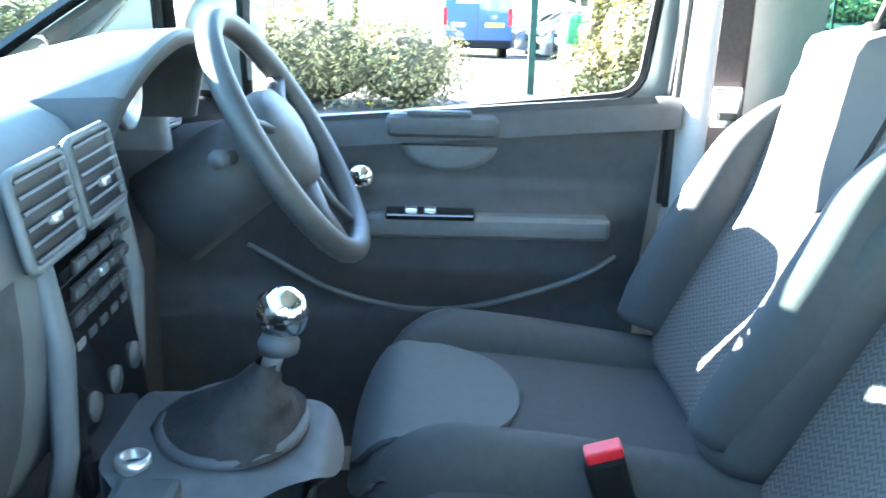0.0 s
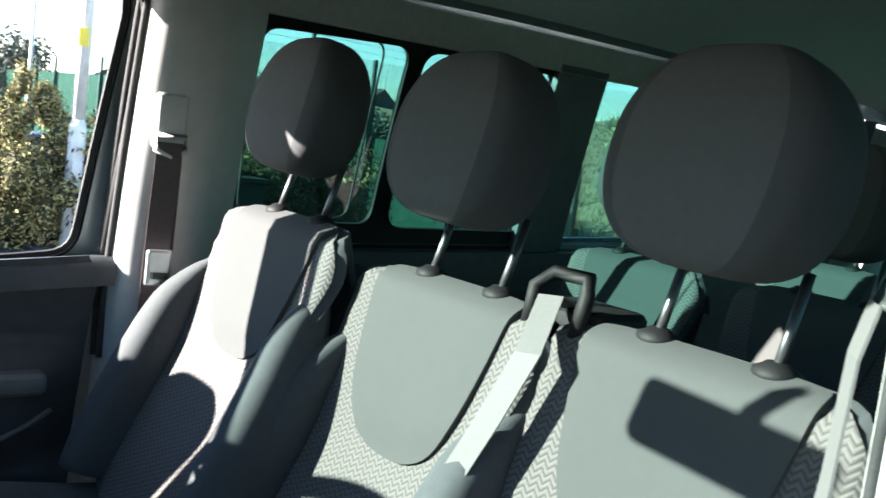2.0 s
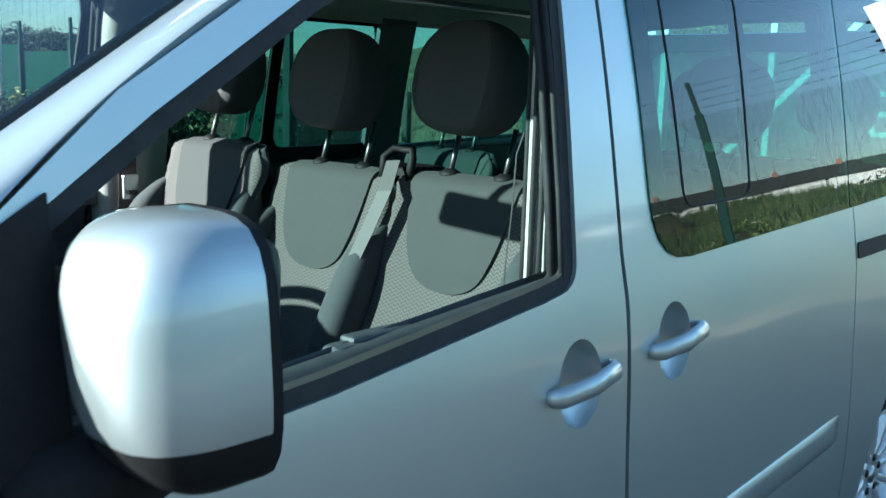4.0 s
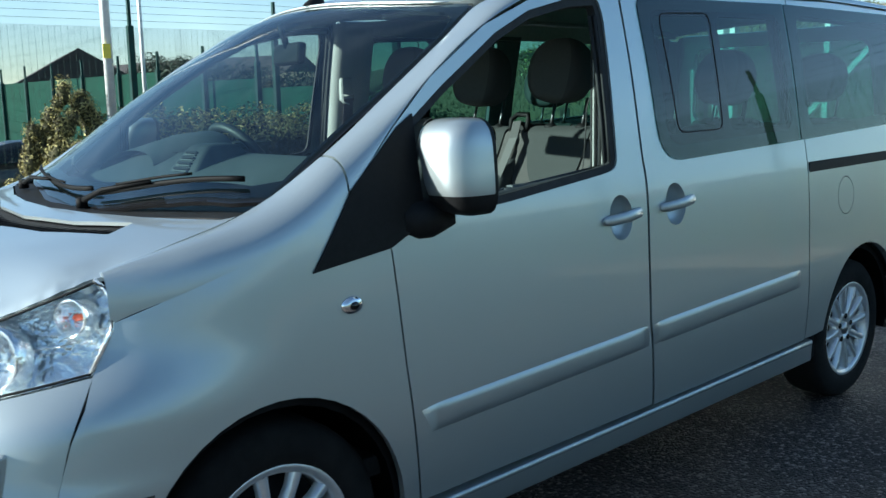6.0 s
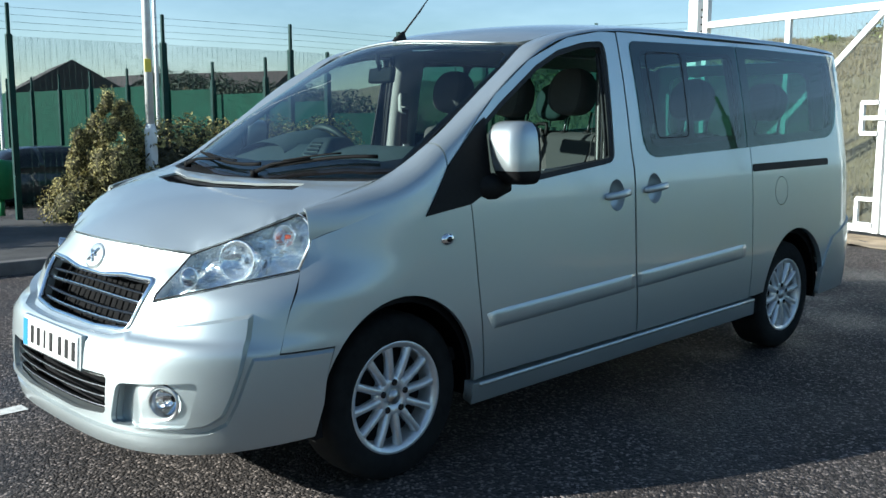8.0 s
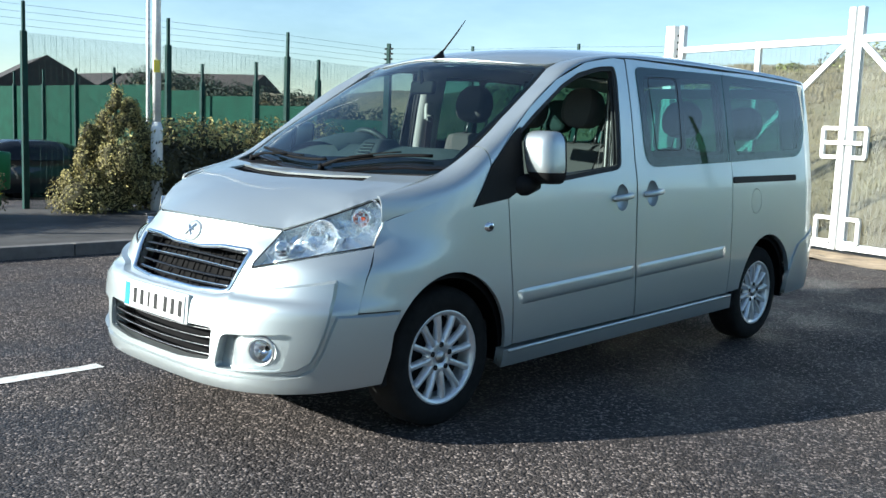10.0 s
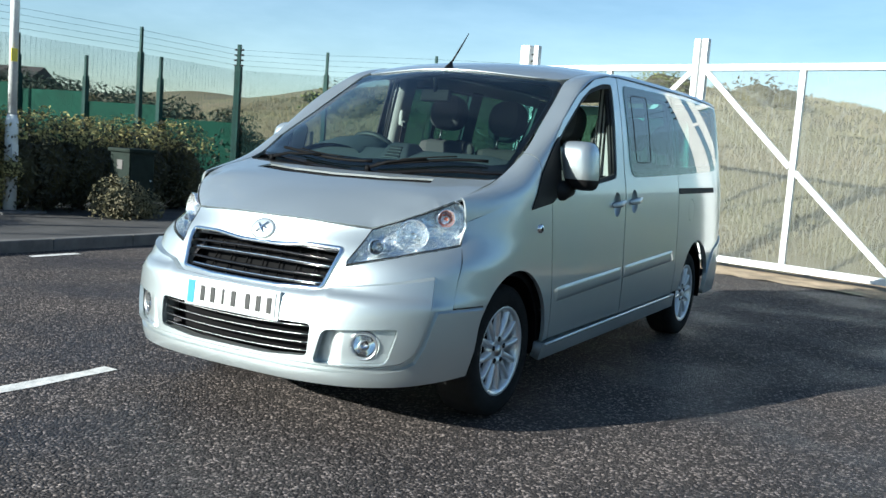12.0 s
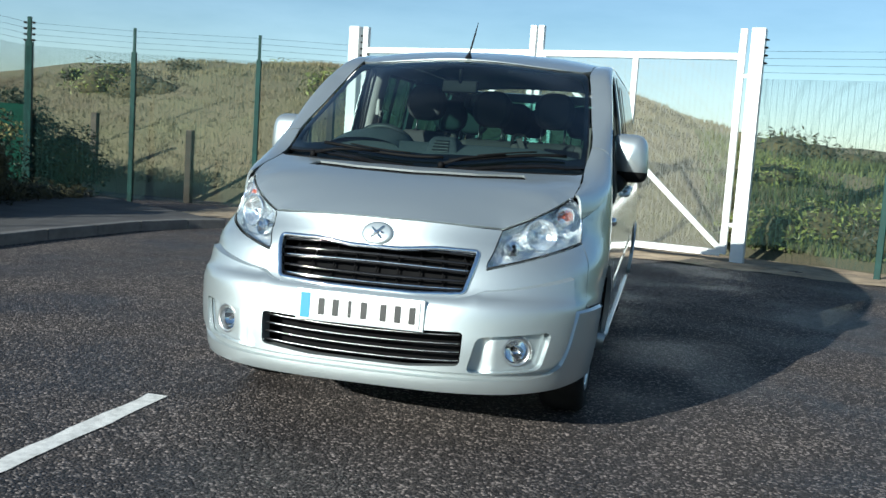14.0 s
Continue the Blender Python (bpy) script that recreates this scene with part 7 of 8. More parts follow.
def bush(name, lobes, leaves, size, mat, seed, label, category="bush", group="", blooms=0):
    ob = thing(name, label, category, group)
    r = random.Random(seed + 100)
    for lo in lobes[:6]:
        for _ in range(3):
            x, y = lo[0] + r.uniform(-0.3, 0.3) * lo[3], lo[1] + r.uniform(-0.3, 0.3) * lo[4]
            tube("branch", [(x, y, 0.0), (x + r.uniform(-0.1, 0.1), y + r.uniform(-0.1, 0.1), lo[2] * 0.6), (x + r.uniform(-0.25, 0.25), y + r.uniform(-0.25, 0.25), lo[2] + lo[5] * 0.6)], [0.022, 0.016, 0.006], BARK, ob, 6)
    # solid dark lobes, added to keep light from passing through the leaves
    iv, jf = [], []
    for lo in lobes:
        k0 = len(iv)
        for i in range(9):
            for j in range(12):
                u, t = math.pi * (i / 8 - 0.5), 2 * math.pi * j / 12
                q = 0.70 + 0.16 * noise.noise(Vector((lo[0] * 3 + math.cos(t) * 2, lo[1] * 3 + math.sin(t) * 2, u * 2)))
                iv.append((lo[0] + lo[3] * q * math.cos(u) * math.cos(t), lo[1] + lo[4] * q * math.cos(u) * math.sin(t), max(0.02, lo[2] + lo[5] * q * math.sin(u))))
        for i in range(8):
            for j in range(12):
                jf.append((k0 + i * 12 + j, k0 + i * 12 + (j + 1) % 12, k0 + i * 12 + 12 + (j + 1) % 12, k0 + i * 12 + 12 + j))
    mesh_part("light_block_core", iv, jf, CORE_DARK, ob)
    v, f = leaf_cloud(lobes, leaves, size, seed)
    mesh_part("crown", v, f, mat, ob, smooth=False)
    for k in range(blooms):
        v, f = leaf_cloud(lobes, 1, 0.04, seed + 900 + k, shell_only=1.0)
        if v:
            c = sum(v, Vector()) / 4
            lathe("bloom", [(-0.012, 0.0), (0.0, 0.035), (0.014, 0.028), (0.02, 0.0)], BLOOM, ob, 7, "z", tuple(c))
    return ob


r5 = random.Random(21)
hedge = []
for k in range(7):
    y = 3.55 + 0.44 * k
    hedge.append((-8.0 + r5.uniform(-0.12, 0.12), y, 0.62, 0.62 + r5.uniform(-0.08, 0.1), 0.42, 0.62 + r5.uniform(-0.07, 0.12)))
# the hedge's shaded face is put into its dark leaf colour
bush("hedge", hedge + [(-7.95, 6.85, 0.22, 0.42, 0.40, 0.27), (-7.95, 7.5, 0.16, 0.36, 0.42, 0.22), (-7.85, 8.2, 0.12, 0.30, 0.42, 0.17)], 17000, 0.034, LEAF, 31, "clipped evergreen hedge beside the footway, shade below and sun on top put into leaf colours", "hedge")
hedge_ob = bpy.data.objects["hedge"]
# a paler leaf layer over the top paints the sunlight there
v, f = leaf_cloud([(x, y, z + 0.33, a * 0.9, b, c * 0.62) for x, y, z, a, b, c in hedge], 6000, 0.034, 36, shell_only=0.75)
mesh_part("crown_top", v, [q for q in f if v[q[0]].z > 1.0], LEAF_YELLOW, hedge_ob, "pale shoots, sunlight put into their colour", smooth=False)
clumps = [(-8.1, 2.90, 0.45, 0.42, 0.40, 0.45), (-8.1, 2.42, 0.30, 0.40, 0.36, 0.32), (-8.05, 3.22, 0.55, 0.36, 0.38, 0.50)]
for k in range(84):
    a, h = r5.uniform(0, 6.28), r5.random()
    reach = (0.62 - 0.50 * h ** 1.5) * r5.uniform(0.55, 1.05)
    s_ = r5.uniform(0.07, 0.15) * (1.15 - 0.45 * h)
    clumps.append((-8.1 + reach * math.cos(a), 2.90 + 0.06 * h + reach * 1.22 * math.sin(a), 0.28 + 1.30 * h + r5.uniform(-0.10, 0.08), s_, s_, s_ * r5.uniform(1.1, 1.9)))
shrub = bush("shrub", clumps, 21000, 0.021, LEAF_YELLOW, 32, "tall yellow-green shrub beside the lamp column")
# shade inside the crown is painted with darker olive leaves
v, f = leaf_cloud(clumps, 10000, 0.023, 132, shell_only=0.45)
mesh_part("inner_leaves", v, f, LEAF_OLIVE, shrub, "olive inner leaves, shade put into their colour", smooth=False)
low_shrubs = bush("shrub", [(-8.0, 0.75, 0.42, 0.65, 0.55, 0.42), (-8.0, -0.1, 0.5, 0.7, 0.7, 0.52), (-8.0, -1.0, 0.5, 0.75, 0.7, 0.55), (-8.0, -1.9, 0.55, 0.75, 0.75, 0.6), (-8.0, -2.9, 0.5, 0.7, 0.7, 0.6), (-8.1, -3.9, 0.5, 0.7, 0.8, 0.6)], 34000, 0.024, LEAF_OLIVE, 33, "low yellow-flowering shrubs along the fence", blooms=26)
# sun on the upper shoots is painted with a second, paler leaf colour
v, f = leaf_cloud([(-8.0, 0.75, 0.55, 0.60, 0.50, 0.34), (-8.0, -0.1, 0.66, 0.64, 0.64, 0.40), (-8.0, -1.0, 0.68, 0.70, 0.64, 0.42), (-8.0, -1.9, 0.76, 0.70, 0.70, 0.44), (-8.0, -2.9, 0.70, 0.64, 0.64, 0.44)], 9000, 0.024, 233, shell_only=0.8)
mesh_part("crown_top", v, f, LEAF_YELLOW, low_shrubs, "pale shoots, sunlight put into their colour", smooth=False)
bush("dead_shrub", [(-6.75, 4.15, 0.30, 0.32, 0.32, 0.32), (-6.7, 4.5, 0.24, 0.25, 0.25, 0.24)], 3000, 0.024, GRASS_DRY, 34, "small dry brown shrub beside the footway")
bush("shrub", [(-8.9, 9.6, 0.6, 0.7, 0.6, 0.6), (-10.0, 9.9, 0.6, 0.8, 0.6, 0.7)], 2500, 0.05, LEAF, 35, "dark bramble behind the fence")

r7 = random.Random(71)
bush("tall_hedge", [(x + r7.uniform(-0.2, 0.2), 8.75 + r7.uniform(-0.2, 0.2), 0.98 + 0.098 * (-9.0 - x) + r7.uniform(-0.06, 0.06), 0.66, 0.45, 0.66 + r7.uniform(-0.06, 0.06)) for x in [-9.2 - 0.50 * k for k in range(19)]], 36000, 0.045, LEAF_DARK, 78, "overgrown dark green hedge behind the sheet fence", "hedge")

# low brambles and shrubs on the banks
r6 = random.Random(61)
for k in range(26):
    x = r6.uniform(2.7, 9.5)
    y = gate_y(x) + 1.5 + 4.0 * r6.random() ** 1.4
    z = hill_height(x, y)
    w = r6.uniform(0.35, 0.75)
    bush("bramble", [(x + r6.uniform(-0.4, 0.4), y + r6.uniform(-0.3, 0.3), z + 0.12, w, w, w * r6.uniform(0.35, 0.7)) for _ in range(3)], 1000, 0.045, LEAF_GREEN if k % 3 else LEAF, 300 + k, "low green bramble on the bank beyond the fence", "bush", "brambles")
for k in range(20):
    x = r6.uniform(-19.0, 10.0)
    y = gate_y(max(-9.0, min(9.0, x))) + 6.0 + 13.0 * r6.random()
    z = hill_height(x, y)
    w = r6.uniform(0.3, 0.9)
    bush("hill_shrub", [(x, y, z + 0.1, w, w, w * 0.6), (x + w * 0.8, y, z + 0.05, w * 0.7, w * 0.7, w * 0.5)], 500, 0.06, LEAF if k % 2 else LEAF_GREEN, 400 + k, "rough dark shrub on the grassy bank", "bush", "hill shrubs")

# ---- lamp column, utility cabinet ----
column_ = thing("lamp_column", "grey galvanised street lamp column with a yellow label", "lamp column", at=(-7.72, 3.30, 0.0))
lathe("column_base", [(0.0, 0.078), (1.25, 0.078), (1.33, 0.055)], GALV, column_, 24, "z")
lathe("column_shaft", [(1.33, 0.055), (3.2, 0.050), (6.0, 0.042)], GALV, column_, 20, "z")
part("column_door", box_bm((0.02, 0.09, 0.42), (0.072, 0, 0.75), 0.004), GALV, column_)
part("label_plate", box_bm((0.012, 0.09, 0.16), (0.052, -0.03, 2.06), 0.003), YELLOW, column_)
part("lamp_arm", box_bm((0.55, 0.07, 0.06), (0.24, 0, 6.0), 0.02), GALV, column_)
part("plinth", box_bm((0.62, 0.62, 0.03), (0.0, 0, 0.128), 0.005), KERB, column_)
thin = thing("thin_pole", "thin pale steel pole behind the fence", "pole", at=(-14.53, 6.86, yard_z(-14.53)))
lathe("pole_shaft", [(0.0, 0.045), (3.0, 0.04), (6.0, 0.03)], GALV, thin, 14, "z")
for px, py in ((-27.5, 5.35), (-21.6, 6.15)):
    pole = thing("thin_pole", "thin pale steel pole in the yard", "pole", at=(px, py, yard_z(px)))
    lathe("pole_shaft", [(0.0, 0.05), (2.5, 0.045), (4.6, 0.035)], GALV, pole, 14, "z")
for px, py, ph in ((-6.95, 10.3, 1.35), (-9.9, 11.9, 1.5), (-5.3, 11.6, 1.6), (-4.9, 11.7, 1.7)):
    stake = thing("timber_post", "weathered brown timber post on the grassy bank", "post", "timber posts", at=(px, py, hill_height(px, py) - 0.1))
    part("stake", box_bm((0.12, 0.12, ph), (0, 0, ph / 2), 0.015), TIMBER, stake)
cab = thing("utility_cabinet", "dark green steel utility cabinet beside the footway", "cabinet", at=(-6.9, 4.50, 0.1))
part("cabinet_body", box_bm((0.36, 0.42, 0.86), (0, 0, 0.43), 0.01), CABINET, cab)
part("cabinet_roof", box_bm((0.42, 0.48, 0.05), (0, 0, 0.885), 0.015), CABINET, cab)
d_ = part("cabinet_door", box_bm((0.012, 0.37, 0.76), (0.184, 0, 0.44), 0.004), CABINET, cab)
lathe("lock", [(0.0, 0.014), (0.012, 0.012)], GALV, d_, 12, "x", (0.190, 0.14, 0.50))
part("warning_label", box_bm((0.010, 0.10, 0.12), (0.008, -0.214, 0.70), 0.0, Euler((0, 0, radians(90))).to_matrix()), KERB, cab)


# ---- parked vehicles in the yard next door ----
def parked_car(name, label, at, turn, body_mat, hatch=True, group="parked cars"):
    ob = thing(name, label, "car", group, at=at)
    ob.rotation_euler = (0, 0, radians(turn))
    L = 4.1
    top = spline([(-2.05, 0.62), (-1.95, 0.74), (-1.2, 0.93), (-0.95, 0.97), (-0.3, 1.36), (0.1, 1.45), (0.9, 1.46), (1.5, 1.36 if hatch else 1.1), (1.95, 0.98), (2.05, 0.8)])
    wid = spline([(-2.05, 0.55), (-1.85, 0.74), (-1.2, 0.85), (0.5, 0.87), (1.6, 0.84), (2.05, 0.66)])
    N1, N2 = 40, 16
    v, f = [], []
    for i in range(N1 + 1):
        y = -2.05 + L * i / N1
        zt, w = top(y), wid(y)
        for k in range(N2 + 1):
            t = k / N2
            if t < 0.55:
                z = 0.22 + (min(zt, 0.95) - 0.22) * t / 0.55
                x = w * (0.93 + 0.07 * math.sin(math.pi * min(1, t / 0.5)))
            else:
                q = (t - 0.55) / 0.45
                zb = min(zt, 0.95)
                a = q * math.pi / 2
                x = w * (1 - 0.24 * min(1.0, (zt - zb) / 0.5) * min(1, q * 1.6)) * math.cos(a) ** 0.55 if q < 1 else 0.0
                z = zb + (zt - zb) * math.sin(a) ** 0.8 if zt - zb > 0.02 else zb + 0.03 * math.sin(a)
            v.append((x, y, z))
    n = N2 + 1
    for i in range(N1):
        for k in range(N2):
            f.append((i * n + k, i * n + k + 1, (i + 1) * n + k + 1, (i + 1) * n + k))
    m0 = len(v)
    v += [(-p[0], p[1], p[2]) for p in v]
    f += [tuple(reversed([q + m0 for q in g])) for g in f]
    glass, paint = [], []
    for g in f:
        c = sum((Vector(v[q]) for q in g), Vector()) / 4
        zt = top(c.y)
        up = 0.99 < c.z < zt - 0.05 and -0.85 < c.y < 1.8 and abs(c.y + 0.0) > 0.0
        slope = -0.95 < c.y < -0.32 and c.z > 0.985 and abs(c.x) < 0.70
        rear = hatch and 1.5 < c.y < 1.92 and c.z > 1.0 and abs(c.x) < 0.66
        pillar_gap = abs(c.y - 0.25) < 0.06 or abs(c.y - 1.15) < 0.06
        (glass if (slope or rear or (up and not pillar_gap)) else paint).append(g)
    mesh_part("body", v, paint, body_mat, ob)
    zones = {}
    for g in glass:
        cc = sum((Vector(v[q]) for q in g), Vector()) / 4
        if abs(cc.x) < 0.66 and (cc.y < -0.30 or cc.y > 1.5):
            key = "windscreen" if cc.y < 0 else "rear_window"
        else:
            key = ("side_window", cc.x > 0, (cc.y > 0.25) + (cc.y > 1.15))
        zones.setdefault(key, []).append(g)
    for key, gs in zones.items():
        ids = sorted({q for g in gs for q in g})
        at_ = {q: i for i, q in enumerate(ids)}
        mesh_part(key if isinstance(key, str) else key[0], [v[q] for q in ids], [tuple(at_[q] for q in g) for g in gs], GLOSS_BLACK, ob)
    for sx in (1, -1):
        for y in (-1.28, 1.25):
            w = lathe("wheel", [(-0.09, 0.18), (-0.09, 0.29), (-0.07, 0.305), (0.07, 0.305), (0.09, 0.29), (0.09, 0.20)], TYRE, ob, 24, "x", (sx * 0.76, y, 0.305))
            lathe("wheel_trim", [(0.0, 0.20), (0.075 * sx, 0.19), (0.09 * sx, 0.06), (0.085 * sx, 0.0)], ALLOY, w, 20, "x", (sx * 0.76, y, 0.305))
        part("headlight", box_bm((0.30, 0.12, 0.13), (sx * 0.55, -1.86, 0.68), 0.03, Euler((0, 0, radians(18 * sx))).to_matrix()), LAMP_SILVER, ob)
        part("tail_light", box_bm((0.14, 0.06, 0.28), (sx * 0.66, 1.90, 0.86), 0.02), RED_LENS, ob)
        part("door_mirror", box_bm((0.16, 0.08, 0.11), (sx * 0.90, -0.55, 0.98), 0.03), body_mat, ob)
    part("front_grille", box_bm((0.7, 0.04, 0.12), (0, -2.02, 0.50), 0.01), BLACK_TRIM, ob)
    part("number_plate", box_bm((0.5, 0.02, 0.10), (0, 2.045, 0.62), 0.002), YELLOW, ob)
    return ob


C_SILVER = material("car_silver", (0.55, 0.56, 0.57), 0.35, 0.6, 1.0, spread=0.03, scale=900)
C_WHITE = material("car_white", (0.75, 0.75, 0.74), 0.4, 0.0, 1.0, spread=0.03, scale=40)
C_DARK = material("car_dark_blue", (0.02, 0.03, 0.045), 0.35, 0.3, 1.0, spread=0.05, scale=900)
C_BLACK = material("car_black", (0.012, 0.013, 0.014), 0.35, 0.1, 1.0, spread=0.05, scale=900)
VAN_BLUE = material("van_blue", (0.018, 0.075, 0.17), 0.4, 0.1, 0.8, spread=0.06, scale=5)
BIN_GREEN = material("bin_green", (0.01, 0.16, 0.045), 0.5, spread=0.1, scale=8)
for k, (x, y, mat, what) in enumerate(((-19.3, 5.7, C_BLACK, "black hatchback"), (-21.9, 5.6, C_DARK, "dark blue hatchback"), (-24.5, 5.6, C_WHITE, "white hatchback"), (-27.1, 5.5, C_SILVER, "silver hatchback"), (-29.7, 5.5, C_DARK, "dark blue hatchback"), (-32.3, 5.5, C_SILVER, "silver hatchback"))):
    parked_car("parked_car", what + " parked facing away from the sheet fence", (x, y, yard_z(x)), 0 + (k % 3 - 1) * 2, mat)
parked_car("parked_car", "dark hatchback parked beside the yard shrubs", (-19.5, -3.6, yard_z(-19.5)), 85, C_BLACK)

bin_ = thing("litter_bin", "bright green plastic litter bin on a post", "bin", at=(-12.36, 2.97, yard_z(-12.36)))
lathe("bin_body", [(0.28, 0.16), (0.29, 0.19), (0.86, 0.205), (0.90, 0.19), (0.92, 0.0)], BIN_GREEN, bin_, 24, "z")
lathe("bin_post", [(0.0, 0.05), (0.29, 0.05)], BIN_GREEN, bin_, 12, "z")

# blue works van, its tail towards the fence
bv_ = thing("blue_van", "blue works van with a roof beacon, parked in the yard", "van", at=(-26.5, 1.95, yard_z(-25.5)))
bv_.rotation_euler = (0, 0, radians(-84))
prof_b = [(-2.5, 0.35), (-2.55, 0.75), (-2.3, 1.0), (-1.75, 1.15), (-1.0, 1.95), (-0.6, 2.45), (2.35, 2.5), (2.45, 2.4), (2.5, 1.2), (2.5, 0.35)]
loop_b = rounded(prof_b, 0.12, 4)
bvv, bff = [], []
nb = len(loop_b)
for x, k in ((-0.95, 0.96), (-0.90, 1.0), (0.90, 1.0), (0.95, 0.96)):
    for y, z in loop_b:
        inw = 0.10 * max(0.0, (z - 1.2)) if abs(x) > 0.5 else 0
        bvv.append((x - math.copysign(inw, x), y * k, 0.35 + (z - 0.35) * (0.985 if k < 1 else 1)))
for i in range(3):
    for k in range(nb):
        k2 = (k + 1) % nb
        bff.append((i * nb + k, i * nb + k2, (i + 1) * nb + k2, (i + 1) * nb + k))
bff += [tuple(reversed(range(nb))), tuple(3 * nb + k for k in range(nb))]
mesh_part("body", bvv, bff, VAN_BLUE, bv_, smooth=False)
part("windscreen", box_bm((1.5, 0.02, 0.85), (0, -1.42, 1.52), 0.01, Euler((radians(-46), 0, 0)).to_matrix()), GLOSS_BLACK, bv_)
for sx in (1, -1):
    part("side_window", box_bm((0.02, 0.8, 0.5), (sx * 0.90, -0.75, 1.45), 0.01, Euler((0, radians(-5.5 * sx), 0)).to_matrix()), GLOSS_BLACK, bv_)
    part("side_panel", box_bm((0.012, 2.2, 0.9), (sx * 0.925, 1.0, 1.45), 0.004, Euler((0, radians(-5.5 * sx), 0)).to_matrix()), C_WHITE, bv_)
    part("tail_light", box_bm((0.12, 0.05, 0.45), (sx * 0.86, 2.49, 1.15), 0.02), RED_LENS, bv_)
    for y in (-1.7, 1.6):
        lathe("wheel", [(-0.1, 0.2), (-0.1, 0.32), (0.1, 0.32), (0.1, 0.2), (0.06, 0.0)], TYRE, bv_, 24, "x", (sx * 0.82, y, 0.32))
part("door_seam", box_bm((0.012, 0.02, 1.6), (0, 2.50, 1.2)), INK, bv_)
part("bumper", box_bm((1.8, 0.14, 0.22), (0, 2.5, 0.45), 0.04), BLACK_TRIM, bv_)
part("lettering_bar", box_bm((1.15, 0.012, 0.13), (0, 2.50, 1.78), 0.0), PLATE_WHITE, bv_)
part("lettering_bar", box_bm((0.6, 0.012, 0.06), (0.25, 2.50, 1.52), 0.0), PLATE_WHITE, bv_)
part("number_plate", box_bm((0.5, 0.012, 0.11), (-0.45, 2.51, 0.95), 0.0), YELLOW, bv_)
part("number_plate", box_bm((0.35, 0.012, 0.11), (0.5, 2.51, 0.95), 0.0), PLATE_WHITE, bv_)
lathe("roof_beacon", [(0.0, 0.07), (0.12, 0.06), (0.15, 0.0)], RED_LENS, bv_, 14, "z", (0.6, 2.1, 2.48))
tube("roof_rack_bar", [(-0.75, 0.6, 2.53), (0.75, 0.6, 2.53)], 0.025, GALV, bv_, 8)


# ---- houses ----
def house(name, label, at, size, turn, wall_mat, storeys=2, group="houses"):
    ob = thing(name, label, "house", group, at=at)
    ob.rotation_euler = (0, 0, radians(turn))
    L, D, H = size
    part("wall", box_bm((L, D, H), (0, 0, H / 2)), wall_mat, ob)
    rv = [(-L / 2 - 0.3, -D / 2 - 0.35, H - 0.12), (L / 2 + 0.3, -D / 2 - 0.35, H - 0.12), (L / 2 + 0.3, D / 2 + 0.35, H - 0.12), (-L / 2 - 0.3, D / 2 + 0.35, H - 0.12), (-L / 2 - 0.3, 0, H + D * 0.30), (L / 2 + 0.3, 0, H + D * 0.30)]
    roof_ = mesh_part("roof", rv, [(0, 1, 5, 4), (2, 3, 4, 5), (0, 4, 3), (1, 2, 5), (3, 2, 1, 0)], ROOF_TILE, ob, smooth=False)
    if group == "terrace":
        part("chimney", box_bm((0.9, 0.6, 1.3), (L * 0.28, 0, H + D * 0.30 + 0.2)), BRICK_RED, roof_)
    n = max(2, int(L / 3.0))
    for s in range(storeys):
        z = 1.5 + s * 2.6
        if z + 0.7 > H:
            continue
        for k in range(n):
            x = -L / 2 + L * (k + 0.5) / n
            for sy in (-1, 1):
                wdw = part("window", box_bm((1.3, 0.06, 1.15), (x, sy * (D / 2 + 0.02), z)), PLATE_WHITE, ob)
                part("pane", box_bm((1.1, 0.04, 0.95), (x, sy * (D / 2 + 0.045), z)), GLOSS_BLACK, wdw)
    return ob


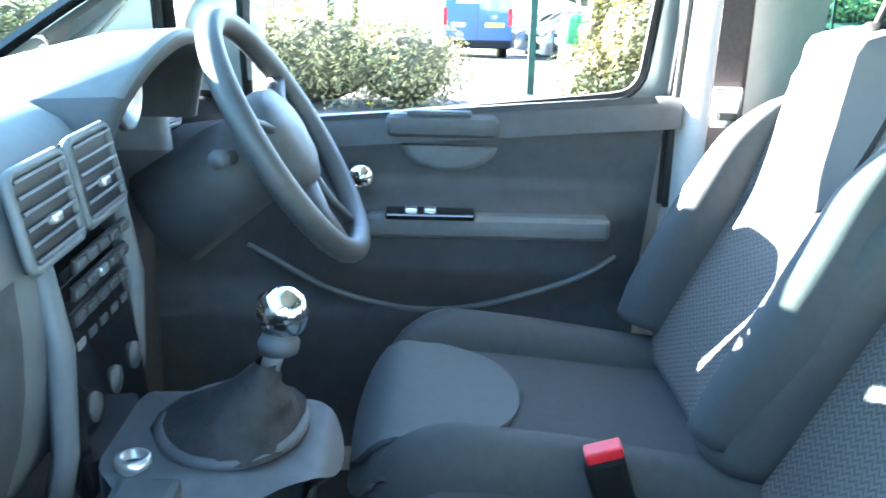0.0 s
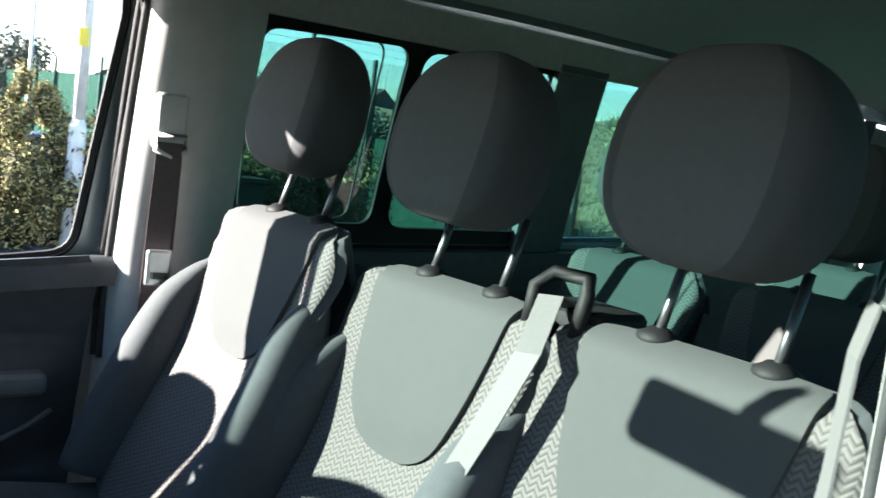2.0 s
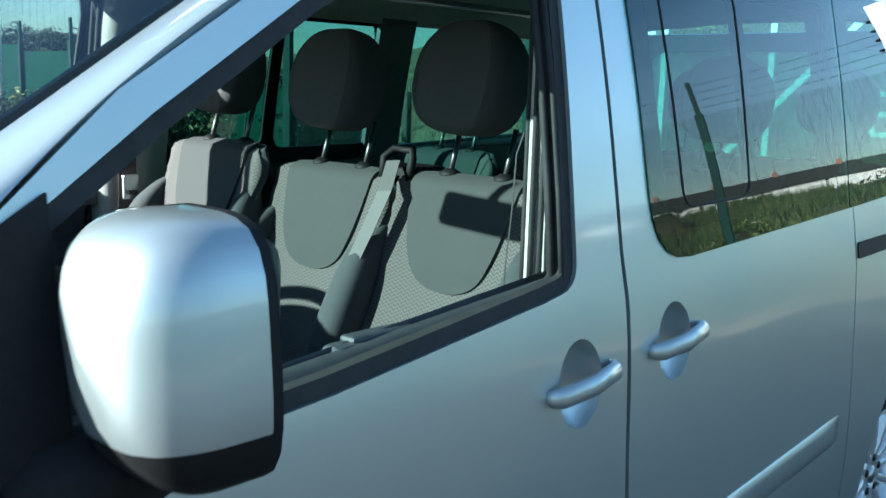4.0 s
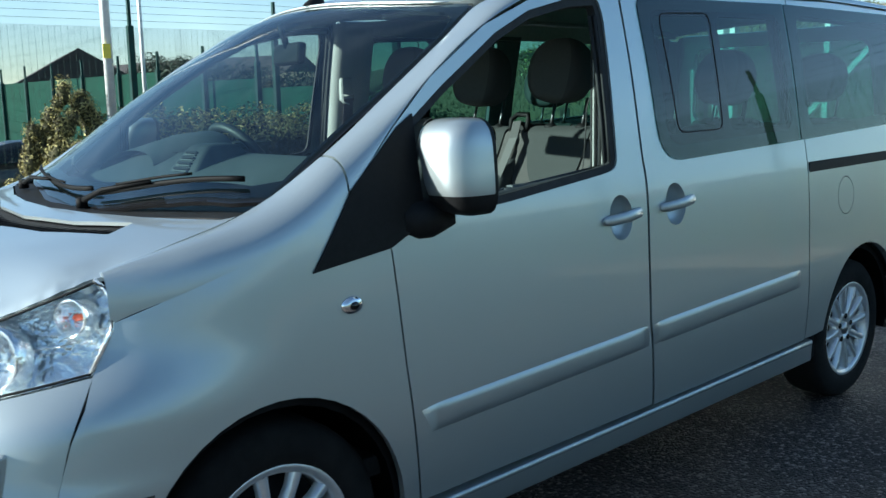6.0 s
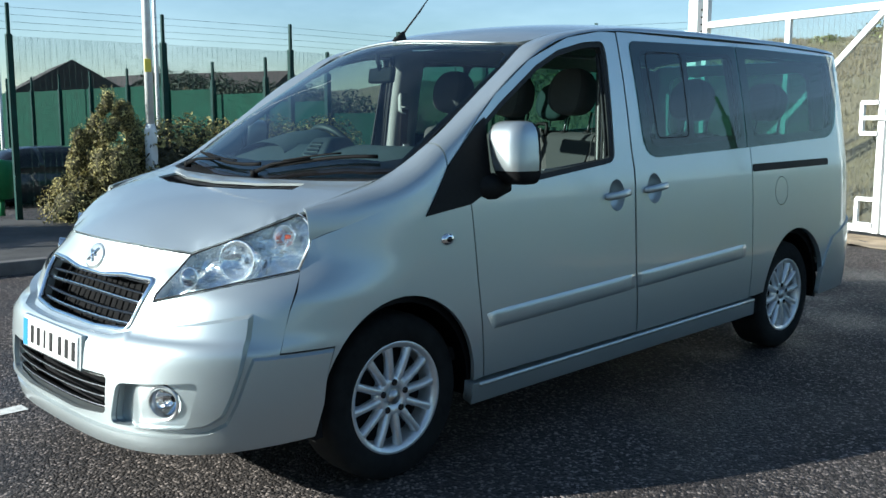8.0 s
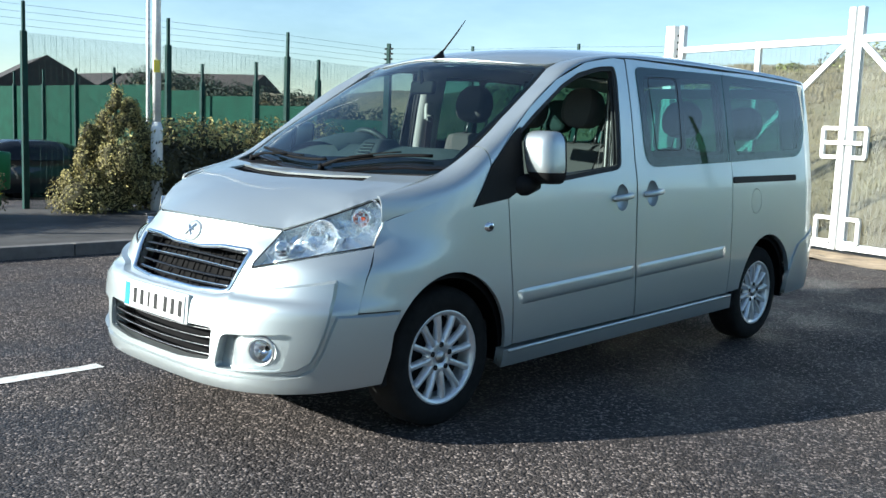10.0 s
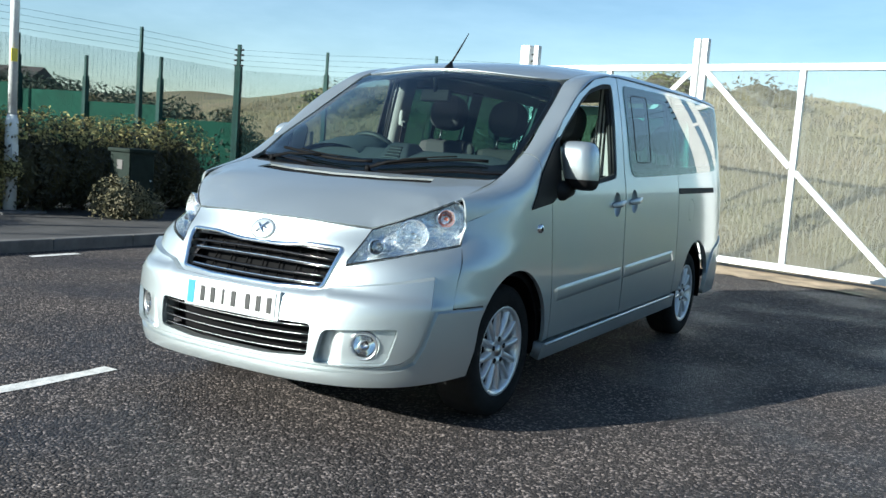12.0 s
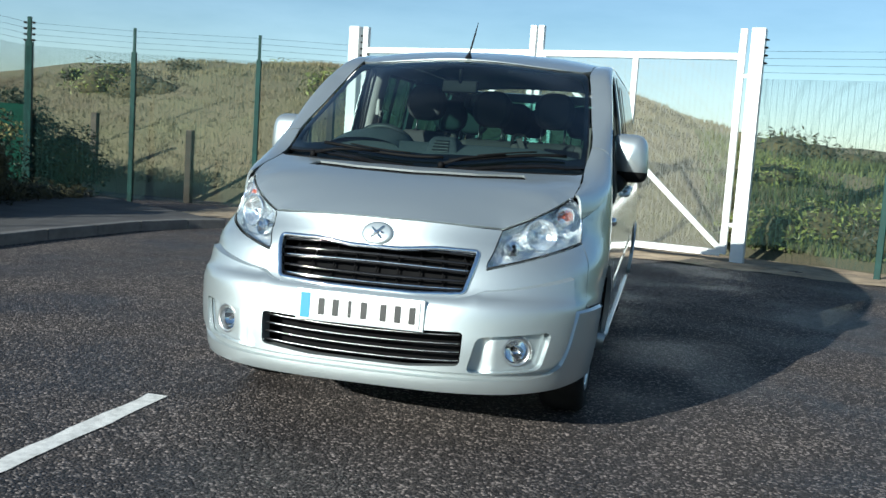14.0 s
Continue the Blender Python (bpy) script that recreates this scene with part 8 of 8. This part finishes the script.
for k, (x, y, w_) in enumerate(((-45.5, 17.2, 9), (-57, 25.2, 9), (-47, 27.3, 10), (-70, 27, 12), (-85, 18, 12), (-64, 36, 12), (-78, 2, 12), (-90, -14, 13))):
    house("house", "brick house with a dark tiled roof on the far rise", (x, y, -2.7 if y > 15 else -1.6), (w_, 7.5, 4.6), (k * 17) % 40 - 15, BRICK_RED)
for k in range(7):
    house("terraced_house", "white rendered terraced house beyond the field", (44.5 + 9.7 * k, 165 - 3.5 * k, 2.5), (9.8, 8.0, 4.6), -20, BRICK_RED if k == 6 else RENDER_WHITE, group="terrace")


# far trees and a tall dark hedge behind the yard
bush("tall_hedge", [(-36 + r6.uniform(-0.4, 0.4), -0.6 + 1.1 * k, yard_z(-36) + 1.5, 1.3, 1.1, 1.9 + r6.uniform(-0.4, 0.4)) for k in range(8)], 9000, 0.10, LEAF, 77, "tall dark overgrown hedge behind the parked vehicles", "hedge")
def tree(at, h, seed, mat, label):
    ob = thing("tree", label, "tree", "far trees", at=at)
    r = random.Random(seed)
    tube("trunk", [(0, 0, 0), (0.1, 0.05, h * 0.35), (0.0, 0.1, h * 0.75)], [0.20, 0.14, 0.04], BARK, ob, 8)
    lobes = []
    for k in range(7):
        a, q = r.uniform(0, 6.28), r.uniform(0.1, 0.28) * h
        p = (q * math.cos(a), q * math.sin(a), h * r.uniform(0.45, 0.85))
        tube("limb", [(0.05, 0.05, h * 0.35), (p[0] * 0.6, p[1] * 0.6, p[2] * 0.9), p], [0.07, 0.04, 0.015], BARK, ob, 5)
        s = h * r.uniform(0.12, 0.2)
        lobes.append((*p, s, s, s * 0.9))
    v, f = leaf_cloud(lobes, 2200, 0.12, seed, shell_only=0.3)
    mesh_part("crown", v, f, mat, ob, smooth=False)


for k, (x, y, h) in enumerate(((-34, 8.5, 5.0), (-38, 4.0, 5.5), (-42, 11, 6.0), (-37, -2, 5.0), (-46, 1, 6.0), (-33, 13, 4.5), (-50, -6, 6.5), (-44, -12, 6.0))):
    tree((x, y, yard_z(x)), h, 50 + k, LEAF, "leafy tree behind the yard")
yg = fill([(-30.5, -40), (-30.5, 14), (-140, 40), (-140, -40)], (), 8.0)
tagged(mesh_part("west_grass", [(p.x, p.y, -1.50 - 0.03 * (p.x + 30.5)) for p in yg[0]], yg[1], GRASS_GREEN), "grass rise behind the yard", "grass", kind="structure")
